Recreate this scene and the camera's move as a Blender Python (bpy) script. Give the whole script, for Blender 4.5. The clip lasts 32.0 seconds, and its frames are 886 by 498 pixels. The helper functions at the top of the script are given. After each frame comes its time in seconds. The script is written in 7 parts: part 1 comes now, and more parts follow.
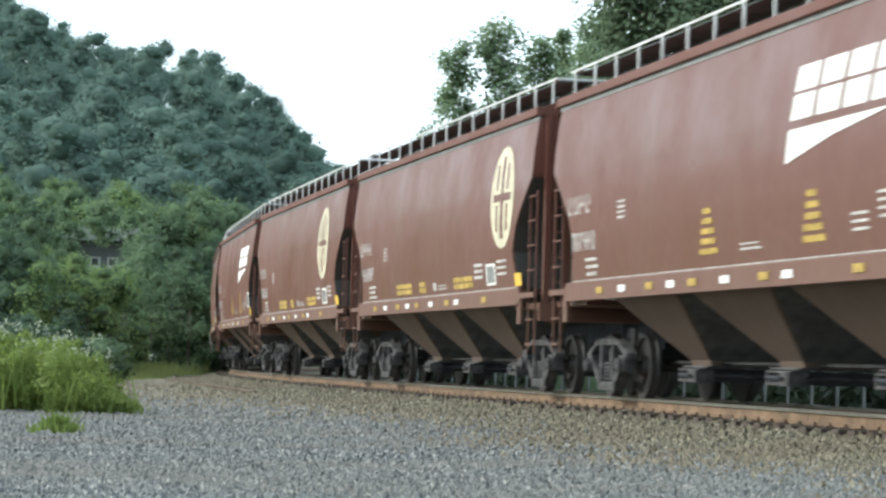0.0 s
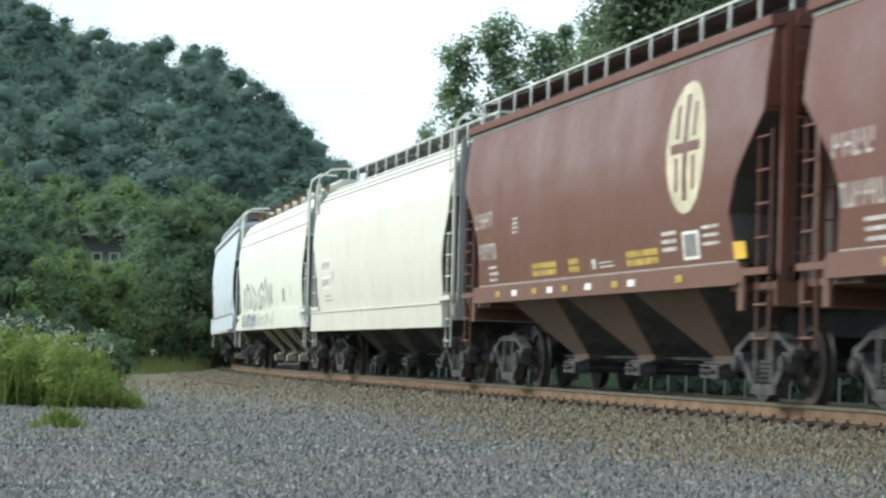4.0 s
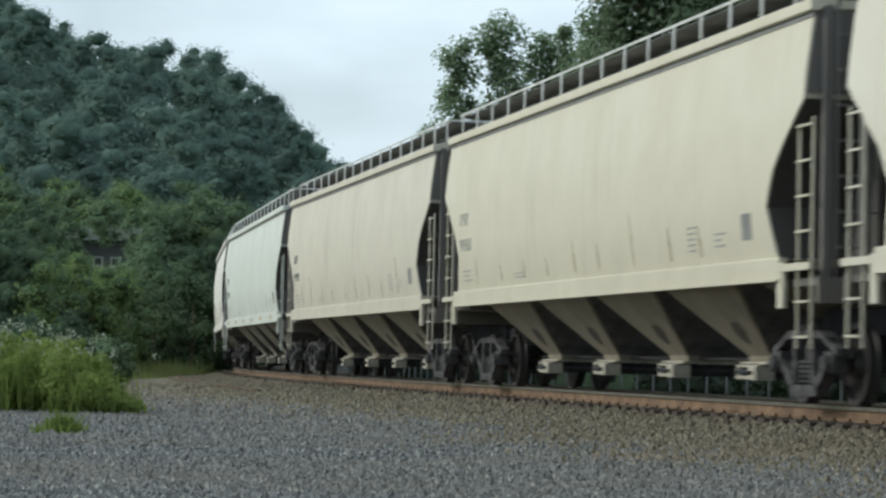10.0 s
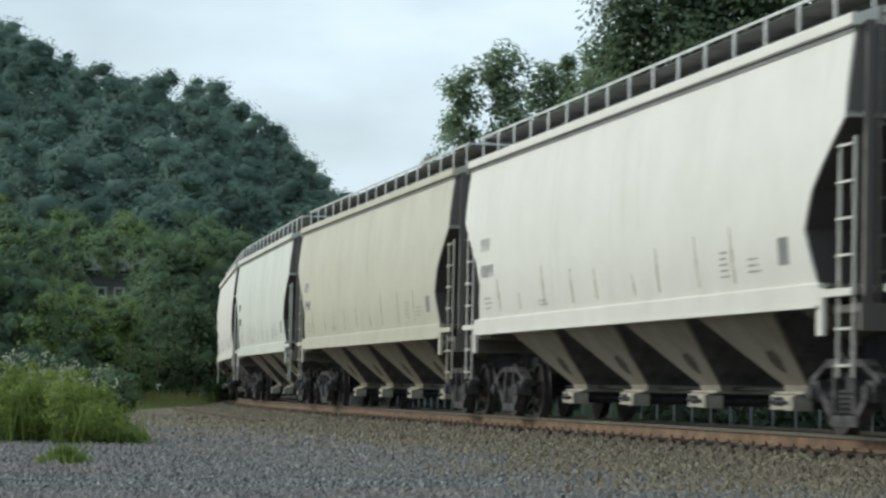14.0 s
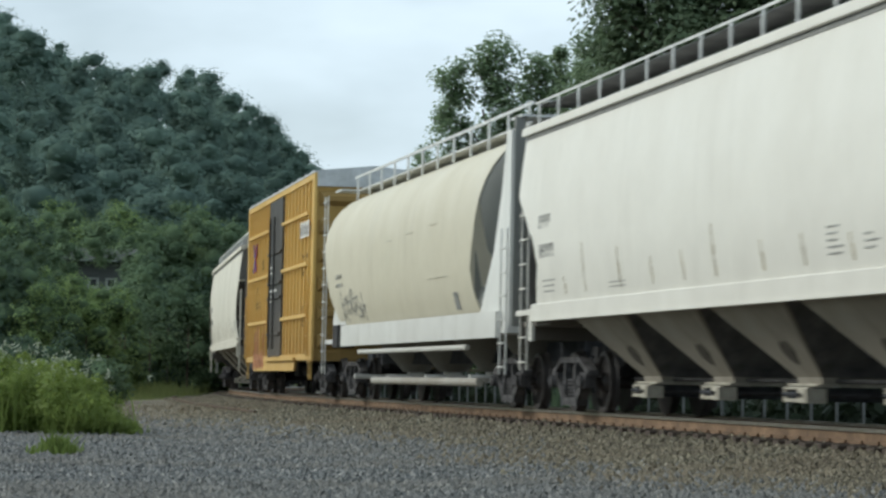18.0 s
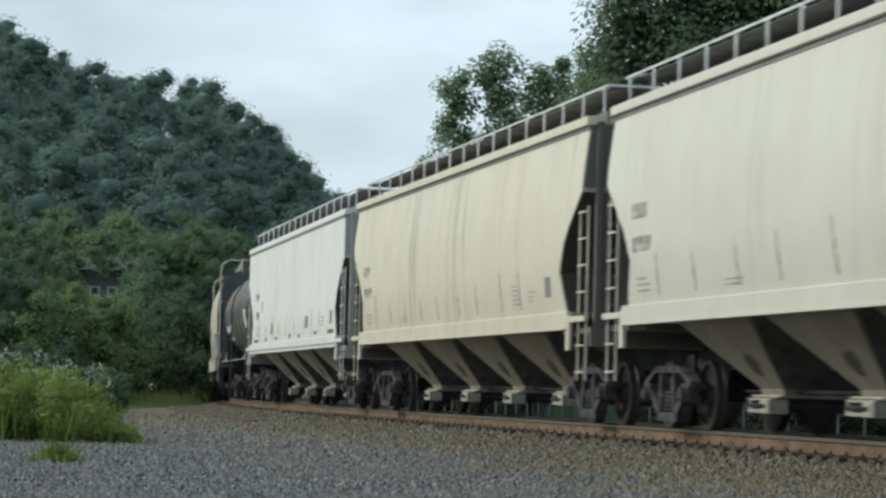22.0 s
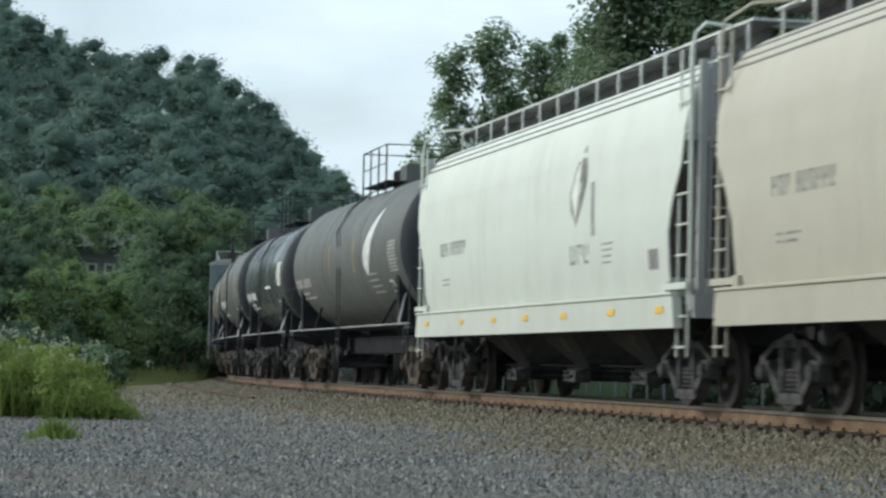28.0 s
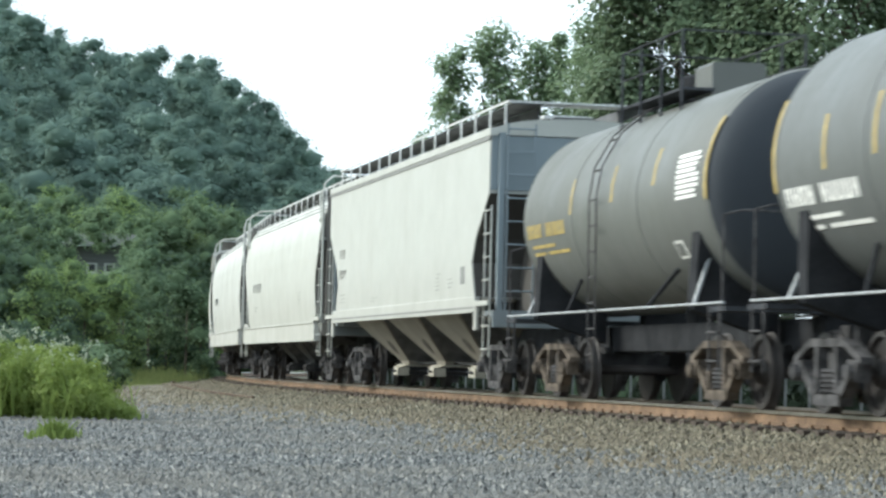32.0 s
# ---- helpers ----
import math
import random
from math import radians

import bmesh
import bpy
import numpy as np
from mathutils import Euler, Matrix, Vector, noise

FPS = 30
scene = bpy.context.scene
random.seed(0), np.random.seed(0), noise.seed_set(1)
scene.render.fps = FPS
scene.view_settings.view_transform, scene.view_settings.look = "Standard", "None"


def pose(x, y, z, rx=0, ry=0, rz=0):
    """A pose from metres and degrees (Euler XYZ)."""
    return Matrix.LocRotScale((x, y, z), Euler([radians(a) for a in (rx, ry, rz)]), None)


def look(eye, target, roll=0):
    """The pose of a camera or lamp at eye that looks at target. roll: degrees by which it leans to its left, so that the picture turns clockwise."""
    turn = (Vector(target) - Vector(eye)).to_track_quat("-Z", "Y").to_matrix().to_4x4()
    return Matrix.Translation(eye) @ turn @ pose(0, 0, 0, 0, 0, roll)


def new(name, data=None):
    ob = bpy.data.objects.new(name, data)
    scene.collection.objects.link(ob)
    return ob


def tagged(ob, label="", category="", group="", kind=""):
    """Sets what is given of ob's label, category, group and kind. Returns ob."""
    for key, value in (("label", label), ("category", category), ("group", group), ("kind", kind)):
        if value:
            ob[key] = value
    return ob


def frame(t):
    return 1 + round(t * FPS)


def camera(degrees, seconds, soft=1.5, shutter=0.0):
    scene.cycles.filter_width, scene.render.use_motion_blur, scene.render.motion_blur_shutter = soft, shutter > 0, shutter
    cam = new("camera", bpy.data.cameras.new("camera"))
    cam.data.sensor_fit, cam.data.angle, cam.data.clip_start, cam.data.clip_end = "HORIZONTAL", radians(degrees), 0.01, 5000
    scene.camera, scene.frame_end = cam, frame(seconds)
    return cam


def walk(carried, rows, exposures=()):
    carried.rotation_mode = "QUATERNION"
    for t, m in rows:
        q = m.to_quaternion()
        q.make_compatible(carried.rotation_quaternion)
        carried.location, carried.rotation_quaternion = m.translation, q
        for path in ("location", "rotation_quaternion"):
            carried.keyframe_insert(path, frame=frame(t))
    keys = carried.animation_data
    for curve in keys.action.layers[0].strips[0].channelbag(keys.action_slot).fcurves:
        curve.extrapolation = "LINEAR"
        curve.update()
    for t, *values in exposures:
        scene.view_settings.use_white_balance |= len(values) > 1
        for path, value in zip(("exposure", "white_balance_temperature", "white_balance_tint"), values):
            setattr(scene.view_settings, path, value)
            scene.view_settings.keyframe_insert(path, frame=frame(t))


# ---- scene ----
cam = camera(18.50, 32.0, soft=2.6, shutter=0.35)
EYE = Vector((0.0, 0.0, 0.996))
CAMERA = [  # seconds, yaw to the left, pitch up, lean to the left
    (0, -0.122, 2.431, 1.61), (0.5, -0.100, 2.417, 1.65), (1, -0.083, 2.416, 1.58), (1.5, -0.088, 2.431, 1.65), (2, -0.090, 2.426, 1.57),
    (2.5, -0.096, 2.405, 1.64), (3, -0.068, 2.374, 1.65), (3.5, -0.081, 2.350, 1.66), (5.5, -0.089, 2.319, 1.55), (6, -0.072, 2.335, 1.54),
    (6.5, -0.045, 2.343, 1.47), (7, -0.048, 2.338, 1.48), (7.5, -0.002, 2.346, 1.55), (8, 0.001, 2.321, 1.54), (8.5, 0.024, 2.281, 1.46),
    (9, 0.000, 2.308, 1.35), (9.5, -0.042, 2.388, 1.37), (10, -0.063, 2.373, 1.20), (10.5, -0.063, 2.268, 1.18), (11, 0.014, 2.406, 1.21),
    (11.5, 0.032, 2.582, 1.18), (12, 0.052, 2.635, 1.19), (12.5, 0.051, 2.727, 1.19), (13, 0.023, 2.815, 1.11), (13.5, 0.022, 2.923, 1.12),
    (15.5, 0.023, 3.072, 1.10), (16, 0.009, 3.088, 1.34), (16.5, -0.072, 2.843, 1.17), (17, -0.110, 2.758, 1.12), (17.5, -0.107, 2.748, 1.23),
    (18, -0.149, 2.818, 1.19), (18.5, -0.141, 2.859, 1.24), (19, -0.161, 2.872, 1.23), (19.5, -0.165, 2.903, 1.25), (20, -0.107, 3.024, 1.27),
    (20.5, -0.091, 3.120, 1.38), (21, -0.099, 3.133, 1.40), (21.5, -0.125, 3.086, 1.44), (22, -0.111, 3.030, 1.47), (22.5, -0.158, 2.926, 1.37),
    (23, -0.147, 2.874, 1.51), (23.5, -0.153, 2.806, 1.38), (24, -0.153, 2.746, 1.50), (24.5, -0.202, 2.570, 1.40), (25, -0.240, 2.518, 1.40),
    (25.5, -0.200, 2.464, 1.51), (26, -0.200, 2.497, 1.55), (26.5, -0.175, 2.555, 1.49), (28.5, -0.188, 2.533, 1.37), (29, -0.171, 2.529, 1.41),
    (29.5, -0.169, 2.504, 1.39), (30, -0.166, 2.514, 1.38), (30.5, -0.182, 2.530, 1.39), (31, -0.183, 2.523, 1.42), (31.5, -0.200, 2.537, 1.42),
    (32, -0.184, 2.530, 1.37),
]
EXPOSURE = [(t, e, 6250, 4) for t, e in ((0, 1.15), (3, 1.1), (3.5, 1.0), (5.5, 0.24), (9, 0.17), (20, 0.15), (21, 0.0), (22, 0.1), (24, 0.2), (25, 0.42), (26, 0.38), (28.5, 0.24), (29, 0.52), (30, 0.97), (32, 1.12))]
walk(cam, [(t, Matrix.Translation(EYE) @ pose(0, 0, 0, 0, 0, yaw) @ pose(0, 0, 0, 90 + pitch) @ pose(0, 0, 0, 0, 0, lean))
           for t, yaw, pitch, lean in CAMERA], EXPOSURE)

# ---- sky and sun ----
SUN_AZ, SUN_EL = 284.0, 33.0   # degrees clockwise from +y, and above the horizon
world = bpy.data.worlds.new("sky")
scene.world = world
world.use_nodes = True
wn, wl = world.node_tree.nodes, world.node_tree.links
wn.clear()
w_out = wn.new("ShaderNodeOutputWorld")
w_bg = wn.new("ShaderNodeBackground")
w_sky = wn.new("ShaderNodeTexSky")
w_sky.sky_type, w_sky.sun_disc = "NISHITA", False
w_sky.sun_elevation, w_sky.sun_rotation = radians(SUN_EL), radians(SUN_AZ)
w_sky.air_density, w_sky.dust_density, w_sky.ozone_density = 1.0, 2.5, 1.0
w_co = wn.new("ShaderNodeTexCoord")
w_map = wn.new("ShaderNodeMapping")
w_map.inputs["Scale"].default_value = (1.0, 1.0, 2.6)
w_noise = wn.new("ShaderNodeTexNoise")
w_noise.inputs["Scale"].default_value, w_noise.inputs["Detail"].default_value, w_noise.inputs["Roughness"].default_value = 4.5, 5.0, 0.5
w_ramp = wn.new("ShaderNodeValToRGB")
w_ramp.color_ramp.elements[0].position, w_ramp.color_ramp.elements[1].position = 0.36, 0.62
w_ramp.color_ramp.elements[0].color, w_ramp.color_ramp.elements[1].color = (0.44, 0.44, 0.44, 1), (1, 1, 1, 1)
w_mix = wn.new("ShaderNodeMixRGB")
w_mix.inputs["Color2"].default_value = (8.3, 9.35, 10.3, 1)   # thin bright cloud
wl.new(w_co.outputs["Generated"], w_map.inputs["Vector"])
wl.new(w_map.outputs["Vector"], w_noise.inputs["Vector"])
wl.new(w_noise.outputs["Fac"], w_ramp.inputs["Fac"])
wl.new(w_ramp.outputs["Color"], w_mix.inputs["Fac"])
wl.new(w_sky.outputs["Color"], w_mix.inputs["Color1"])
wl.new(w_mix.outputs["Color"], w_bg.inputs["Color"])
w_bg.inputs["Strength"].default_value = 0.092
wl.new(w_bg.outputs["Background"], w_out.inputs["Surface"])

sun = new("sun", bpy.data.lights.new("sun", "SUN"))
sun.data.energy, sun.data.angle, sun.data.color = 1.9, radians(11), (1.0, 0.96, 0.88)
sun.matrix_world = look(
    (60 * math.sin(radians(SUN_AZ)), 60 * math.cos(radians(SUN_AZ)), 60 * math.tan(radians(SUN_EL))), (0, 0, 0))


# ---- materials ----
def shader(name):
    m = bpy.data.materials.new(name)
    m.use_nodes = True
    n, l = m.node_tree.nodes, m.node_tree.links
    return m, n, l, n["Principled BSDF"]


def coords(n, l, scale, space="Object"):
    co, mp = n.new("ShaderNodeTexCoord"), n.new("ShaderNodeMapping")
    mp.inputs["Scale"].default_value = scale if isinstance(scale, tuple) else (scale, scale, scale)
    l.new(co.outputs[space], mp.inputs["Vector"])
    return mp.outputs["Vector"]


def noise_node(n, l, vec, scale=1.0, detail=4.0, rough=0.6):
    t = n.new("ShaderNodeTexNoise")
    t.inputs["Scale"].default_value, t.inputs["Detail"].default_value, t.inputs["Roughness"].default_value = scale, detail, rough
    l.new(vec, t.inputs["Vector"])
    return t.outputs["Fac"]


def ramp_node(n, l, fac, stops):
    r = n.new("ShaderNodeValToRGB")
    e = r.color_ramp.elements
    while len(e) < len(stops):
        e.new(0.5)
    for el, (p, c) in zip(e, stops):
        el.position = p
        el.color = (*c, 1) if isinstance(c, tuple) else (c, c, c, 1)
    l.new(fac, r.inputs["Fac"])
    return r.outputs["Color"]


def mix_node(n, l, fac, a, b, blend="MIX"):
    m = n.new("ShaderNodeMixRGB")
    m.blend_type = blend
    for sock, v in (("Fac", fac), ("Color1", a), ("Color2", b)):
        if isinstance(v, (int, float)):
            m.inputs[sock].default_value = v if sock == "Fac" else (v, v, v, 1)
        elif isinstance(v, tuple):
            m.inputs[sock].default_value = (*v, 1)
        else:
            l.new(v, m.inputs[sock])
    return m.outputs["Color"]


def bump_node(n, l, height, bs, strength=0.3, dist=0.02):
    b = n.new("ShaderNodeBump")
    b.inputs["Strength"].default_value, b.inputs["Distance"].default_value = strength, dist
    l.new(height, b.inputs["Height"])
    l.new(b.outputs["Normal"], bs.inputs["Normal"])


def paint(name, col, rough=0.55, streak=0.35, dirt=(0.16, 0.13, 0.09), grime=0.3, wear=0.5, metal=0.0, seams=0.0):
    """Weathered car paint: long vertical streaks, blotches, and dust thrown up along the bottom."""
    m, n, l, bs = shader(name)
    v1 = noise_node(n, l, coords(n, l, (1.5, 0.6, 0.13)), 1.0, 6, 0.68)
    v2 = noise_node(n, l, coords(n, l, 0.42), 1.0, 5, 0.65)
    v3 = noise_node(n, l, coords(n, l, (4.3, 2.0, 0.35)), 1.0, 5, 0.7)
    c = mix_node(n, l, ramp_node(n, l, v2, [(0.35, 0.0), (0.75, 0.35 + wear * 0.25)]), tuple(col), tuple(x * 0.74 + d * 0.10 for x, d in zip(col, dirt)))
    c = mix_node(n, l, ramp_node(n, l, v1, [(0.54, 0.0), (0.76, streak)]), c, tuple(x * 0.35 + d * 0.65 for x, d in zip(col, dirt)))
    c = mix_node(n, l, ramp_node(n, l, v3, [(0.58, 0.0), (0.85, streak * 0.14)]), c, tuple(x * 0.6 for x in col))
    sep = n.new("ShaderNodeSeparateXYZ")
    l.new(coords(n, l, 1.0), sep.inputs[0])
    mr = n.new("ShaderNodeMapRange")
    mr.inputs["From Min"].default_value, mr.inputs["From Max"].default_value = 2.5, 1.2
    l.new(sep.outputs["Z"], mr.inputs["Value"])
    low = mix_node(n, l, 1.0, mr.outputs["Result"], ramp_node(n, l, v2, [(0.3, 0.2), (0.7, grime)]), "MULTIPLY")
    c = mix_node(n, l, low, c, dirt)
    l.new(c, bs.inputs["Base Color"])
    l.new(ramp_node(n, l, v2, [(0.3, max(rough - 0.12, 0.05)), (0.7, min(rough + 0.2, 1.0))]), bs.inputs["Roughness"])
    bs.inputs["Metallic"].default_value = metal
    bs.inputs["Specular IOR Level"].default_value = 0.35
    bump_node(n, l, noise_node(n, l, coords(n, l, (0.9, 0.9, 0.35)), 1.0, 3, 0.5), bs, 0.25, 0.03)
    return m


def plain(name, col, rough=0.7, metal=0.0, scale=6.0, var=0.35, bump=0.2, dist=0.01, space="Object", spec=0.4):
    m, n, l, bs = shader(name)
    vec = coords(n, l, scale, space)
    v1, v2 = noise_node(n, l, vec, 1.0, 5, 0.6), noise_node(n, l, vec, 7.0, 3, 0.6)
    c = mix_node(n, l, ramp_node(n, l, v1, [(0.3, 0.0), (0.7, 1.0)]), tuple(x * (1 + var * 0.5) for x in col), tuple(x * (1 - var) for x in col))
    c = mix_node(n, l, ramp_node(n, l, v2, [(0.45, 0.0), (0.75, var)]), c, tuple(x * 0.5 for x in col))
    l.new(c, bs.inputs["Base Color"])
    bs.inputs["Roughness"].default_value, bs.inputs["Metallic"].default_value = rough, metal
    bs.inputs["Specular IOR Level"].default_value = spec
    if bump:
        bump_node(n, l, v2, bs, bump, dist)
    return m


def leafy(name, cols, rough=0.6, trans=0.35, patch=0.12, spec=0.25, rumple=0.0):
    """Leaves: each leaf varies, with broad patches of another green, and light shines through."""
    m, n, l, bs = shader(name)
    g = n.new("ShaderNodeNewGeometry")
    c = ramp_node(n, l, g.outputs["Random Per Island"], [(0.0, cols[0]), (0.5, cols[1]), (1.0, cols[2])])
    big = noise_node(n, l, coords(n, l, patch, "Object"), 1.0, 3, 0.6)
    c = mix_node(n, l, ramp_node(n, l, big, [(0.35, 0.0), (0.65, 0.7)]), c, tuple(x * 1.3 for x in cols[2]))
    l.new(c, bs.inputs["Base Color"])
    bs.inputs["Roughness"].default_value = rough
    bs.inputs["Specular IOR Level"].default_value = spec
    if rumple:      # close-grown leaves that cannot be told apart: broken, uneven surface
        fine = noise_node(n, l, coords(n, l, rumple, "Object"), 1.0, 5, 0.7)
        c = mix_node(n, l, ramp_node(n, l, fine, [(0.38, 0.0), (0.66, 1.0)]), tuple(x * 0.8 for x in cols[0]), c)
        l.new(c, bs.inputs["Base Color"])
        bump_node(n, l, fine, bs, 0.7, 0.7 / rumple)
    tr, mx = n.new("ShaderNodeBsdfTranslucent"), n.new("ShaderNodeMixShader")
    l.new(c, tr.inputs["Color"])
    mx.inputs["Fac"].default_value = trans
    l.new(bs.outputs["BSDF"], mx.inputs[1])
    l.new(tr.outputs["BSDF"], mx.inputs[2])
    l.new(mx.outputs["Shader"], n["Material Output"].inputs["Surface"])
    return m


def stones(name, cols, rough=0.9, alt=None):
    m, n, l, bs = shader(name)
    g = n.new("ShaderNodeNewGeometry")
    vo = n.new("ShaderNodeTexVoronoi")
    vo.inputs["Scale"].default_value = 1.0
    l.new(coords(n, l, 26.0), vo.inputs["Vector"])
    sp = n.new("ShaderNodeSeparateColor")
    l.new(vo.outputs["Color"], sp.inputs["Color"])
    ad, fr = n.new("ShaderNodeMath"), n.new("ShaderNodeMath")
    ad.operation, fr.operation = "ADD", "FRACT"
    l.new(g.outputs["Random Per Island"], ad.inputs[0])
    l.new(sp.outputs["Red"], ad.inputs[1])
    l.new(ad.outputs[0], fr.inputs[0])
    c = ramp_node(n, l, fr.outputs[0], [(0.0, cols[0]), (0.45, cols[1]), (0.85, cols[2]), (1.0, cols[3])])
    if alt:         # another stone where the soil runs out, with a ragged border
        at = n.new("ShaderNodeAttribute")
        at.attribute_name = "soil"
        c2 = ramp_node(n, l, fr.outputs[0], [(0.0, alt[0]), (0.45, alt[1]), (0.85, alt[2]), (1.0, alt[3])])
        rag = mix_node(n, l, 0.5, at.outputs["Fac"], noise_node(n, l, coords(n, l, 1.1), 1.0, 6, 0.7))
        c = mix_node(n, l, ramp_node(n, l, rag, [(0.38, 0.0), (0.68, 1.0)]), c2, c)
    v = noise_node(n, l, coords(n, l, 30.0), 1.0, 4, 0.6)
    bump_node(n, l, vo.outputs["Distance"], bs, 0.8, 0.03)
    c = mix_node(n, l, ramp_node(n, l, v, [(0.4, 0.0), (0.7, 0.5)]), c, tuple(x * 0.5 for x in cols[1]))
    big = noise_node(n, l, coords(n, l, (0.16, 0.3, 0.3)), 1.0, 4, 0.6)
    c = mix_node(n, l, ramp_node(n, l, big, [(0.40, 0.0), (0.62, 0.62)]), c, tuple(cols[4]))
    l.new(c, bs.inputs["Base Color"])
    bs.inputs["Roughness"].default_value = rough
    return m


M_STEEL_DARK = plain("dark_truck_steel", (0.062, 0.060, 0.060), 0.8, 0.0, 5.0, 0.5, 0.3, spec=0.12)
M_SLOPE = plain("shade_dark_slope_paint", (0.125, 0.127, 0.128), 0.95, 0.0, 3.0, 0.4, 0.2, spec=0.06)
M_SILL = plain("matt_black_sill", (0.034, 0.035, 0.038), 0.9, 0.0, 3.0, 0.4, 0.2, spec=0.06)
M_STEEL_DUST = plain("dusty_cast_steel", (0.094, 0.090, 0.091), 0.85, 0.0, 6.0, 0.8, 0.5, spec=0.2)
M_UNDER = plain("underframe_black", (0.062, 0.065, 0.072), 0.9, 0.0, 3.0, 0.4, 0.2, spec=0.08)
M_TREAD = plain("worn_wheel_steel", (0.056, 0.050, 0.048), 0.55, 0.3, 4.0, 0.4, 0.1)
M_RAILHEAD = plain("polished_rail_head", (0.42, 0.38, 0.34), 0.32, 0.9, (0.3, 9, 9), 0.3, 0.05)
M_RUST = plain("rusty_rail_web", (0.180, 0.114, 0.068), 0.9, 0.0, 3.0, 0.5, 0.4)
M_OLDRUST = plain("dark_old_rust", (0.105, 0.070, 0.046), 0.95, 0.0, 3.0, 0.6, 0.4)
M_TIE = plain("creosoted_tie_timber", (0.075, 0.055, 0.042), 0.9, 0.0, (2, 14, 14), 0.6, 0.5)
M_GALV = plain("galvanised_grating", (0.66, 0.67, 0.66), 0.6, 0.1, 3.0, 0.35, 0.1)
M_WHITE = plain("white_stencil", (0.78, 0.77, 0.73), 0.6, 0.0, 5.0, 0.15, 0.0)
M_GREYMARK = plain("grey_stencil", (0.22, 0.22, 0.21), 0.7, 0.0, 5.0, 0.3, 0.0)
M_OLDYELLOW = plain("faded_yellow_stencil", (0.46, 0.31, 0.07), 0.7, 0.0, 8.0, 0.6, 0.0)
M_DULLWHITE = plain("dulled_white_stencil", (0.52, 0.49, 0.46), 0.7, 0.0, 8.0, 0.5, 0.0)
M_FAINT = plain("faded_grey_stencil", (0.36, 0.355, 0.33), 0.7, 0.0, 5.0, 0.5, 0.0)
M_SCRATCH = plain("scuffed_paint", (0.47, 0.44, 0.36), 0.7, 0.0, 5.0, 0.5, 0.0)
M_HATCH = plain("dark_hatch_coaming", (0.115, 0.118, 0.120), 0.8, 0.0, 2.0, 0.5, 0.1)
M_GATE = plain("dusty_cream_gate", (0.42, 0.39, 0.32), 0.8, 0.0, 3.0, 0.5, 0.1)
M_SOOTSTAIN = plain("soot_stain", (0.085, 0.076, 0.060), 0.9, 0.0, 5.0, 0.6, 0.0)
M_YELLOW = plain("yellow_reflector", (0.80, 0.50, 0.07), 0.5, 0.0, 4.0, 0.2, 0.0)
M_STRIPE = plain("dull_yellow_stripe", (0.44, 0.33, 0.11), 0.6, 0.0, 6.0, 0.4, 0.0)
M_WORNSTEEL = plain("worn_grey_steel", (0.36, 0.37, 0.38), 0.6, 0.2, 4.0, 0.5, 0.1)
M_TRUCKBROWN = plain("rusty_dust_on_cast_steel", (0.135, 0.110, 0.088), 0.9, 0.0, 6.0, 0.8, 0.5, spec=0.15)
M_CREAMMARK = plain("dirty_cream_decal", (0.60, 0.54, 0.39), 0.6, 0.0, 2.0, 0.3, 0.0)
M_BARK = plain("tree_bark", (0.13, 0.105, 0.085), 0.9, 0.0, (5, 5, 1.2), 0.5, 0.6, 0.03)


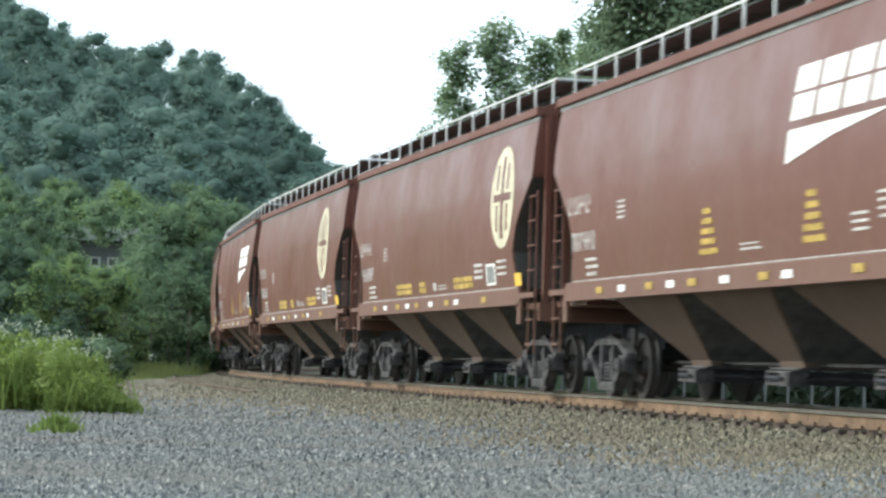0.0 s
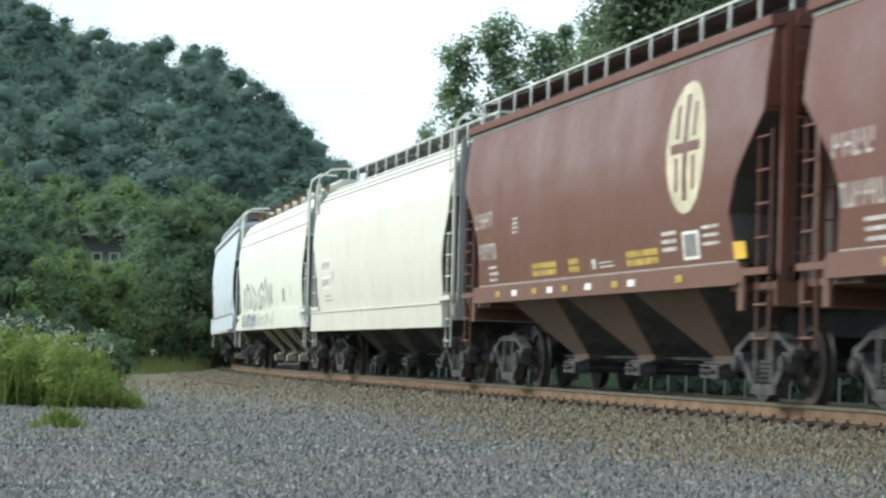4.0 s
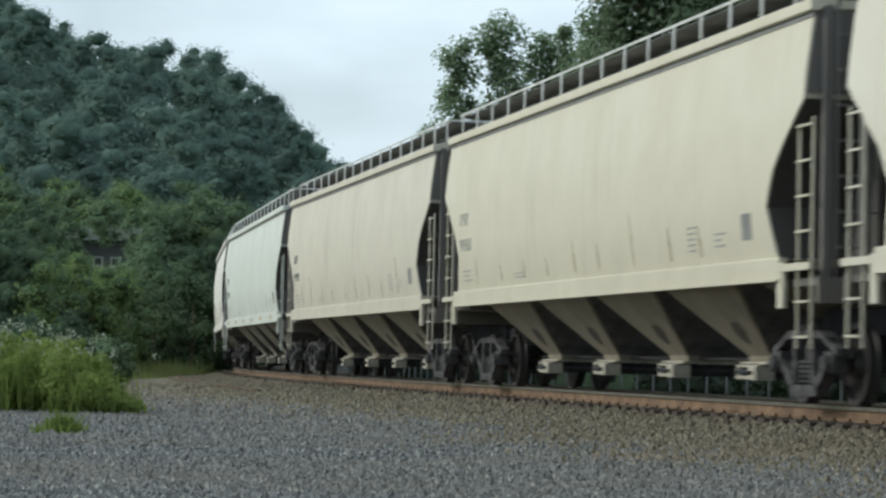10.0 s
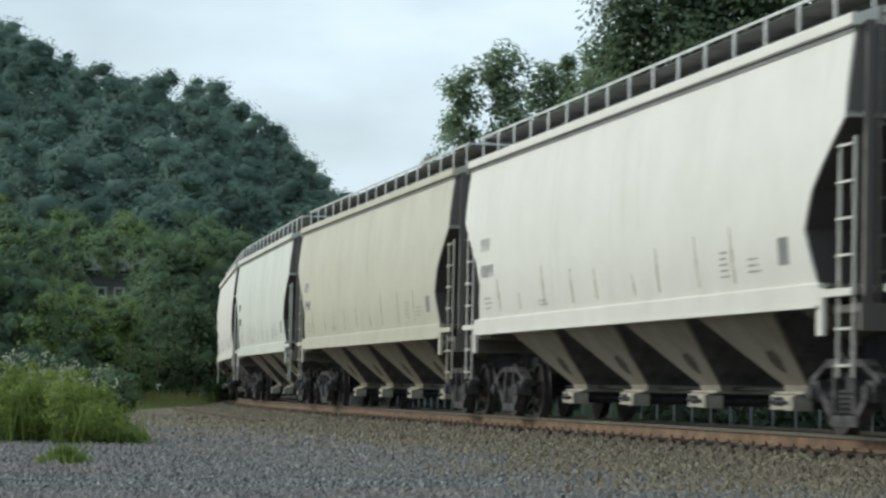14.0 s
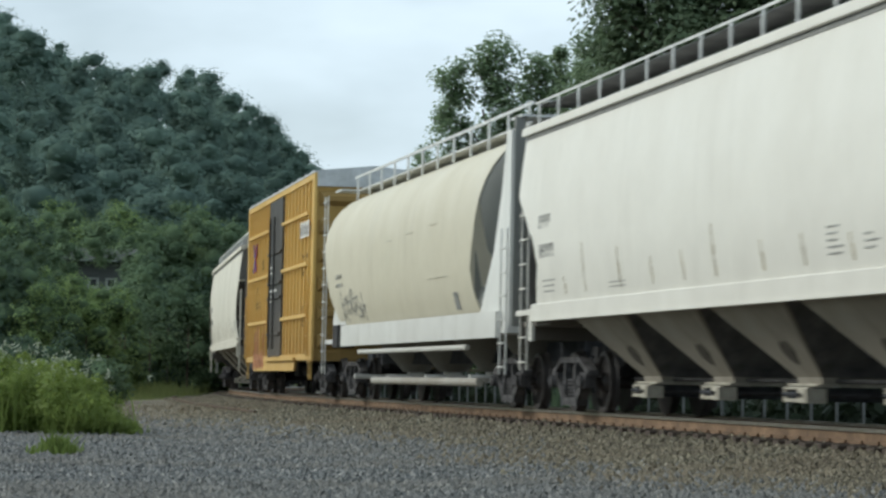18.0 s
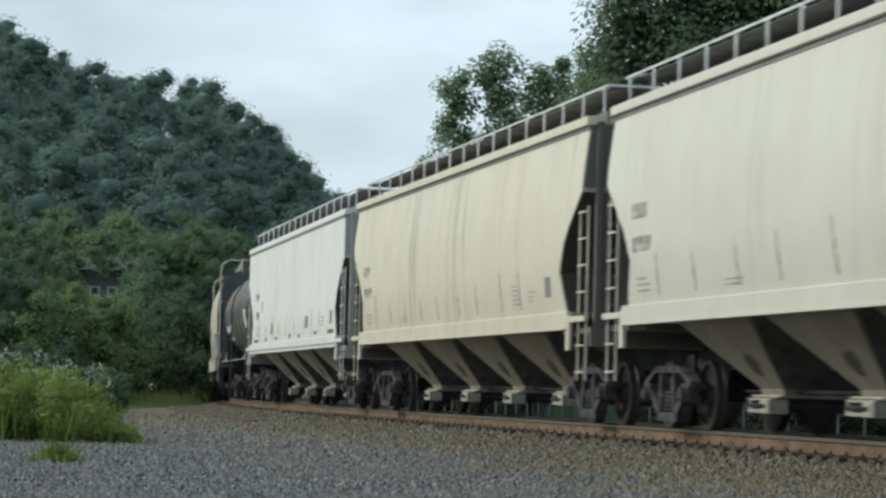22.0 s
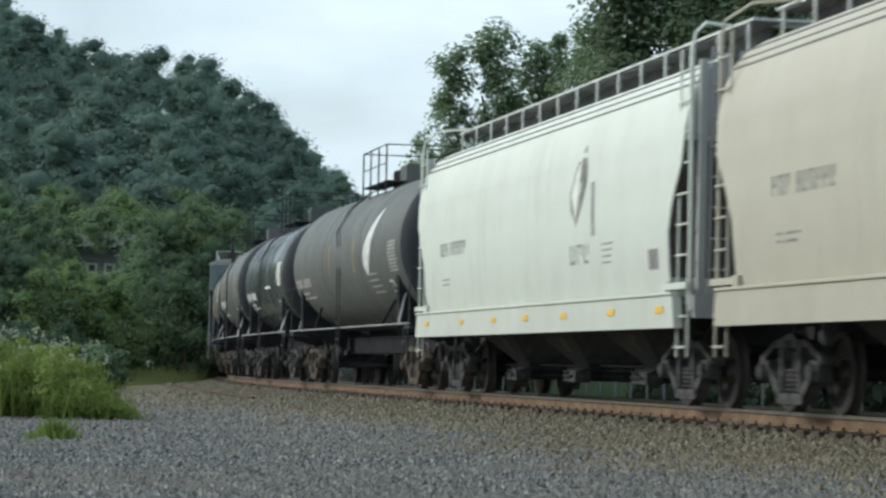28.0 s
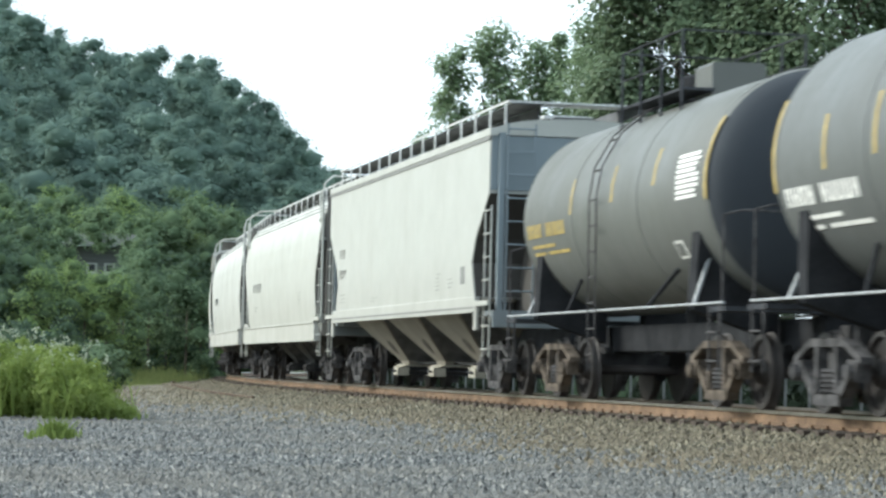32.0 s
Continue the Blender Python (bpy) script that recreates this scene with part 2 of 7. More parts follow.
# ---- mesh tools ----
class Shape:
    """Points and faces gathered for one mesh."""

    def __init__(self):
        self.v, self.f = [], []

    def add(self, verts, faces):
        o = len(self.v)
        self.v += [tuple(p) for p in verts]
        self.f += [tuple(i + o for i in f) for f in faces]
        return self

    def box(self, x0, x1, y0, y1, z0, z1, b=0.0):
        """A box; b cuts its four long x edges."""
        if b <= 0:
            return self.add([(x, y, z) for x in (x0, x1) for y in (y0, y1) for z in (z0, z1)],
                            [(0, 1, 3, 2), (4, 6, 7, 5), (0, 4, 5, 1), (2, 3, 7, 6), (0, 2, 6, 4), (1, 5, 7, 3)])
        ring = [(y0 + b, z0), (y1 - b, z0), (y1, z0 + b), (y1, z1 - b), (y1 - b, z1), (y0 + b, z1), (y0, z1 - b), (y0, z0 + b)]
        return self.loft([[(x, y, z) for y, z in ring] for x in (x0, x1)])

    def loft(self, rings, closed=True, caps=True):
        n = len(rings[0])
        verts = [p for r in rings for p in r]
        faces = []
        for i in range(len(rings) - 1):
            for j in range(n if closed else n - 1):
                k = (j + 1) % n
                faces.append((i * n + j, i * n + k, (i + 1) * n + k, (i + 1) * n + j))
        if caps and closed:
            faces += [tuple(range(n))[::-1], tuple(range((len(rings) - 1) * n, len(rings) * n))]
        return self.add(verts, faces)

    def tube(self, a, b, r, n=6, r2=None):
        a, b = Vector(a), Vector(b)
        q = (b - a).to_track_quat("Z", "Y")
        rings = []
        for p, rr in ((a, r), (b, r if r2 is None else r2)):
            rings.append([p + q @ Vector((rr * math.cos(2 * math.pi * i / n), rr * math.sin(2 * math.pi * i / n), 0)) for i in range(n)])
        return self.loft(rings)

    def line(self, pts, r, n=6):
        for a, b in zip(pts, pts[1:]):
            self.tube(a, b, r, n)
        return self

    def spin(self, prof, n=20, axis="y", at=(0, 0, 0)):
        """A profile of (along the axis, radius) turned about the axis."""
        rings = []
        for u, r in prof:
            ring = []
            for i in range(n):
                c, s = r * math.cos(2 * math.pi * i / n), r * math.sin(2 * math.pi * i / n)
                ring.append({"y": (c + at[0], u + at[1], s + at[2]), "x": (u + at[0], c + at[1], s + at[2]), "z": (c + at[0], s + at[1], u + at[2])}[axis])
            rings.append(ring)
        return self.loft(rings)

    def mesh(self, name, smooth=False):
        me = bpy.data.meshes.new(name)
        me.from_pydata(self.v, [], self.f)
        me.update()
        bm = bmesh.new()
        bm.from_mesh(me)
        bmesh.ops.recalc_face_normals(bm, faces=bm.faces)
        bm.to_mesh(me)
        bm.free()
        if smooth:
            for p in me.polygons:
                p.use_smooth = True
            me.set_sharp_from_angle(angle=radians(35))
        return me


MESHES = {}


def part(name, shape, material, parent=None, label="", smooth=False, key=None):
    """One mesh object under a thing or part; alike parts share their mesh through the key."""
    if key is not None and key in MESHES:
        me = MESHES[key]
    else:
        me = (shape() if callable(shape) else shape).mesh(name, smooth)
        me.materials.append(material)
        if key is not None:
            MESHES[key] = me
    ob = new(name, me)
    ob.material_slots[0].link = "OBJECT"
    ob.material_slots[0].material = material
    ob.parent = parent
    if label:
        ob["label"] = label
    return ob


def cloud_mesh(name, verts, faces_n, material):
    """A mesh of many separate small pieces: verts as (pieces, corners, 3), faces_n as corner lists of one piece."""
    pieces, corners, _ = verts.shape
    me = bpy.data.meshes.new(name)
    me.vertices.add(pieces * corners)
    me.vertices.foreach_set("co", verts.reshape(-1).astype(np.float32))
    sizes = np.tile([len(f) for f in faces_n], pieces)
    idx = np.concatenate([np.array(f) for f in faces_n])
    loops = (idx[None, :] + (np.arange(pieces) * corners)[:, None]).reshape(-1)
    me.loops.add(len(loops))
    me.loops.foreach_set("vertex_index", loops.astype(np.int32))
    me.polygons.add(len(sizes))
    starts = np.concatenate([[0], np.cumsum(sizes)[:-1]])
    me.polygons.foreach_set("loop_start", starts.astype(np.int32))
    me.update(calc_edges=True)
    me.materials.append(material)
    return me


# ---- the line of the track ----
RAIL_Z = 0.60       # top of rail over the gravel lot
STEP = 0.5
S_ALL = np.arange(-760.0, 620.01, STEP)


def heading(s):
    u = np.maximum(0.0, 5.6 - s)
    bend = np.where(u < 45, 3.431e-5 * u * u, 3.431e-5 * (2025 + 90 * (u - 45)))
    return 2.9451 + 5.38e-4 * np.minimum(s, 60) + bend


TH = heading(S_ALL)
_dx, _dy = np.sin(TH), np.cos(TH)
CX = np.concatenate([[0], np.cumsum((_dx[1:] + _dx[:-1]) / 2 * STEP)])
CY = np.concatenate([[0], np.cumsum((_dy[1:] + _dy[:-1]) / 2 * STEP)])
_i0 = int(round(760 / STEP))
CX, CY = CX - CX[_i0] + 2.80, CY - CY[_i0] + 42.856


def on_track(s, side=0.0):
    """Point of the track at arc length s, side metres towards the camera's side, and the heading."""
    th = float(np.interp(s, S_ALL, TH))
    return (float(np.interp(s, S_ALL, CX)) + side * math.cos(th), float(np.interp(s, S_ALL, CY)) - side * math.sin(th), th)


def side_of(x, y):
    """Arc length and side distance of points of the plan (arrays), by the nearest station."""
    x, y = np.atleast_1d(x), np.atleast_1d(y)
    sel = (S_ALL > -260) & (S_ALL < 120)
    cx, cy, th, ss = CX[sel][::2], CY[sel][::2], TH[sel][::2], S_ALL[sel][::2]
    out_s, out_d = np.empty(len(x)), np.empty(len(x))
    for a in range(0, len(x), 4000):
        dx, dy = x[a:a + 4000, None] - cx, y[a:a + 4000, None] - cy
        i = np.argmin(dx * dx + dy * dy, axis=1)
        r = np.arange(len(i))
        out_s[a:a + 4000] = ss[i]
        out_d[a:a + 4000] = dx[r, i] * np.cos(th[i]) - dy[r, i] * np.sin(th[i])
    return out_s, out_d


# ---- the train's run ----
V_T = [0, 4, 8, 12, 16, 20, 24, 28, 32]
V_V = [16.207, 16.394, 16.249, 16.154, 16.128, 16.076, 16.070, 15.774, 15.507]
_tt = np.linspace(0, 32, 641)
_vv = np.interp(_tt, V_T, V_V)
_dd = np.concatenate([[0], np.cumsum((_vv[1:] + _vv[:-1]) / 2 * 0.05)])
LENGTHS = [18.0, 17.98, 18.08, 17.78, 17.89, 17.87, 18.61, 21.16, 20.81, 21.09, 21.12, 21.22, 20.85, 21.13, 18.39, 20.23, 20.13, 17.48,
           21.47, 21.07, 21.15, 13.21, 17.33, 17.88, 18.68, 17.76, 12.7, 12.15, 12.63, 18.23, 17.56, 18.0, 18.0]
FRONT = 1.682 + 18.0    # the leading coupler face at the start
DRAW = {14: 0.45, 18: 0.45, 20: 0.25, 22: 0.45}    # cars whose body stands further back from the leading coupler
MIDS = []
for _k, _l in enumerate(LENGTHS):
    MIDS.append(FRONT - (_l + DRAW.get(_k, 0.0)) / 2)
    FRONT -= _l


def run(t):
    return float(np.interp(t, _tt, _dd))


def car_pose(mid, reach):
    """Pose of a car whose bogie centres ride on the track, reach metres before and behind its middle."""
    ax, ay, _ = on_track(mid + reach)
    bx, by, _ = on_track(mid - reach)
    return Matrix.Translation(((ax + bx) / 2, (ay + by) / 2, RAIL_Z)) @ Matrix.Rotation(math.atan2(ay - by, ax - bx), 4, "Z")


# ---- ground ----
def smooth(a, b, x):
    t = np.clip((x - a) / (b - a), 0, 1)
    return t * t * (3 - 2 * t)


def crest(u):
    """Rise of the wooded skyline over the eye's level, for each metre of distance, by bearing u = x / y."""
    return np.interp(u, (-0.17, -0.15, -0.138, -0.12, -0.098, -0.082, -0.070, -0.058, -0.045, 0.0, 0.06), (0.135, 0.1275, 0.1205, 0.1145, 0.1180, 0.1110, 0.1040, 0.0900, 0.0760, 0.045, 0.02))


def land(x, y):
    """Height of the natural ground: flat by the track, with a wooded hill beyond on the inside of the valley."""
    x, y = np.asarray(x, float), np.asarray(y, float)
    ridge = np.maximum(0, crest(x / np.maximum(y, 60)) * 300 - 14.0)
    hill = ridge * smooth(172, 300, y) * (1 - 0.6 * smooth(420, 900, y))
    roll = 0.10 * np.sin(x * 0.7) * np.sin(y * 0.5) * smooth(60, 90, y)
    return hill + roll - 0.06


def grid_axis(lo, hi, fine_lo, fine_hi, fine):
    a = list(np.arange(fine_lo, fine_hi + 0.01, fine))
    d = fine
    while a[-1] < hi:
        d *= 1.35
        a.append(a[-1] + d)
    d = fine
    while a[0] > lo:
        d *= 1.35
        a.insert(0, a[0] - d)
    return np.array(a)


gx, gy = grid_axis(-3200, 3200, -110, 90, 4.0), grid_axis(-3200, 3600, -40, 360, 4.0)
GX, GY = np.meshgrid(gx, gy, indexing="ij")
GZ = land(GX, GY)
nx_, ny_ = GX.shape
_gv = np.stack([GX, GY, GZ], -1).reshape(-1, 3)
_gf = [(i * ny_ + j, (i + 1) * ny_ + j, (i + 1) * ny_ + j + 1, i * ny_ + j + 1) for i in range(nx_ - 1) for j in range(ny_ - 1)]
M_SOIL = plain("grassy_soil", (0.085, 0.10, 0.035), 0.95, 0.0, 0.6, 0.5, 0.5, 0.05)
_me = bpy.data.meshes.new("ground")
_me.from_pydata(_gv.tolist(), [], _gf)
_me.materials.append(M_SOIL)
for p in _me.polygons:
    p.use_smooth = True
tagged(new("ground", _me), "grassy ground rising to a wooded hill", "ground", kind="structure")

# gravel lot in front of the camera, up to the foot of the ballast
LOT_COLS = [(0.032, 0.035, 0.036), (0.124, 0.130, 0.128), (0.202, 0.208, 0.204), (0.37, 0.36, 0.325), (0.148, 0.140, 0.122)]
BED_COLS = [(0.048, 0.042, 0.030), (0.138, 0.122, 0.082), (0.215, 0.194, 0.134), (0.38, 0.35, 0.265), (0.138, 0.110, 0.072)]
M_BED = stones("brown_ballast_bed", BED_COLS)
M_LOT = stones("grey_gravel_bed", LOT_COLS)
M_BANK = stones("mixed_ballast_bed", BED_COLS, alt=LOT_COLS)
_rows = []
for y in np.arange(-14, 132.1, 2.0):
    left = -9.5 - 0.06 * max(y, 0)
    right = on_track(42.856 - y, 5.2)[0]
    _rows.append([(left + (right - left) * i / 10, y, 0.0) for i in range(11)])
LOT_ROWS = _rows

# ballast bank under the track
BANK = [(-5.2, -0.10), (-3.4, 0.0), (-1.9, 0.26), (-1.4, 0.39), (1.05, 0.395), (1.4, 0.345), (2.0, 0.235), (2.8, 0.19), (3.6, 0.15), (4.6, 0.095), (5.8, 0.03), (7.0, -0.06)]


def soil_share(along, side, far=0.0):
    """Brown track dirt gives way to clean grey stone; further off the whole lot is dusty."""
    wide = smooth(-2, -30, along)
    return np.maximum(smooth(4.6 + 4.0 * wide, 2.5 + 1.5 * wide, side), far)


def bank_z(side):
    return np.interp(side, [b[0] for b in BANK], [b[1] for b in BANK])


def soiled(name, rows, label):
    """A strip of ground stone that carries its share of brown dirt."""
    ob = part(name, Shape().loft(rows, closed=False, caps=False), M_BANK)
    co = np.array([v.co for v in ob.data.vertices])
    at = ob.data.attributes.new("soil", "FLOAT", "POINT")
    at.data.foreach_set("value", soil_share(*side_of(co[:, 0], co[:, 1]), 0.75 * smooth(44, 74, co[:, 1])).astype(np.float32))
    return tagged(ob, label, "gravel", kind="structure")


soiled("gravel_lot", LOT_ROWS, "blue-grey crushed stone lot beside the track")
soiled("ballast_bank", [[(*on_track(s_, b[0])[:2], b[1]) for b in BANK] for s_ in list(np.arange(-240, -60, 6.0)) + list(np.arange(-60, 70, 2.0)) + list(np.arange(70, 160, 6.0))],
       "low bank of brown-grey track ballast")


# loose stones: irregular eight-sided chips
def chips(x, y, z, size, rng, flat=0.5):
    n = len(x)
    a = rng.random(n)[:, None] * 6.283 + np.array([0, 1.26, 2.51, 3.77, 5.03])[None] + rng.normal(0, 0.22, (n, 5))
    r = (size / 2)[:, None] * (0.7 + 0.55 * rng.random((n, 5)))
    rim = np.stack([x[:, None] + r * np.cos(a), y[:, None] + r * np.sin(a), z[:, None] + size[:, None] * (rng.random((n, 5)) * 0.16 - 0.10)], -1)
    off = rng.normal(0, 0.17, (n, 2)) * size[:, None]
    top = np.stack([x + off[:, 0], y + off[:, 1], z + size * flat * (0.5 + 0.8 * rng.random(n))], -1)
    return np.concatenate([rim, top[:, None]], 1)


CHIP_FACES = [(0, 1, 5), (1, 2, 5), (2, 3, 5), (3, 4, 5), (4, 0, 5)]
rng = np.random.default_rng(5)
N = 125000
yy = 17.0 / (1 - rng.random(N) * (1 - 17.0 / 84))
xx = (rng.random(N) * 2 - 1) * (yy * 0.172 + 0.3)
_sa, _sd = side_of(xx, yy)
wave = 0.6 * np.sin(_sa * 0.37) + 0.4 * np.sin(_sa * 0.91 + 1.3)
brown = soil_share(_sa, _sd + 0.7 * wave + rng.normal(0, 0.5, N), 0.75 * smooth(44, 74, yy)) > rng.random(N)
keep = (_sd > 1.05) & ~((yy > 52) & (xx < -6.2 - 0.12 * (yy - 52)))
size = (0.012 + 0.074 * rng.random(N) ** 3.6) * (1 + yy / 90) * np.where(brown & (_sd < 5), 1.2, 0.95)
zz = np.maximum(0.0, bank_z(_sd)) + size * 0.05
for sel, name_, mat_, lb in ((keep & ~brown, "lot_gravel", M_LOT, "loose blue-grey crushed stones"), (keep & brown, "ballast_stones", M_BED, "loose brown and grey ballast stones")):
    tagged(new(name_, cloud_mesh(name_, chips(xx[sel], yy[sel], zz[sel], size[sel], rng), CHIP_FACES, mat_)), lb, "gravel", kind="stuff")
N = 26000
ss = 30 - 100 * rng.random(N) ** 1.4
sd = np.where(rng.random(N) < 0.6, 1.05 + 2.2 * rng.random(N) ** 1.3, -2.2 + 3.2 * rng.random(N))
th = np.interp(ss, S_ALL, TH)
xx = np.interp(ss, S_ALL, CX) + sd * np.cos(th)
yy = np.interp(ss, S_ALL, CY) - sd * np.sin(th)
size = (0.032 + 0.036 * rng.random(N)) * (1 + np.clip(yy - 20, 0, 60) / 90)
tagged(new("shoulder_stones", cloud_mesh("shoulder_stones", chips(xx, yy, bank_z(sd) + size * 0.1, size, rng, 0.5), CHIP_FACES, M_BED)), "coarse ballast stones between and beside the ties", "ballast", kind="stuff")

# ---- rails and ties ----
track = tagged(new("railway_track"), "single curved railway track with rusty rails on timber ties", "track", kind="structure")
HEAD = [(-0.036, -0.04), (0.036, -0.04), (0.036, -0.006), (0.030, 0.0), (-0.030, 0.0), (-0.036, -0.006)]
WEB = [(-0.07, -0.172), (0.07, -0.172), (0.07, -0.16), (0.012, -0.135), (0.012, -0.04), (-0.012, -0.04), (-0.012, -0.135), (-0.07, -0.16)]
STATIONS = list(np.arange(-240, -80, 6.0)) + list(np.arange(-80, 60, 2.0)) + list(np.arange(60, 161, 10.0))


def rail_run(parent, name, side, profile, mat, z, stations, key=""):
    sh = Shape()
    sh.loft([[(*on_track(s_, side + u)[:2], z + v) for u, v in profile] for s_ in stations])
    return part(name, sh, mat, parent, key)


for side in (-0.755, 0.755):
    r_ = rail_run(track, "rail", side, WEB, M_RUST, RAIL_Z, STATIONS, "rusty rail")
    rail_run(r_, "rail_head", side, HEAD, M_RAILHEAD, RAIL_Z, STATIONS, "polished running surface")
rng2 = random.Random(3)
for i in range(300):
    s_ = 34 - i * 0.52
    x, y, th = on_track(s_, 0.06 * (rng2.random() - 0.5))
    o = part("tie", lambda: Shape().box(-1.32, 1.32, -0.115, 0.115, 0.26, 0.425, 0.015), M_TIE, track, key="tie")
    o.matrix_basis = Matrix.Translation((x, y, 0.012 * rng2.random())) @ Matrix.Rotation(-th + 0.012 * (rng2.random() - 0.5), 4, "Z")
    if i < 120:
        for side in (-0.755, 0.755):
            px, py, _ = on_track(s_, side)
            p = part("tie_plate", lambda: Shape().box(-0.17, 0.17, -0.09, 0.09, 0.424, 0.436).box(-0.11, -0.08, -0.06, -0.03, 0.43, 0.47).box(0.08, 0.11, 0.03, 0.06, 0.43, 0.47), M_RUST, track, key="tie_plate")
            p.matrix_basis = Matrix.Translation((px, py, 0)) @ Matrix.Rotation(-th, 4, "Z")
siding = tagged(new("spare_rail"), "rusty spare rail lying in the gravel beside the track", "rail", kind="structure")
for name_, profile_ in (("rail", WEB), ("rail_head", HEAD)):
    sh = Shape()
    sh.loft([[(*on_track(s_, 3.0 + (s_ + 20) * 0.002 + u)[:2], 0.275 + v) for u, v in profile_] for s_ in np.arange(-72.5, -20.4, 2.0)])
    part(name_, sh, M_OLDRUST, siding)

# post-and-rail fence behind the track
guard = tagged(new("trackside_fence"), "pale post-and-rail fence behind the track", "fence", kind="structure")
M_GUARD = plain("weathered_fence_paint", (0.17, 0.175, 0.17), 0.7, 0.0, 2.0, 0.4, 0.1)
for z_ in (1.33,):
    part("rail", Shape().loft([[(*on_track(s_, -3.3 + u)[:2], z_ + v) for u, v in ((-0.018, -0.03), (0.018, -0.03), (0.018, 0.03), (-0.018, 0.03))] for s_ in np.arange(-90, 34.1, 2.0)]), M_GUARD, guard)
for i in range(104):
    x, y, th = on_track(33.5 - i * 1.2, -3.345)
    o = part("post", lambda: Shape().box(-0.022, 0.022, -0.018, 0.018, -0.2, 1.38, 0.006), M_GUARD, guard, key="guard_post")
    o.matrix_basis = Matrix.Translation((x, y, 0.0)) @ Matrix.Rotation(-th, 4, "Z")


# ---- leaves, trees, bushes ----
LEAF_FACE = [(0, 1, 2, 3)]


def kites(centres, normals, size, rng, turn=0.42):
    """Small pointed leaf sprays at the centres, roughly facing along the normals."""
    n = len(centres)
    nrm = normals + rng.normal(0, turn, (n, 3))
    nrm /= np.linalg.norm(nrm, axis=1, keepdims=True) + 1e-9
    t = np.cross(nrm, rng.normal(0, 1, (n, 3)))
    t /= np.linalg.norm(t, axis=1, keepdims=True) + 1e-9
    b = np.cross(nrm, t)
    L, W = size[:, None] * 0.6, size[:, None] * (0.26 + 0.16 * rng.random((n, 1)))
    droop = nrm * size[:, None] * 0.16
    return np.stack([centres - t * L - droop, centres + b * W, centres + t * L - droop, centres - b * W], 1)


def ball():
    """A coarse round mass: points and triangles."""
    bm = bmesh.new()
    bmesh.ops.create_icosphere(bm, subdivisions=1, radius=1.0)
    v = np.array([p.co[:] for p in bm.verts])
    f = [tuple(q.index for q in t.verts) for t in bm.faces]
    bm.free()
    return v, f


BALL_V, BALL_F = ball()
CORES = []


def core(rng, c, r, flat):
    """The dense inside of a leafy lump, uneven all round."""
    w = np.ones(len(BALL_V))
    for _ in range(5):
        d = rng.normal(0, 1, 3)
        w += 0.085 * np.sin(BALL_V @ d * 3.6 + rng.random() * 6.283)
    p = BALL_V * (r * w)[:, None]
    p[:, 2] *= flat
    CORES.append(c + p)


def cores_mesh(name, material, label, category):
    me = cloud_mesh(name, np.stack(CORES), BALL_F, material)
    for q in me.polygons:
        q.use_smooth = True
    CORES.clear()
    return tagged(new(name, me), label, category, kind="stuff")


def crown(rng, height, radius, base, lumps, leaves, leaf, flat=0.8, lump=0.0, shell=False, at=None, solid=0.5):
    """Leaf sprays gathered in lumps about the limbs, wide below and narrow above: an uneven crown with gaps."""
    cs, ns, sz = [], [], []
    order = rng.permutation(lumps)
    for i in range(lumps):
        h = (order[i] + rng.random()) / lumps
        wide = math.sin(math.pi * (0.16 + 0.76 * h)) ** 0.8
        a = 2.4 * i + rng.random() * 1.2
        rr = radius * wide * (0.15 + 0.62 * rng.random() ** 0.6)
        lr = radius * (0.24 + 0.18 * rng.random()) * (0.5 + 0.6 * wide)
        if lump:
            lr = lump * (0.65 + 0.7 * rng.random()) * (0.7 + 0.4 * wide)
        c = np.array([rr * np.cos(a), rr * np.sin(a), base + (height - base - lr * 0.7) * h + lr * 0.3])
        k = max(6, int(leaves / lumps * (0.6 + 0.7 * rng.random())))
        d = rng.normal(0, 1, (k, 3))
        d /= np.linalg.norm(d, axis=1, keepdims=True)
        p = d * ((0.50 + 0.64 * rng.random((k, 1)) ** 1.1) if shell else (0.35 + 0.85 * rng.random((k, 1)) ** 0.8)) * lr
        p[:, 2] *= flat
        if at is not None:
            core(rng, c + at, lr * solid, flat)
        cs.append(c + p)
        o = (c + p) - np.array([0, 0, base + (height - base) * 0.35])
        o /= np.linalg.norm(o, axis=1, keepdims=True) + 1e-9
        ns.append(d * 0.45 + o * 0.9 + np.array([0, 0, 0.15]) if shell else d * 0.5 + o * 0.9 + np.array([0, 0, 0.25]))
        sz.append(leaf * (0.6 + 0.7 * rng.random(k)))
    return np.concatenate(cs), np.concatenate(ns), np.concatenate(sz)


# Hill leaves paler and bluer than the rest: distance haze put into their colour.
M_HILL = leafy("hazy_hill_foliage", [(0.130, 0.190, 0.166), (0.142, 0.206, 0.175), (0.155, 0.222, 0.184)], rough=0.9, trans=0.5, patch=0.11, spec=0.0)
# Brush leaves in three tones: its sunny and shaded places are put into the colour.
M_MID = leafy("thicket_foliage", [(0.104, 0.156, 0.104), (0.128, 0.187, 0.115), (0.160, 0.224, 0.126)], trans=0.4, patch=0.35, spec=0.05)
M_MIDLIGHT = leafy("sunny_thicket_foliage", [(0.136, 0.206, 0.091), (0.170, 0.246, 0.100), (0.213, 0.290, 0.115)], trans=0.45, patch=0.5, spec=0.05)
M_MIDDARK = leafy("shaded_thicket_foliage", [(0.050, 0.082, 0.062), (0.062, 0.098, 0.070), (0.080, 0.120, 0.076)], trans=0.3, patch=0.3, spec=0.06)
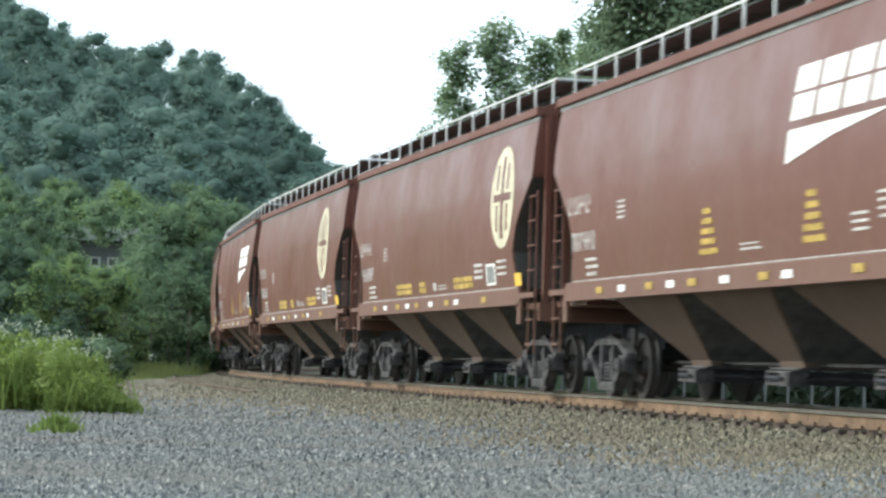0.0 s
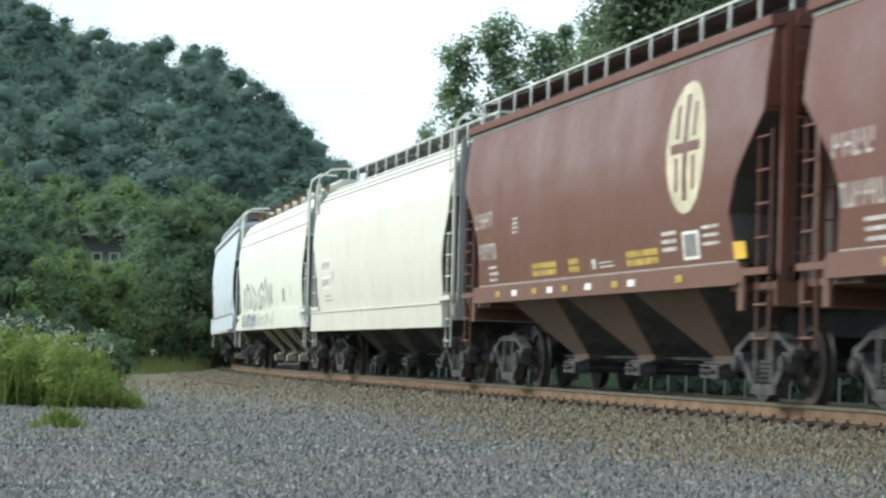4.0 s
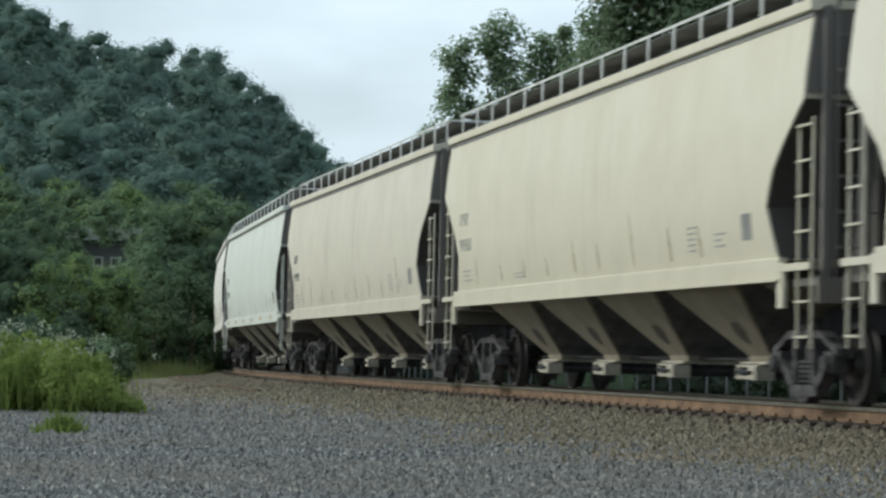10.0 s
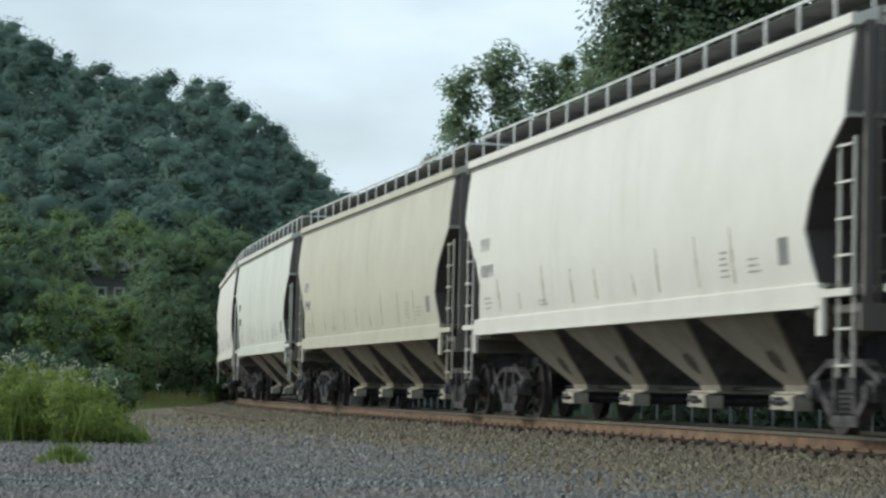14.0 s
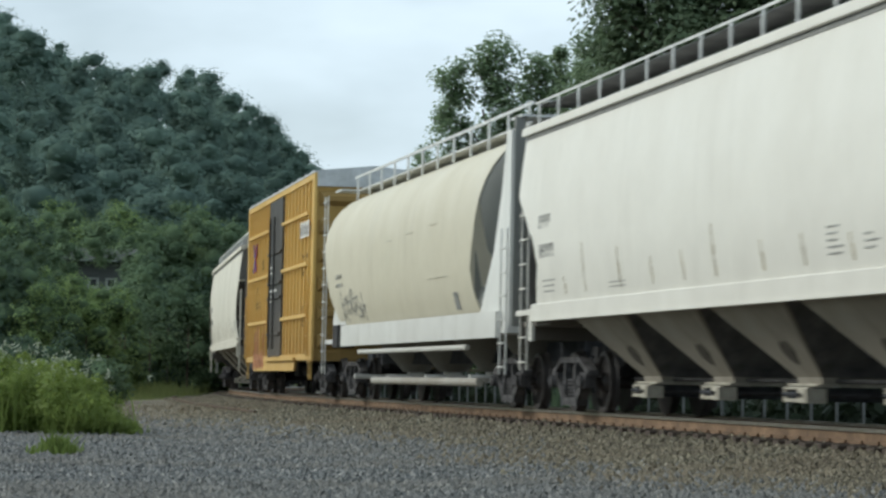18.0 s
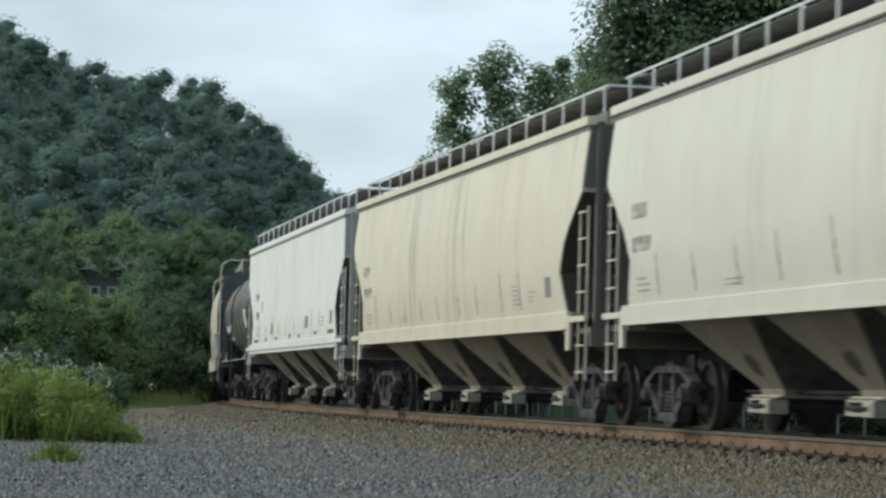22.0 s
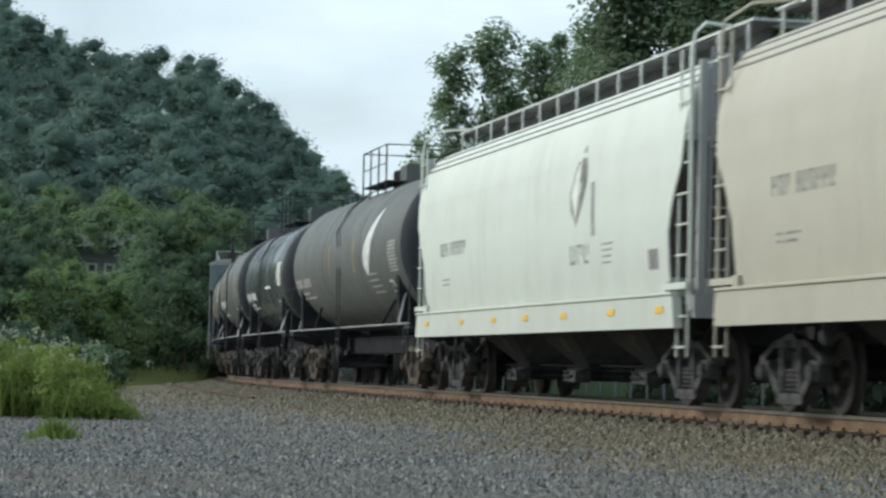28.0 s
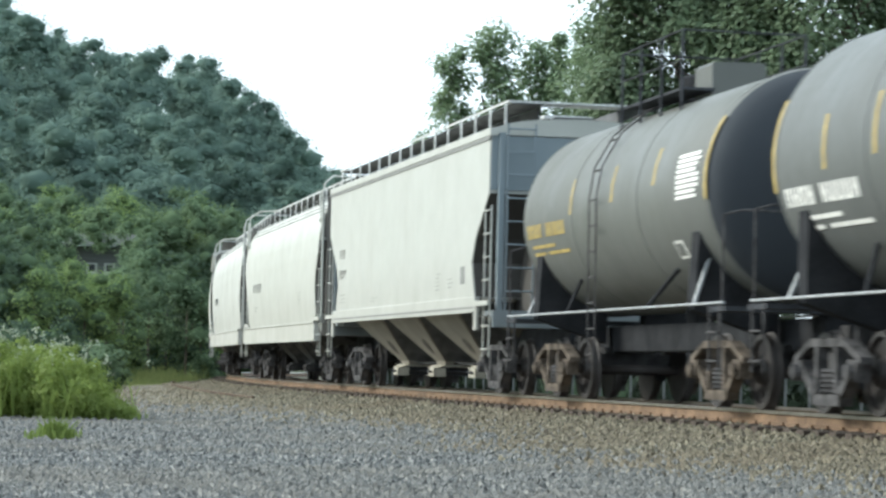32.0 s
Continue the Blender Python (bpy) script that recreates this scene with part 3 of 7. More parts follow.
M_HILLMASS = leafy("hazy_hill_canopy", [(0.130, 0.190, 0.166), (0.142, 0.206, 0.175), (0.155, 0.222, 0.184)], rough=0.9, trans=0.45, patch=0.11, spec=0.0)
M_MIDMASS = leafy("thicket_canopy", [(0.086, 0.130, 0.080), (0.102, 0.149, 0.087), (0.119, 0.169, 0.094)], rough=0.9, trans=0.35, patch=0.42, spec=0.0)
M_OAK = leafy("dark_tree_foliage", [(0.090, 0.130, 0.082), (0.106, 0.150, 0.090), (0.128, 0.176, 0.098)], trans=0.4, patch=0.25)
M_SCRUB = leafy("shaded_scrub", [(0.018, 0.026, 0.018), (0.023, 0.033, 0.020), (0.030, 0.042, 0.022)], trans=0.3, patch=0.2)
M_POPLAR = leafy("tree_foliage", [(0.158, 0.220, 0.144), (0.184, 0.252, 0.156), (0.216, 0.288, 0.168)], trans=0.55, patch=0.25)
M_WEED = leafy("weed_leaves", [(0.125, 0.180, 0.048), (0.170, 0.235, 0.062), (0.235, 0.300, 0.082)], trans=0.5, patch=0.8)

# the wooded hill: many trees, joined
rng = np.random.default_rng(11)
CENT, NORM, SIZE = [], [], []
trunks = Shape()
spots = []
for gy_ in np.arange(176, 316, 8.9):
    for gx_ in np.arange(-80, 22, 7.6):
        x, y = gx_ + rng.normal(0, 1.7), gy_ + rng.normal(0, 1.9)
        if -0.186 < x / y < -0.030:
            spots.append((x, y))
for gx_ in np.arange(-64, -8, 4.6):         # the backs of the trees over the ridge
    spots.append((gx_ + rng.normal(0, 0.8), 324 + rng.normal(0, 1.5)))
for x, y in spots:
    z = float(land(x, y))
    if z < 1.0 and x > -0.085 * y:
        continue
    top = float(crest(x / y)) + 0.0035 * (rng.random() - 0.6)
    hgt = min(12.0 + 5.5 * rng.random(), top * y + 1.0 - z)
    if y > 268:
        hgt = top * y + 1.0 - z
    if y > 316:
        hgt -= 3.0
    hgt = max(hgt, 8.0)
    c, n_, s_ = crown(rng, hgt, 3.7 + 1.9 * rng.random(), 0.5, 28, 3400, 0.35, 0.72, 1.35 + 0.5 * rng.random(), True, np.array([x, y, z]), 0.55)
    CENT.append(c + np.array([x, y, z]))
    NORM.append(n_)
    SIZE.append(s_)
    trunks.tube((x, y, z - 0.3), (x, y, z + hgt * 0.5), 0.18, 5, 0.08)
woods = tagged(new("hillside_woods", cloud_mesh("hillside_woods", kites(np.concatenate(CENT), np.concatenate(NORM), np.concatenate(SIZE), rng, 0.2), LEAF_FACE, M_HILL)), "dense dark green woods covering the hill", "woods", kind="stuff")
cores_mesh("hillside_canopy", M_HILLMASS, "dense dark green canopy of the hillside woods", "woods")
tagged(part("hillside_trunks", trunks, M_BARK), "trunks standing in the hillside woods", "woods", kind="stuff")

# thicket of young trees and brush below the hill
stems = Shape()
BRUSH = {"light": [], "mid": [], "dark": []}


def bush(kind, u, y, rise, wide, lumps, leaves, leaf=0.15, lump=0.62):
    """One bush on the bearing u at the distance y, whose top stands rise metres over the eye's level for each metre of distance."""
    x, top = u * y, rise * y + 1.05
    if y < 148 and -0.1305 < u < -0.1165:             # lower growth before the house
        top = min(top, 0.0325 * y + 1.0)
    if 145 < y < 157 and -23 < x < -14:
        return
    at = np.array([x, y, 0.0])
    c, n_, s_ = crown(rng, top, wide, 0.0, lumps, leaves, leaf, 0.78, lump, True, at, 0.52)
    BRUSH[kind].append(kites(c + at, n_, s_, rng, 0.3))
    stems.tube((x, y, -0.2), (x, y, top * 0.6), 0.07, 5, 0.03)


for i in range(58):         # young trees along the foot of the hill
    u = -0.176 + 0.104 * (i + rng.random()) / 58
    r_ = 0.060 + 0.004 * math.sin(u * 260) + 0.007 * (rng.random() - 0.6)
    bush("mid" if rng.random() < 0.72 else "light", u, 158 + 14 * rng.random(), r_, 1.9 + 0.8 * rng.random(), 22, 2500, 0.18, 1.05)
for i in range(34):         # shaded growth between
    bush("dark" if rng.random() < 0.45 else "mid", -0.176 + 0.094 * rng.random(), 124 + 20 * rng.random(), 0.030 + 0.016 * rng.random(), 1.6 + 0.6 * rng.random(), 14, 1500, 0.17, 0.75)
for i in range(40):         # bright brush in front, lower towards the track
    u = -0.150 + 0.072 * (i + rng.random()) / 40
    top_ = float(np.interp(u, (-0.150, -0.140, -0.118, -0.080), (0.034, 0.041, 0.036, 0.022)))
    y = 104 + 14 * rng.random() + 26 * float(smooth(-0.119, -0.108, u))
    bush("light" if rng.random() < 0.8 else "mid", u, y, top_ * (0.76 + 0.28 * rng.random()), 1.2 + 0.5 * rng.random(), 14, 2200, 0.115, 0.6)
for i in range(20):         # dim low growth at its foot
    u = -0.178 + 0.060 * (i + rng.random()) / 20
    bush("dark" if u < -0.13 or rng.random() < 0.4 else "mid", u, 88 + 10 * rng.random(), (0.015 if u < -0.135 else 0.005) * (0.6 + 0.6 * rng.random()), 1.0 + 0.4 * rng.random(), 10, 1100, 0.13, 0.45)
for u, y, r_ in ((-0.1385, 142, 0.054), (-0.134, 143, 0.050), (-0.1142, 143, 0.050), (-0.110, 142, 0.056), (-0.106, 140, 0.052), (-0.1425, 140, 0.052)):     # beside the house
    bush("mid", u, y, r_, 1.3, 16, 1900, 0.17, 0.75)
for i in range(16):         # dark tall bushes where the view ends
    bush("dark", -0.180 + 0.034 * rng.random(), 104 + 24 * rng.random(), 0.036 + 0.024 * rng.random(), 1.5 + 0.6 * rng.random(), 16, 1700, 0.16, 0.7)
bush("light", -0.1635, 140, 0.073, 1.3, 12, 1500, 0.17, 0.7)
_at = np.array([-0.1238 * 146, 146.0, 0.0])           # a leafy bough before the roof
_c, _n, _z = crown(rng, 9.4, 1.3, 7.0, 12, 1300, 0.17, 0.78, 0.6, True, _at)
BRUSH["mid"].append(kites(_c + _at, _n, _z, rng, 0.45))
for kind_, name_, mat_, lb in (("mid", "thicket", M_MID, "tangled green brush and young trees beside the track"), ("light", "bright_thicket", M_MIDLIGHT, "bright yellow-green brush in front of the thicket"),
                               ("dark", "dark_thicket", M_MIDDARK, "bushes among the brush, shade put into their dark leaf colour")):
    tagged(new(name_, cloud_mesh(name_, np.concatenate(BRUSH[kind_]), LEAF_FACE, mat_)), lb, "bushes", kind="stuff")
cores_mesh("thicket_canopy", M_MIDMASS, "dense green insides of the brush", "bushes")
tagged(part("thicket_stems", stems, M_BARK), "thin stems in the brush", "bushes", kind="stuff")


def tree(x, y, height, radius, seed, base, leaves, leaf, label, lumps=26, mat=None, lean=0.0, lump=1.0):
    r = np.random.default_rng(seed)
    top = new("tree")
    tagged(top, label, "tree", "trees behind the track")
    top.location = (x, y, float(land(x, y)))
    tr = Shape()
    pts = [(0.12 * r.normal() * i + lean * i, 0.1 * r.normal() * i, height * 0.8 * i / 6) for i in range(7)]
    for i, (a, b) in enumerate(zip(pts, pts[1:])):
        tr.tube(a if i else (a[0], a[1], -0.3), b, 0.26 * (1 - i / 7) * height / 14, 8, 0.26 * (1 - (i + 1) / 7) * height / 14)
    for i in range(16):
        k = r.integers(2, 6)
        a = r.random() * 6.283
        p = Vector(pts[k])
        q = p + Vector((math.cos(a), math.sin(a), 0.75)) * radius * (0.5 + 0.4 * r.random())
        tr.tube(p, q, 0.07 * height / 14, 5, 0.02)
    part("trunk", tr, M_BARK, top, "bare trunk and limbs")
    c, n_, s_ = crown(r, height, radius, base, lumps, leaves, leaf, 0.9, lump)
    c[:, 0] += lean * 6 * c[:, 2] / height
    cr = new("crown", cloud_mesh("crown", kites(c, n_, s_, r), LEAF_FACE, mat or M_POPLAR))
    cr.parent = top
    return top


# trees behind the train
TREES = [(2.6, 128, 17.4, 1.9, 1, 1.5, 64, 0.74), (0.75, 128, 16.4, 1.6, 2, 1.0, 54, 0.7), (-0.75, 131, 12.6, 1.3, 8, 0.6, 32, 0.6), (4.5, 129, 16.8, 1.6, 3, 2.0, 54, 0.72), (5.8, 130, 17.4, 1.5, 16, 2.0, 46, 0.7), (7.4, 126, 18.0, 2.6, 4, 2.0, 54, 0.9),
         (9.3, 108, 21.0, 4.6, 5, 2.0, 150, 1.15), (12.2, 107, 21.0, 4.2, 17, 4.0, 90, 1.2), (15.0, 104, 20.5, 4.6, 6, 4.0, 90, 1.3), (19.5, 108, 19.0, 5.0, 7, 2.0, 36, 1.4), (1.0, 134, 9.8, 2.4, 9, 0.3, 24, 0.9), (4.0, 122, 11.6, 2.6, 10, 0.3, 34, 0.95),
         (7.5, 112, 11.5, 3.0, 12, 0.3, 34, 1.0), (11.0, 96, 10.0, 3.0, 13, 0.3, 34, 1.0), (15.5, 92, 10.5, 3.2, 14, 0.3, 36, 1.0), (19.0, 88, 9.5, 3.2, 15, 0.3, 34, 1.0)]
for x, y, h, r_, sd_, b_, nl, lu in TREES:
    far_ = y > 115
    tree(x, y, h, r_, sd_, b_, int(nl * (370 if far_ else 250) * lu ** 2), 0.22 if far_ else 0.25, "tall leafy green tree standing behind the track" if h > 12 else "bushy young green tree behind the track", lumps=nl, lump=lu, mat=None if far_ else M_OAK)

# low scrub behind the track, its shade put into near-black leaf colour
rng = np.random.default_rng(31)
CENT, NORM, SIZE = [], [], []
for i in range(300):
    s_ = -110 + 150 * rng.random()
    x, y, _ = on_track(s_, -9.0 - 13.0 * rng.random() if i < 150 else -5.2 - 4.0 * rng.random())
    top = 1.2 + 2.0 * rng.random() if i < 150 else 0.8 + 0.7 * rng.random()
    if i >= 150 and 0.046 < x / y < 0.072:          # the tall weeds stand free here
        continue
    c, n_, s2 = crown(rng, top, 1.1 + 0.6 * rng.random(), 0.05, 8, 260, 0.26)
    CENT.append(c + np.array([x, y, -0.05]))
    NORM.append(n_)
    SIZE.append(s2)
tagged(new("trackside_scrub", cloud_mesh("trackside_scrub", kites(np.concatenate(CENT), np.concatenate(NORM), np.concatenate(SIZE), rng), LEAF_FACE, M_SCRUB)), "low scrub behind the track, shade put into its dark leaves", "bushes", kind="stuff")

# weeds at the edge of the lot
rng = np.random.default_rng(21)


def blades(x, y, height, n, rng, spread, lean=0.35):
    """Grass and weed stalks: thin bent blades rising from the ground."""
    px, py = x + rng.normal(0, spread[0], n), y + rng.normal(0, spread[1], n)
    h = height * (0.45 + 0.6 * rng.random(n))
    a = rng.random(n) * 6.283
    dx, dy = np.cos(a) * h * lean * rng.random(n), np.sin(a) * h * lean * rng.random(n)
    w = 0.005 + 0.008 * rng.random(n)
    p0 = np.stack([px - w, py, np.zeros(n) - 0.03], 1)
    p1 = np.stack([px + w, py, np.zeros(n) - 0.03], 1)
    p2 = np.stack([px + dx * 0.45 + w, py + dy * 0.45, h * 0.6], 1)
    p3 = np.stack([px + dx * 0.45 - w, py + dy * 0.45, h * 0.6], 1)
    p4 = np.stack([px + dx, py + dy, h], 1)
    return np.stack([p0, p1, p2, p4, p3], 1)


BL, CENT, NORM, SIZE, FLOW = [], [], [], [], []
for i in range(95):
    x, y = -7.3 + rng.normal(0, 0.95), 48.0 + rng.normal(0, 1.5)
    if x > -5.6 - 0.5 * abs(y - 47.5) * 0.4 or y < 45.0:
        x, y = -8.4 + 2.4 * rng.random(), 46.5 + 2.5 * rng.random()
    edge = float(smooth(-5.2, -6.6, x))
    top = (0.45 + 0.75 * edge) * (0.75 + 0.4 * rng.random())
    BL.append(blades(x, y, top * 1.0, 12, rng, (0.25, 0.3)))
    c, n_, s_ = crown(rng, top, 0.40 + 0.2 * rng.random(), 0.0, 11, 700, 0.062)
    CENT.append(c + np.array([x, y, 0.0]))
    NORM.append(n_)
    SIZE.append(s_)
    if edge > 0.6:
        k = rng.integers(1, 4)
        FLOW.append(np.array([x, y, top + 0.08]) + rng.normal(0, 1, (k, 3)) * np.array([0.3, 0.3, 0.08]))
for i in range(22):         # the clump runs out low onto the gravel
    f = rng.random()
    x, y, top = -6.1 + 0.95 * f, 46.2 + 1.6 * rng.random(), (0.62 - 0.42 * f) * (0.8 + 0.4 * rng.random())
    BL.append(blades(x, y, top, 12, rng, (0.2, 0.25)))
    c, n_, s_ = crown(rng, top, 0.34, 0.0, 8, 330, 0.055)
    CENT.append(c + np.array([x, y, 0.0]))
    NORM.append(n_)
    SIZE.append(s_)
weeds = tagged(new("weed_clump"), "bright green clump of tall weeds with pale flower heads", "weeds")
o = new("stalk_growth", cloud_mesh("stalk_growth", np.concatenate(BL), [(0, 1, 2, 3, 4)], M_WEED))
o.parent = weeds
tagged(o, kind="stuff")
o = new("leaves", cloud_mesh("leaves", kites(np.concatenate(CENT), np.concatenate(NORM), np.concatenate(SIZE), rng), LEAF_FACE, M_WEED))
o.parent = weeds
tagged(o, kind="stuff")
FL = np.concatenate(FLOW)
fs = np.full(len(FL) * 6, 0.05)
o = new("blossom_growth", cloud_mesh("blossom_growth", kites(np.repeat(FL, 6, 0) + rng.normal(0, 0.035, (len(FL) * 6, 3)), rng.normal(0, 1, (len(FL) * 6, 3)), fs, rng), LEAF_FACE, plain("pale_petals", (0.42, 0.46, 0.34), 0.7)))
o.parent = weeds
tagged(o, kind="stuff")
_tb = []
for i in range(24):
    a, q = rng.random() * 6.283, abs(rng.normal(0, 0.5))
    _tb.append(blades(-4.72 + 0.26 * q * math.cos(a), 34.3 + 0.5 * q * math.sin(a), 0.26 * math.exp(-q * q) + 0.04, 12, rng, (0.05, 0.06), 0.9))
tagged(new("grass_tuft", cloud_mesh("grass_tuft", np.concatenate(_tb), [(0, 1, 2, 3, 4)], M_WEED)), "small tuft of grass growing in the gravel", "grass", kind="stuff")
M_VERGE = leafy("dry_verge_grass", [(0.17, 0.20, 0.075), (0.21, 0.25, 0.088), (0.27, 0.30, 0.11)], trans=0.4, patch=0.5)
verge = [blades(-6.6 - 0.122 * (y - 50) - abs(rng.normal(0, 0.5)), y, 0.06 + 0.16 * rng.random(), 46, rng, (0.4, 0.6)) for y in np.arange(49, 110, 0.34)]
tagged(new("verge_grass", cloud_mesh("verge_grass", np.concatenate(verge), [(0, 1, 2, 3, 4)], M_VERGE)), "rough grass along the edge of the gravel", "grass", kind="stuff")

# dry tall grass in front of the thicket's open end
rng = np.random.default_rng(77)
_tall = []
for i in range(240):
    y = 90 + 52 * rng.random()
    _tall.append(blades(y * (-0.119 + 0.027 * rng.random()), y, 0.10 + (0.3 + 1.0 * rng.random()) * float(smooth(94, 130, y)), 40, rng, (0.6, 1.0)))
tagged(new("tall_grass", cloud_mesh("tall_grass", np.concatenate(_tall), [(0, 1, 2, 3, 4)], M_VERGE)), "tall yellow-green grass before the brush", "grass", kind="stuff")

# a bright patch of weeds beyond the fence
_far = [blades(y * (0.049 + 0.020 * rng.random()), y, 0.5 + 0.9 * rng.random(), 30, rng, (0.3, 0.4)) for y in 62 + 9 * rng.random(90)]
tagged(new("trackside_weeds", cloud_mesh("trackside_weeds", np.concatenate(_far), [(0, 1, 2, 3, 4)], M_OAK)), "tall green weeds beyond the fence", "weeds", kind="stuff")

# a house half hidden in the trees
house = tagged(new("house"), "grey two-storey house half hidden among the trees", "house")
house.location = (-18.6, 150.0, -0.1)
M_SIDING = plain("grey_house_siding", (0.12, 0.13, 0.13), 0.8, 0.0, (0.4, 0.4, 6.0), 0.3, 0.3)
M_TRIM = plain("white_house_trim", (0.34, 0.36, 0.34), 0.6, 0.0, 2.0, 0.15, 0.0)
M_FASCIA = plain("weathered_fascia", (0.26, 0.30, 0.27), 0.8, 0.0, 2.0, 0.4, 0.0)
M_SHINGLE = plain("dark_roof_shingle", (0.05, 0.06, 0.05), 0.9, 0.0, (2.0, 2.0, 8.0), 0.5, 0.4)
part("wall", Shape().box(-1.7, 1.7, 0.0, 6.0, -0.2, 7.3), M_SIDING, house)
part("roof", Shape().loft([[(x, y, z) for y, z in ((-0.9, 7.32), (3.0, 8.1), (7.0, 7.32), (7.0, 7.46), (3.0, 8.25), (-0.9, 7.46))] for x in (-1.95, 1.95)]), M_SHINGLE, house, "dark shingled gable roof")
part("fascia", Shape().box(-0.9, 1.15, -1.02, -0.9, 7.36, 7.46), M_FASCIA, house, "dull pale porch roof edge")
for x in (-0.25, 0.72):
    w_ = part("window", Shape().box(x - 0.30, x + 0.30, -0.06, -0.004, 5.85, 6.5), M_TRIM, house, "white framed window")
    part("pane", Shape().box(x - 0.16, x + 0.16, -0.075, -0.062, 6.05, 6.4), M_UNDER, w_)


# ---- bogies, shared by all cars ----
def side_frame_shape(side):
    y0, y1 = (side * 0.93, side * 1.09)
    s = Shape()

    def plate(pts, a=y0, b=y1):
        s.loft([[(x, y, z) for x, z in pts] for y in (a, b)])
    plate([(-0.60, 0.74), (0.60, 0.74), (0.54, 0.83), (-0.54, 0.83)])                       # top chord
    for d in (-1, 1):
        plate([(d * 0.52, 0.83), (d * 0.60, 0.73), (d * 1.10, 0.55), (d * 1.10, 0.63), (d * 0.95, 0.68)])
        plate([(d * 1.05, 0.58), (d * 0.75, 0.60), (d * 0.77, 0.37), (d * 1.02, 0.36)], y0 + side * 0.01, y1 + side * 0.02)   # journal box
        plate([(d * 0.27, 0.75), (d * 0.36, 0.75), (d * 0.36, 0.24), (d * 0.27, 0.24)])     # column
        plate([(d * 0.78, 0.44), (d * 0.78, 0.54), (d * 0.46, 0.32), (d * 0.34, 0.19), (d * 0.40, 0.12)])   # diagonal
        s.spin([(side * 1.08, 0.10), (side * 1.17, 0.10), (side * 1.19, 0.06)], 10, "y", (d * 0.89, 0, 0.457))    # bearing cap
    plate([(-0.44, 0.10), (0.44, 0.10), (0.50, 0.22), (-0.50, 0.22)])                       # spring seat
    return s


def springs_shape(side):
    prof = []
    for k in range(5):
        z = 0.23 + k * 0.055
        prof += [(z, 0.06), (z + 0.02, 0.082), (z + 0.048, 0.06)]
    return Shape().spin(prof, 6, "z", (0, side * 1.0, 0))


def wheelset_shape():
    s = Shape()
    for d in (-1, 1):
        s.spin([(d * 0.655, 0.10), (d * 0.66, 0.486), (d * 0.69, 0.486), (d * 0.705, 0.462), (d * 0.80, 0.455), (d * 0.80, 0.40), (d * 0.745, 0.38), (d * 0.735, 0.17), (d * 0.83, 0.14), (d * 0.83, 0.08)], 24)
    s.spin([(-0.95, 0.07), (0.95, 0.07)], 10)
    for d in (-1, 1):                       # lightening marks on the plate, so that the turning shows
        for k in range(3):
            a = k * 2.094
            s.tube((0.28 * math.cos(a), d * 0.735, 0.28 * math.sin(a)), (0.28 * math.cos(a), d * 0.752, 0.28 * math.sin(a)), 0.035, 6)
    return s


def bolster_shape():
    return Shape().box(-0.17, 0.17, -1.0, 1.0, 0.44, 0.70, 0.03).box(-0.25, 0.25, -0.3, 0.3, 0.70, 0.80).tube((-0.45, -0.7, 0.42), (-0.45, 0.7, 0.42), 0.05).tube((0.45, -0.7, 0.42), (0.45, 0.7, 0.42), 0.05)


WHEELSETS = []


def bogie(car, x, dusty):
    tr = part("truck", bolster_shape, M_STEEL_DARK, car, key="truck")
    tr.location = (x, 0, 0)
    for side in (-1, 1):
        part("side_frame", lambda: side_frame_shape(side), dusty, tr, "dusty cast steel side frame", key=("side_frame", side))
        for x_s in (-0.17, 0.0, 0.17):
            part("spring", lambda: springs_shape(side), M_STEEL_DUST, tr, "coil spring", smooth=True, key=("springs", side)).location = (x_s, 0, 0)
    for d in (-0.89, 0.89):
        ws = part("wheelset", wheelset_shape, M_TREAD, tr, "solid steel wheels on an axle", smooth=True, key="wheelset")
        ws.matrix_parent_inverse = Matrix.Translation((d, 0, 0.457))
        WHEELSETS.append(ws)
        for side in (-1, 1):
            part("brake_shoe", lambda: Shape().box(-0.05, 0.05, -0.07, 0.07, -0.16, 0.16, 0.02), M_UNDER, tr, key="brake_shoe").location = (d - math.copysign(0.53, d), side * 0.75, 0.45)
    return tr


def coupler(car, x):
    d = math.copysign(1, x)

    def shape():
        s = Shape().box(-0.55, 0.02, -0.10, 0.10, 0.80, 0.98, 0.03)
        s.loft([[(0.0, y, z) for y, z in ((-0.16, 0.76), (0.16, 0.76), (0.16, 1.02), (-0.16, 1.02))], [(0.18, y, z) for y, z in ((-0.05, 0.76), (0.18, 0.76), (0.18, 1.02), (-0.05, 1.02))], [(0.26, y, z) for y, z in ((0.02, 0.78), (0.14, 0.78), (0.14, 1.0), (0.02, 1.0))]])
        return s
    c = part("coupler", shape, M_STEEL_DARK, car, key="coupler")
    c.matrix_basis = Matrix.Translation((x - d * 0.16, 0, 0)) @ Matrix.Rotation(0 if d > 0 else math.pi, 4, "Z")

    def hose():
        return Shape().line([(-0.45, 0.35, 0.85), (-0.1, 0.36, 0.72), (0.05, 0.32, 0.52), (0.16, 0.22, 0.45)], 0.025, 5)
    h = part("air_hose", hose, M_UNDER, car, key="air_hose")
    h.matrix_basis = c.matrix_basis.copy()


def ladder_shape(w, z0, z1, pitch=0.38, r=0.014):
    s = Shape()
    for d in (-w / 2, w / 2):
        s.box(d - r, d + r, -r, r, z0, z1)
    z = z0 + 0.12
    while z < z1 - 0.05:
        s.tube((-w / 2, -0.03, z), (w / 2, -0.03, z), 0.016, 5)
        z += pitch
    return s


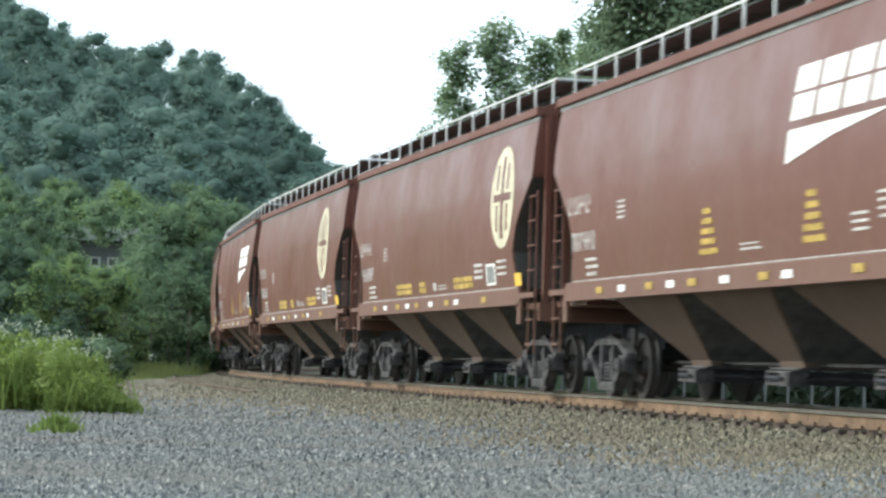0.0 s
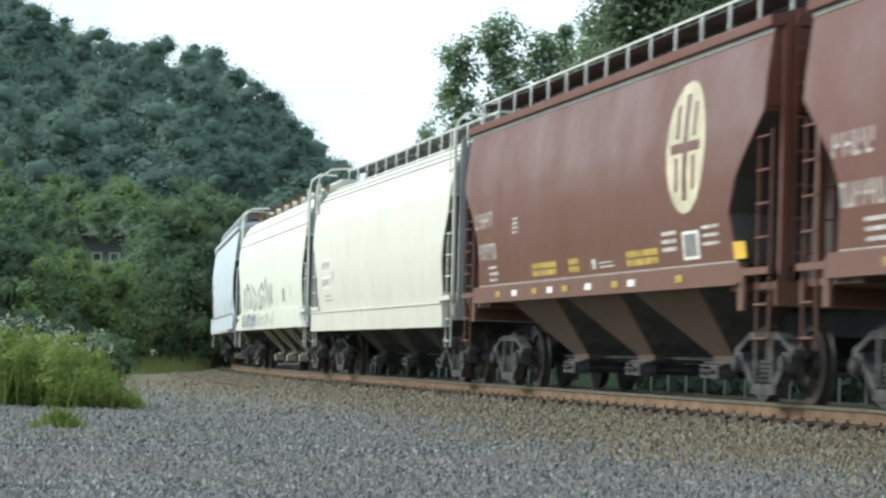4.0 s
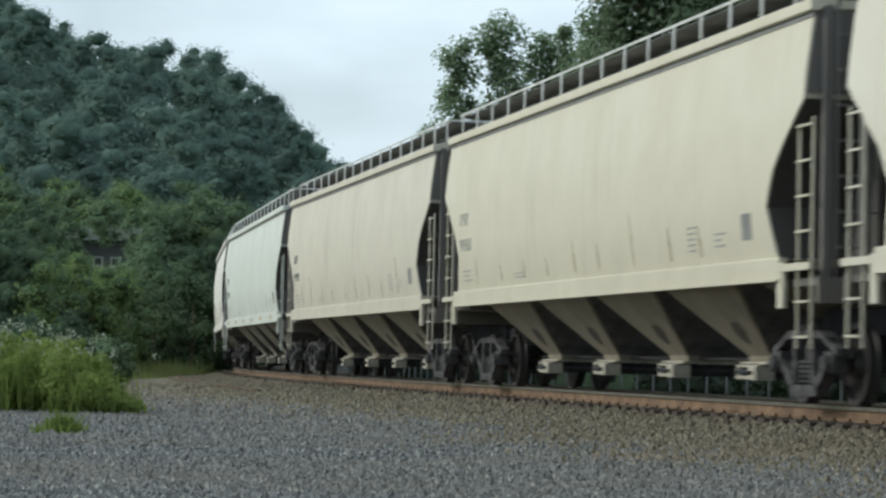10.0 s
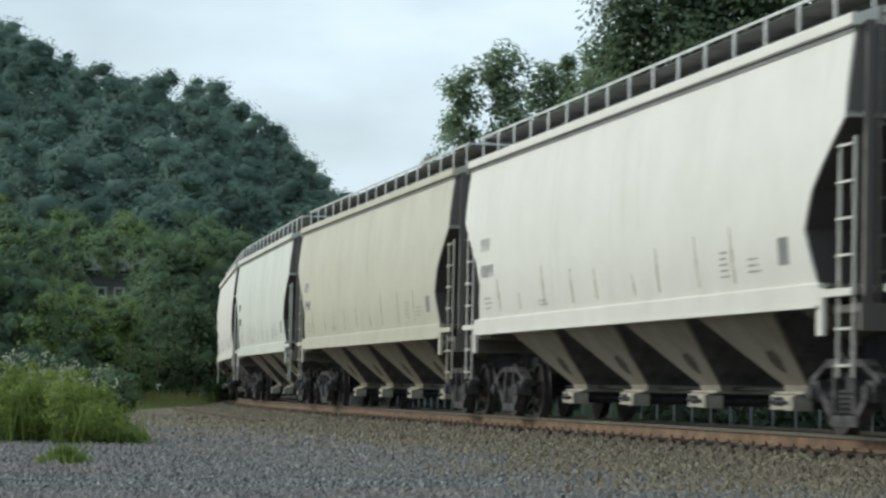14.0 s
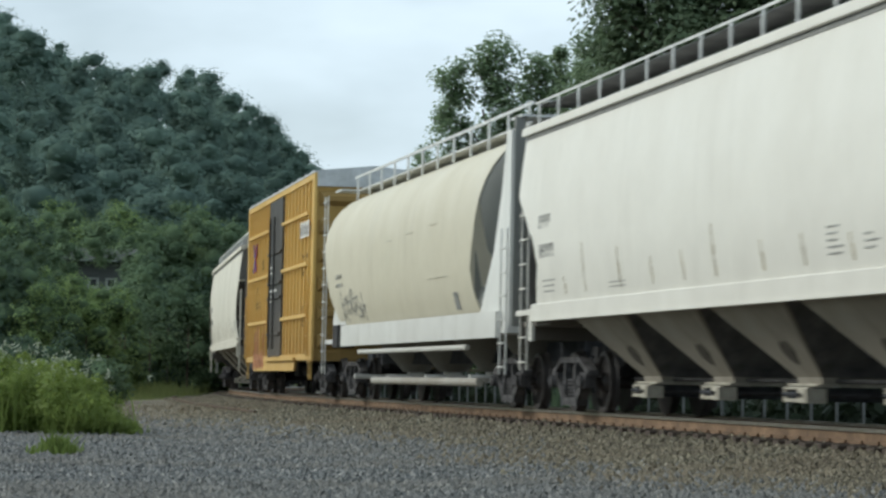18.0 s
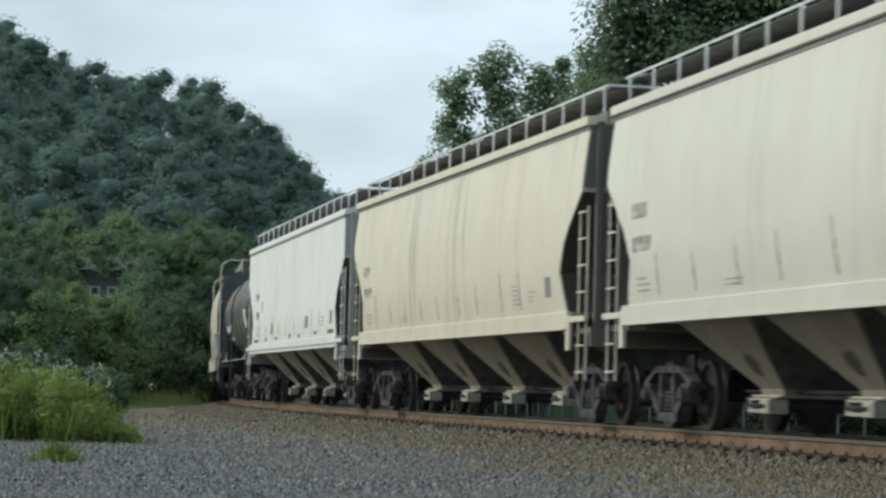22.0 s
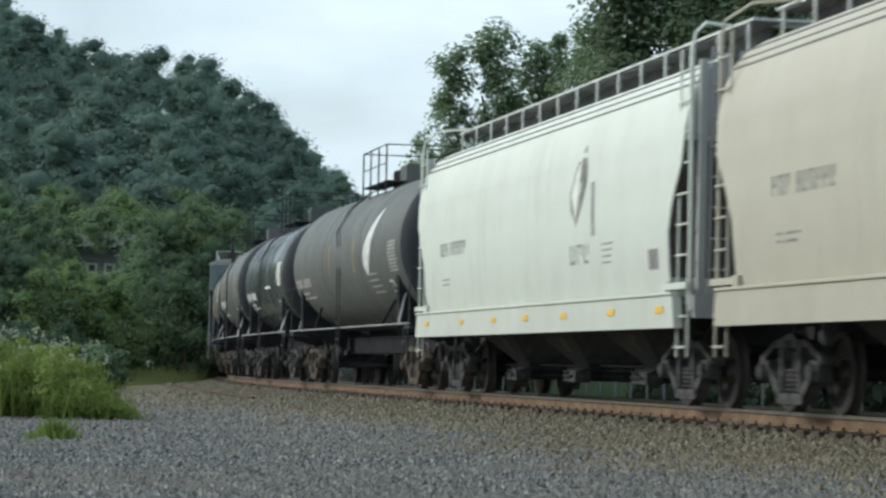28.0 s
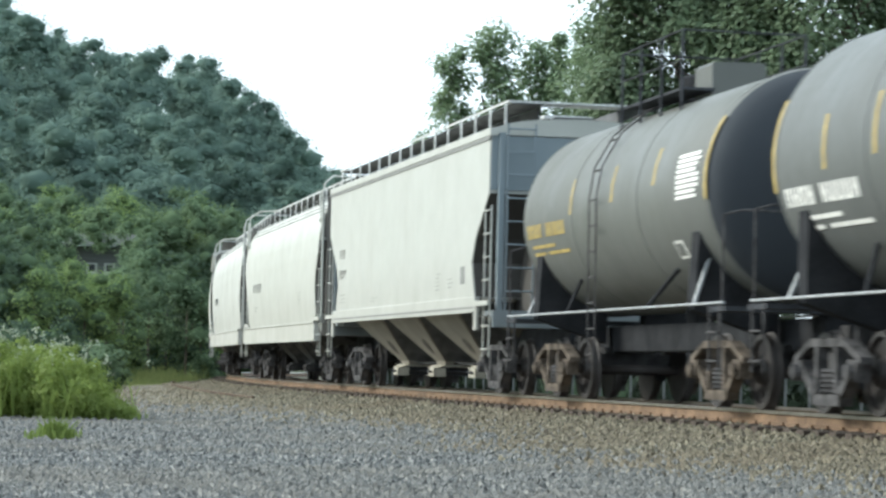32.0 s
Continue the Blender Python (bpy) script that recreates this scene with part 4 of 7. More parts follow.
def ladder(car, x, y, w, z0, z1, mat, turn=0.0, name="ladder"):
    lo = part(name, lambda: ladder_shape(w, z0, z1), mat, car, key=("ladder", w, z0, z1))
    lo.matrix_basis = Matrix.Translation((x, y, 0)) @ Matrix.Rotation(turn, 4, "Z")
    return lo


# ---- covered hopper ----
CURVED = [(1.60, 1.53), (1.95, 1.575), (2.35, 1.605), (2.8, 1.62), (3.2, 1.61), (3.6, 1.58), (4.0, 1.53), (4.26, 1.49)]
ROUND = [(1.38, 1.50), (1.60, 1.53), (2.0, 1.565), (2.5, 1.595), (3.0, 1.60), (3.45, 1.575), (3.8, 1.50), (4.05, 1.40), (4.25, 1.24), (4.38, 1.02), (4.46, 0.70), (4.49, 0.35)]
FLAT = [(1.60, 1.54), (2.5, 1.545), (3.4, 1.545), (4.26, 1.54)]


def width_at(prof, z):
    return float(np.interp(z, [p[0] for p in prof], [p[1] for p in prof]))


def patch_shape(prof, quads, lift=0.006):
    """Thin marks lying on the car's near side: quads of (x0, x1, z0, z1, lean)."""
    s = Shape()
    for x0, x1, z0, z1, lean in quads:
        n = max(1, int((z1 - z0) / 0.25))
        rows = []
        for i in range(n + 1):
            z = z0 + (z1 - z0) * i / n
            y = -(width_at(prof, z) + lift)
            k = lean * (z - z0)
            rows.append([(x0 + k, y, z), (x1 + k, y, z), (x1 + k, y + 0.004, z), (x0 + k, y + 0.004, z)])
        s.loft(rows)
    return s


def letters(x, z, n, h, w, gap=0.35, lean=0.0, seed=1):
    """A word that cannot be read: n characters, each of two upright strokes and a bar at its own height."""
    r = random.Random(seed * 977 + n)
    out = []
    for i in range(n):
        a, wd = x + i * w, w * (0.60 + 0.14 * r.random())
        t, k = min(wd * 0.24, h * 0.17), r.choice((0.0, 0.42, 0.84))
        full = r.random() < 0.5
        out.append([(a, a + t, z, z + h, lean), (a + wd - t, a + wd, z + (0 if full else h * 0.42), z + h, lean), (a + t, a + wd - t, z + h * k, z + h * k + h * 0.16, lean)])
    return out


def small_lines(x, z, rows, w, h=0.028, pitch=0.085, seed=1):
    r = random.Random(seed * 331 + rows)
    return [(x, x + w * (0.5 + 0.5 * r.random()), z + i * pitch, z + i * pitch + h, 0) for i in range(rows)]


def hopper(k, length, label, body, trim, ends, under, bays=4, skirt=False, prof=CURVED, roof="walk", gate=None, dusty=None, deep=0.0):
    hl = length / 2
    reach = (length - 4.2) / 2
    car = tagged(new("covered_hopper_car"), label, "freight car", "train of freight cars")
    key = (round(length, 1), bays, skirt, prof is FLAT, roof, prof is ROUND)
    post_y = 0.78 if prof is ROUND else 1.30
    board_y, board_w = (post_y - 0.18, 0.16) if prof is ROUND else (post_y - 0.33, 0.25)
    x1, x2 = hl - 0.68, hl - (1.65 if not skirt else 1.3)
    cut = ((1.4, 2.2, 2.6, 3.0, 3.35), (1.40, 1.35, 1.10, 0.75, 0.70)) if prof is ROUND else ((1.6, 2.2, 2.6, 2.95, 3.3), (1.70, 1.98, 1.70, 1.22, 0.70))

    def edge(z):
        """How far the side sheet reaches towards the end at a height: the end slopes in below."""
        return hl - float(np.interp(z, *cut))
    zb = 1.60

    def body_shape():
        s = Shape()
        zs = sorted({p[0] for p in prof} | {2.2, 2.4, 2.6, 2.8, 2.95, 3.1, 3.3, 3.36})
        rings = []
        for z in zs:
            w = width_at(prof, z)
            xx = edge(z)
            rings.append([(-xx, -w, z), (-xx / 3, -w, z), (xx / 3, -w, z), (xx, -w, z), (xx, w, z), (-xx, w, z)])
        s.loft(rings)
        return s
    part("body", body_shape, body, car, smooth=True, key=("hop_body",) + key)

    def roof_shape():
        s = Shape()
        ring = []
        for i in range(13):
            a = math.pi * i / 12
            ring.append((-1.49 * math.cos(a), 4.33 + 0.24 * math.sin(a)))
        ring += [(1.49, 4.27), (-1.49, 4.27)]
        s.loft([[(x, y, z) for y, z in ring] for x in (-x1 - 0.03, x1 + 0.03)])
        return s
    if prof is not ROUND:
        part("roof", roof_shape, trim, car, smooth=True, key=("hop_roof",) + key)
    for d in (-1, 1):
        if prof is ROUND:
            for z in ((3.60, 3.96) if k == 6 else (4.02, 4.13, 4.25)):
                w = width_at(prof, z)
                part("seam", lambda: Shape().box(-x1, x1, d * w - 0.012, d * w + 0.012, z - 0.012, z + 0.012), M_GREYMARK, car, "dirty lengthwise weld seam", key=("hop_seam", d, z) + key)
        else:
            # A dark strip stands in for the shadow below the top chord.
            part("chord_shadow", lambda: Shape().box(-x1, x1, d * (width_at(prof, 4.22) + 0.003) - 0.012, d * (width_at(prof, 4.22) + 0.003) + 0.012, 4.185, 4.25), M_GREYMARK, car, "dark strip for the shadow under the roof edge", key=("hop_shadow", d) + key)
            part("top_chord", lambda: Shape().box(-x1 - 0.05, x1 + 0.05, d * 1.50 - 0.06, d * 1.50 + 0.06, 4.25, 4.38, 0.012), trim, car, key=("hop_chord", d) + key)
        if k == 6:
            part("side_sill", lambda: Shape().loft([[(-8.85, d * y, 1.10), (8.85, d * y, 1.10), (7.35, d * y, 1.60), (-7.35, d * y, 1.60)] for y in (1.50, 1.625)]), trim, car, "flared pale side skirt", key=("hop_flare", d))
        elif skirt:
            if prof is ROUND:
                part("sill_lip", lambda: Shape().box(-x2 - 0.38, x2 + 0.38, d * 1.60 - 0.05, d * 1.60 + 0.05, 1.385, 1.425, 0.008), trim, car, "narrow ledge over the side skirt", key=("hop_lip", d) + key)
            part("side_sill", lambda: Shape().loft([[(-x2 - 0.45, d * y, z), (x2 + 0.45, d * y, z), (x2 + 0.35, d * y, z2), (-x2 - 0.35, d * y, z2)] for y, z, z2 in (((1.50, 0.98, 1.40), (1.625, 0.98, 1.40)) if prof is ROUND else ((1.50, 1.18, 1.64), (1.625, 1.18, 1.64)))]), trim, car, key=("hop_skirt", d) + key)
        else:
            if prof is FLAT:
                part("sill_joint", lambda: Shape().box(-x2 - 0.05, x2 + 0.05, d * 1.582 - 0.006, d * 1.582 + 0.006, 1.42, 1.455), M_GREYMARK, car, "dark joint along the side sill", key=("hop_joint", d) + key)
            part("side_sill", lambda: Shape().box(-x2 - 0.12, x2 + 0.12, d * 1.53 - 0.05, d * 1.53 + 0.05, 1.37, 1.62, 0.012), trim, car, key=("hop_sill", d) + key)
            part("sill_flange", lambda: Shape().box(-x2 - 0.12, x2 + 0.12, d * 1.56 - 0.05, d * 1.56 + 0.05, 1.355, 1.385), trim, car, key=("hop_flange", d) + key)
    # hopper bays with their outlet gates
    span = 2 * (reach - 1.25)
    bw = span / bays
    for i in range(bays):
        cx = -span / 2 + bw * (i + 0.5)

        def bay_shape():
            o, zt = (0.44, 1.63)
            t = bw / 2 * 0.86
            return Shape().loft([[(-t, -1.49, zt), (t, -1.49, zt), (t, 1.49, zt), (-t, 1.49, zt)], [(-t * 0.99, -1.47, 1.42), (t * 0.99, -1.47, 1.42), (t * 0.99, 1.47, 1.42), (-t * 0.99, 1.47, 1.42)],
                                 [(-o, -0.62, 0.55), (o, -0.62, 0.55), (o, 0.62, 0.55), (-o, 0.62, 0.55)], [(-o, -0.60, 0.47), (o, -0.60, 0.47), (o, 0.60, 0.47), (-o, 0.60, 0.47)]])
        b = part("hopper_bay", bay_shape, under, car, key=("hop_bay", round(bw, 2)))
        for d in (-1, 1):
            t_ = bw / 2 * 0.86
            # Slopes between bays get a darker paint in place of the shade there.
            part("slope_sheet", lambda: Shape().loft([[(d * (t_ + 0.004 + o), -1.44, 1.60), (d * (t_ + 0.004 + o), 1.44, 1.60), (d * (t_ * 0.99 + 0.005 + o), 1.42, 1.42), (d * (0.445 + o), 0.60, 0.55), (d * (0.445 + o), -0.60, 0.55), (d * (t_ * 0.99 + 0.005 + o), -1.42, 1.42)] for o in (0.0, 0.012)]), M_SLOPE, b, "slope between the bays, shade put into its dark paint", key=("bay_slope", d, round(bw, 2)))
        b.location = (cx, 0, 0)

        def gate_shape():
            s = Shape().box(-0.56, 0.56, -0.70, 0.70, 0.44, 0.475, 0.01).box(-0.52, 0.40, -0.76, -0.70, 0.40, 0.435, 0.01).box(-0.52, 0.40, -0.76, -0.70, 0.255, 0.30, 0.01)
            return s.box(-0.52, -0.46, -0.755, -0.70, 0.30, 0.40).box(0.34, 0.40, -0.755, -0.70, 0.30, 0.40).box(-0.5, 0.5, 0.62, 0.66, 0.26, 0.44)
        part("outlet_gate", gate_shape, gate or M_STEEL_DUST, b, "dusty outlet gate", key="outlet_gate")
        part("gate_slot", lambda: Shape().box(-0.50, 0.38, -0.70, 0.60, 0.27, 0.43).tube((-0.42, -0.78, 0.35), (0.30, -0.78, 0.35), 0.028, 6), M_UNDER, b, "dark sliding gate in its slot", key="gate_slot")
        part("gate_box", lambda: Shape().box(0.42, 0.74, -0.90, -0.66, 0.25, 0.42, 0.01), gate or M_STEEL_DUST, b, "pale gate box", key="gate_box")
        part("gate_shaft", lambda: Shape().tube((0.56, -0.95, 0.34), (0.56, 0.9, 0.34), 0.03, 6), M_STEEL_DARK, b, key="gate_shaft")

        def stain():
            r = random.Random(17)
            ring = []
            for q in range(12):
                a, f = 2 * math.pi * q / 12, 0.75 + 0.5 * r.random()
                ring.append((0.10 + 0.20 * f * math.cos(a) + 0.10 * math.sin(a), 0.68 - 0.15 * f * math.sin(a)))
            return Shape().loft([[(u, -1.47 + 0.85 * v + lift, 1.42 - 0.87 * v + lift) for u, v in ring] for lift in (0.0, -0.005)])
        if under is not P_DARKBROWN:
            part("soot_stain", stain, M_SOOTSTAIN, b, "dark stain round the poke hole", key="soot_stain")
    for e in (-1, 1):
        part("brake_rod", lambda: Shape().tube((-reach, e * 0.42, 0.52), (reach, e * 0.42, 0.50), 0.025, 5), M_STEEL_DARK, car, key=("brod", e, round(length, 1)))
    part("center_sill", lambda: Shape().box(-hl + 0.5, hl - 0.5, -0.17, 0.17, 0.78, 1.12, 0.02), M_UNDER, car, key=("csill", round(length, 1)))
    part("brake_pipe", lambda: Shape().line([(-hl + 0.7, 0.55, 0.62), (hl - 0.7, 0.55, 0.62)], 0.03), M_UNDER, car, key=("bpipe", round(length, 1)))
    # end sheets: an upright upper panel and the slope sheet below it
    end_dark = P_ENDDARK
    for d in (-1, 1):
        def upper():
            rows = []
            for z in (3.36, 3.6, 3.9, 4.1, 4.25) + ((4.38, 4.46) if prof is ROUND else ()):
                w = width_at(prof, z) - 0.02
                rows.append([(d * (x1 + o), y, z) for o, y in ((0.002, -w), (0.002, w), (0.012, w), (0.012, -w))])
            return Shape().loft(rows)
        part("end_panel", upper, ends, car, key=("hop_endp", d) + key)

        def slope():
            rows = []
            for z in (1.62, 2.0, 2.2, 2.4, 2.6, 2.8, 2.95, 3.1, 3.3):
                w = width_at(prof, z) - 0.02
                xx = edge(z)
                rows.append([(d * (xx + o), y, z) for o, y in ((0.01, -w), (0.01, w), (0.025, w), (0.025, -w))])
            return Shape().loft(rows)
        part("slope_sheet", slope, end_dark, car, "dark sloping end sheet", key=("hop_slope", d) + key)
    # ends: platform, web plate, ladders, grab irons
    for d in (-1, 1):
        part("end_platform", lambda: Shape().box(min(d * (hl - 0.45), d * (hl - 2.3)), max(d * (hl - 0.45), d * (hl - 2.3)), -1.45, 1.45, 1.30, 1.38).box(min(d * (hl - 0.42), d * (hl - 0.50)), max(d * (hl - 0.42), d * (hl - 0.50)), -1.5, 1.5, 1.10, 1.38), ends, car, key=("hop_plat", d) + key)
        for e in (-1, 1):
            part("end_web", lambda: Shape().loft([[(d * (hl - 0.6), e * 0.72 + y, 1.38), (d * (hl - 2.2), e * 0.72 + y, 1.38), (d * (hl - 1.0), e * 0.72 + y, 3.0), (d * (hl - 0.72), e * 0.72 + y, 3.2)] for y in (-0.03, 0.03)]), end_dark, car, key=("hop_web", d, e) + key)
        for e in (-1, 1):
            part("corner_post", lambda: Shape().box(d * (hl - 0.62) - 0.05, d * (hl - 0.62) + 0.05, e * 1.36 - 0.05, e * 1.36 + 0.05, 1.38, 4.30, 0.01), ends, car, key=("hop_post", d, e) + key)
            part("sill_step", lambda: Shape().box(d * (hl - 1.50) - 0.10, d * (hl - 1.50) + 0.10, e * 1.55 - 0.025, e * 1.55 + 0.025, 1.06, 1.56).box(min(d * (hl - 0.5), d * (hl - 1.5)), max(d * (hl - 0.5), d * (hl - 1.5)), e * 1.55 - 0.03, e * 1.55 + 0.03, 1.46, 1.54), trim, car, "bracket at the end of the side sill", key=("hop_step", d, e) + key)
            ladder(car, d * (hl - 0.82), e * 1.52, 0.46, 0.62, 4.45 if prof is ROUND else 3.1, trim, 0 if e < 0 else math.pi)
            if prof is ROUND:
                part("corner_rail", lambda: Shape().tube((d * (hl - 0.58), e * 1.50, 1.2), (d * (hl - 0.60), e * 1.52, 4.42), 0.032, 6), trim, car, "pale upright rail at the corner", key=("hop_crail", d, e) + key)
                part("grab_rail", lambda: Shape().line([(d * (hl - 0.6), e * 1.52, 4.40), (d * (hl - 0.62), e * 1.48, 4.62), (d * (hl - 0.95), e * 1.25, 4.80), (d * (hl - 1.35), e * post_y, 4.82)], 0.022, 5), trim, car, "pale bent grab rail", key=("hop_grab", d, e) + key)
        ladder(car, d * (hl - 0.52), -1.05 * d, 0.46, 1.20, 4.45, ends, math.pi / 2 * d, "end_ladder")
        coupler(car, d * hl + (DRAW.get(k, 0.0) if d > 0 else 0.0))
        bogie(car, d * reach, dusty or M_STEEL_DUST)
    part("brake_wheel", lambda: Shape().spin([(0, 0.27), (0.03, 0.28), (0.05, 0.24)], 14, "x", (hl - 0.45, 0.75, 2.35)).box(hl - 0.62, hl - 0.45, 0.65, 0.85, 2.2, 2.5), M_STEEL_DARK, car, key=("bwheel", round(length, 1)))
    # roof: hatch trough, running boards on posts
    if roof == "walk":
        part("hatch_trough", lambda: Shape().box(-x1 + 0.6, x1 - 0.6, -0.34, 0.34, 4.52, 4.66, 0.03), M_HATCH, car, key=("hop_trough",) + key)
        nh = max(4, int(x1 * 2 / 2.6))
        for i in range(nh):
            h = part("hatch_cover", lambda: Shape().box(-1.1, 1.1, -0.42, 0.42, 4.66, 4.72, 0.02).box(-0.05, 0.05, -0.48, 0.48, 4.70, 4.76), M_GALV, car, key="hatch_cover")
            h.location = (-x1 + 0.8 + (2 * x1 - 1.6) * (i + 0.5) / nh, 0, 0)
        for e in (-1, 1):
            def board():
                s = Shape()
                return s.box(-x1 - 0.25, x1 + 0.25, e * board_y - board_w, e * board_y + board_w, 4.765, 4.785)
            rb = part("running_board", board, M_HATCH, car, "dark steel roof walkway", key=("hop_board", e) + key)
            part("edge_rail", lambda: Shape().box(-x1 - 0.25, x1 + 0.25, e * post_y - 0.012, e * post_y + 0.012, 4.795, 4.825), M_GALV, rb, key=("hop_edge", e) + key)
            part("coaming", lambda: Shape().box(-x1 + 0.2, x1 - 0.2, e * (board_y - board_w - 0.03) - 0.02, e * (board_y - board_w - 0.03) + 0.02, 4.40, 4.765), M_HATCH, rb, key=("hop_coam", e) + key)
            npost = int(2 * x1 / 1.18)
            for i in range(npost + 1):
                p = part("post", lambda: Shape().box(-0.022, 0.022, -0.015, 0.015, 4.36, 4.80), M_GALV, rb, key="walk_post")
                p.location = (-x1 + 2 * x1 * i / npost, e * post_y, 0)
        for d in (-1, 1):
            part("end_walk", lambda: Shape().box(min(d * (x1 + 0.25), d * (x1 - 0.35)), max(d * (x1 + 0.25), d * (x1 - 0.35)), -post_y, post_y, 4.79, 4.82), M_GALV, car, key=("hop_endwalk", d) + key)
    else:       # low roof with separate round hatches and a narrow board
        for e in (-1, 1):
            part("running_board", lambda: Shape().box(-x1, x1, e * 0.55 - 0.2, e * 0.55 + 0.2, 4.66, 4.70), M_GALV, car, key=("hop_board2", e) + key)
            for i in range(9):
                x = -x1 + 0.6 + (2 * x1 - 1.2) * i / 8
                p = part("hatch_bracket", lambda: Shape().box(-0.25, 0.25, -0.03, 0.03, 4.40, 4.56).box(-0.03, 0.03, -0.3, 0.03, 4.50, 4.56), M_RUST, car, key="hatch_bracket")
                p.location = (x, e * 1.02, 0)
        for i in range(8):
            h = part("hatch_cover", lambda: Shape().spin([(4.5, 0.36), (4.68, 0.36), (4.74, 0.28), (4.76, 0.0001)], 14, "z"), M_GALV, car, smooth=True, key="round_hatch")
            h.location = (-x1 + 1.2 + (2 * x1 - 2.4) * i / 7, 0, 0)
    car["_reach"] = reach
    return car


def marks(car, prof, name, quads, material, label="", lift=0.0):
    for q in quads:
        o = part(name, patch_shape(prof, q if isinstance(q, list) else [q]), material, car, label)
        o.location = (0, -lift, 0)


def stencils(car, prof, length, dark=True, seed=1, warn=False):
    """Small faded reporting marks and data blocks, as plain bars, on the near side."""
    hl = length / 2
    m = M_FAINT
    bold = M_GREYMARK if seed in (10, 12, 14, 15, 18) else M_FAINT
    if prof is ROUND:
        marks(car, prof, "reporting_mark", letters(-hl + 2.9, 2.38, 3, 0.23, 0.24, 0.45, seed=seed) + letters(-hl + 3.75, 2.38, 6, 0.23, 0.22, 0.45, seed=seed + 1), M_GREYMARK)
        marks(car, prof, "weight_stencil", small_lines(-hl + 3.0, 1.87, 2, 1.0, seed=seed), m)
        marks(car, prof, "data_stencil", small_lines(hl - 4.6, 1.9, 4, 0.6, 0.022, seed=seed + 2), m)
        return
    marks(car, prof, "reporting_mark", letters(-hl + 2.15, 2.74, 4, 0.20, 0.19, 0.6, seed=seed) + letters(-hl + 2.15, 2.30, 6, 0.20, 0.16, 0.6, seed=seed + 1), bold)
    marks(car, prof, "weight_stencil", small_lines(-hl + 2.3, 1.78, 3, 0.8, 0.022, 0.08, seed=seed), m)
    marks(car, prof, "load_stencil", small_lines(-hl + 6.2, 1.74, 2, 0.9, 0.018, 0.06, seed=seed + 5), m)
    marks(car, prof, "data_stencil", small_lines(hl - 5.1, 1.80, 5, 0.5, 0.022, 0.07, seed=seed + 3), m)
    marks(car, prof, "test_stencil", small_lines(hl - 4.0, 1.82, 3, 0.5, 0.022, 0.07, seed=seed + 2), m)
    marks(car, prof, "consolidated_stencil", [(hl - 2.9, hl - 2.55, 1.86, 2.16, 0)], M_GREYMARK)


def reflectors(car, xs, z0=1.42, z1=1.58, y=1.586, mat=None):
    for x in xs:
        r = part("reflector", lambda: Shape().box(-0.17, 0.17, -0.004, 0.004, -0.045, 0.045), mat or M_YELLOW, car, key="reflector")
        r.location = (x, -y, (z0 + z1) / 2)


def drips(car, prof, length, material, seed):
    """Short rusty run-marks rising from the side sill at the bay ribs."""
    r = random.Random(seed)
    hl = length / 2
    n = 9
    for i in range(n):
        x = -hl + 3.2 + (length - 6.2) * (i + 0.3 * r.random()) / n
        h = 0.25 + 0.45 * r.random()
        part("rust_run", patch_shape(prof, [(x, x + 0.035 + 0.03 * r.random(), 1.72, 1.72 + h * 0.6, -0.12), (x - 0.04, x - 0.01, 1.9, 1.72 + h, -0.12)], 0.004), material, car, "short rusty run-mark")


def bent_line(car, prof, pts, width, material, label, lift):
    """One sprayed line of even width through the points (x, z) on the near side."""
    s = Shape()
    for (xa, za), (xb_, zb_) in zip(pts, pts[1:]):
        dx, dz = xb_ - xa, zb_ - za
        ln = math.hypot(dx, dz) + 1e-6
        ox, oz = -dz / ln * width / 2, dx / ln * width / 2
        q = [(xa + ox, za + oz), (xa - ox, za - oz), (xb_ - ox, zb_ - oz), (xb_ + ox, zb_ + oz)]
        s.loft([[(x, -(width_at(prof, z) + f), z) for x, z in q] for f in (lift - 0.004, lift)])
    part("spray_stroke", s, material, car, label)


def strokes(car, prof, x0, x1, z0, z1, n, width, material, seed, label, lift=0.009, loops=5, upright=False):
    """Sprayed scrawl: bent strokes of even width lying on the near side."""
    r = random.Random(seed)
    for i in range(n):
        cx = x0 + (x1 - x0) * (i + 0.5) / n
        half = (x1 - x0) / n * 0.75
        a = r.random() * 6.283
        pts = []
        for k in range(loops + 3):
            b = a + k * (0.9 + 0.3 * r.random())
            f = 0.6 + 0.4 * r.random()
            pts.append((cx + half * f * math.cos(b), (z0 + z1) / 2 + (z1 - z0) / 2 * f * math.sin(b)))
        if upright:     # a single leaning dash with a bent foot
            h = (z1 - z0) * (0.35 + 0.55 * r.random())
            za = z0 + (z1 - z0 - h) * r.random()
            lean = (r.random() - 0.5) * 0.3
            pts = [(cx, za), (cx + lean * 0.4, za + h * 0.55), (cx + lean, za + h)]
        bent_line(car, prof, pts, width, material, label, lift)


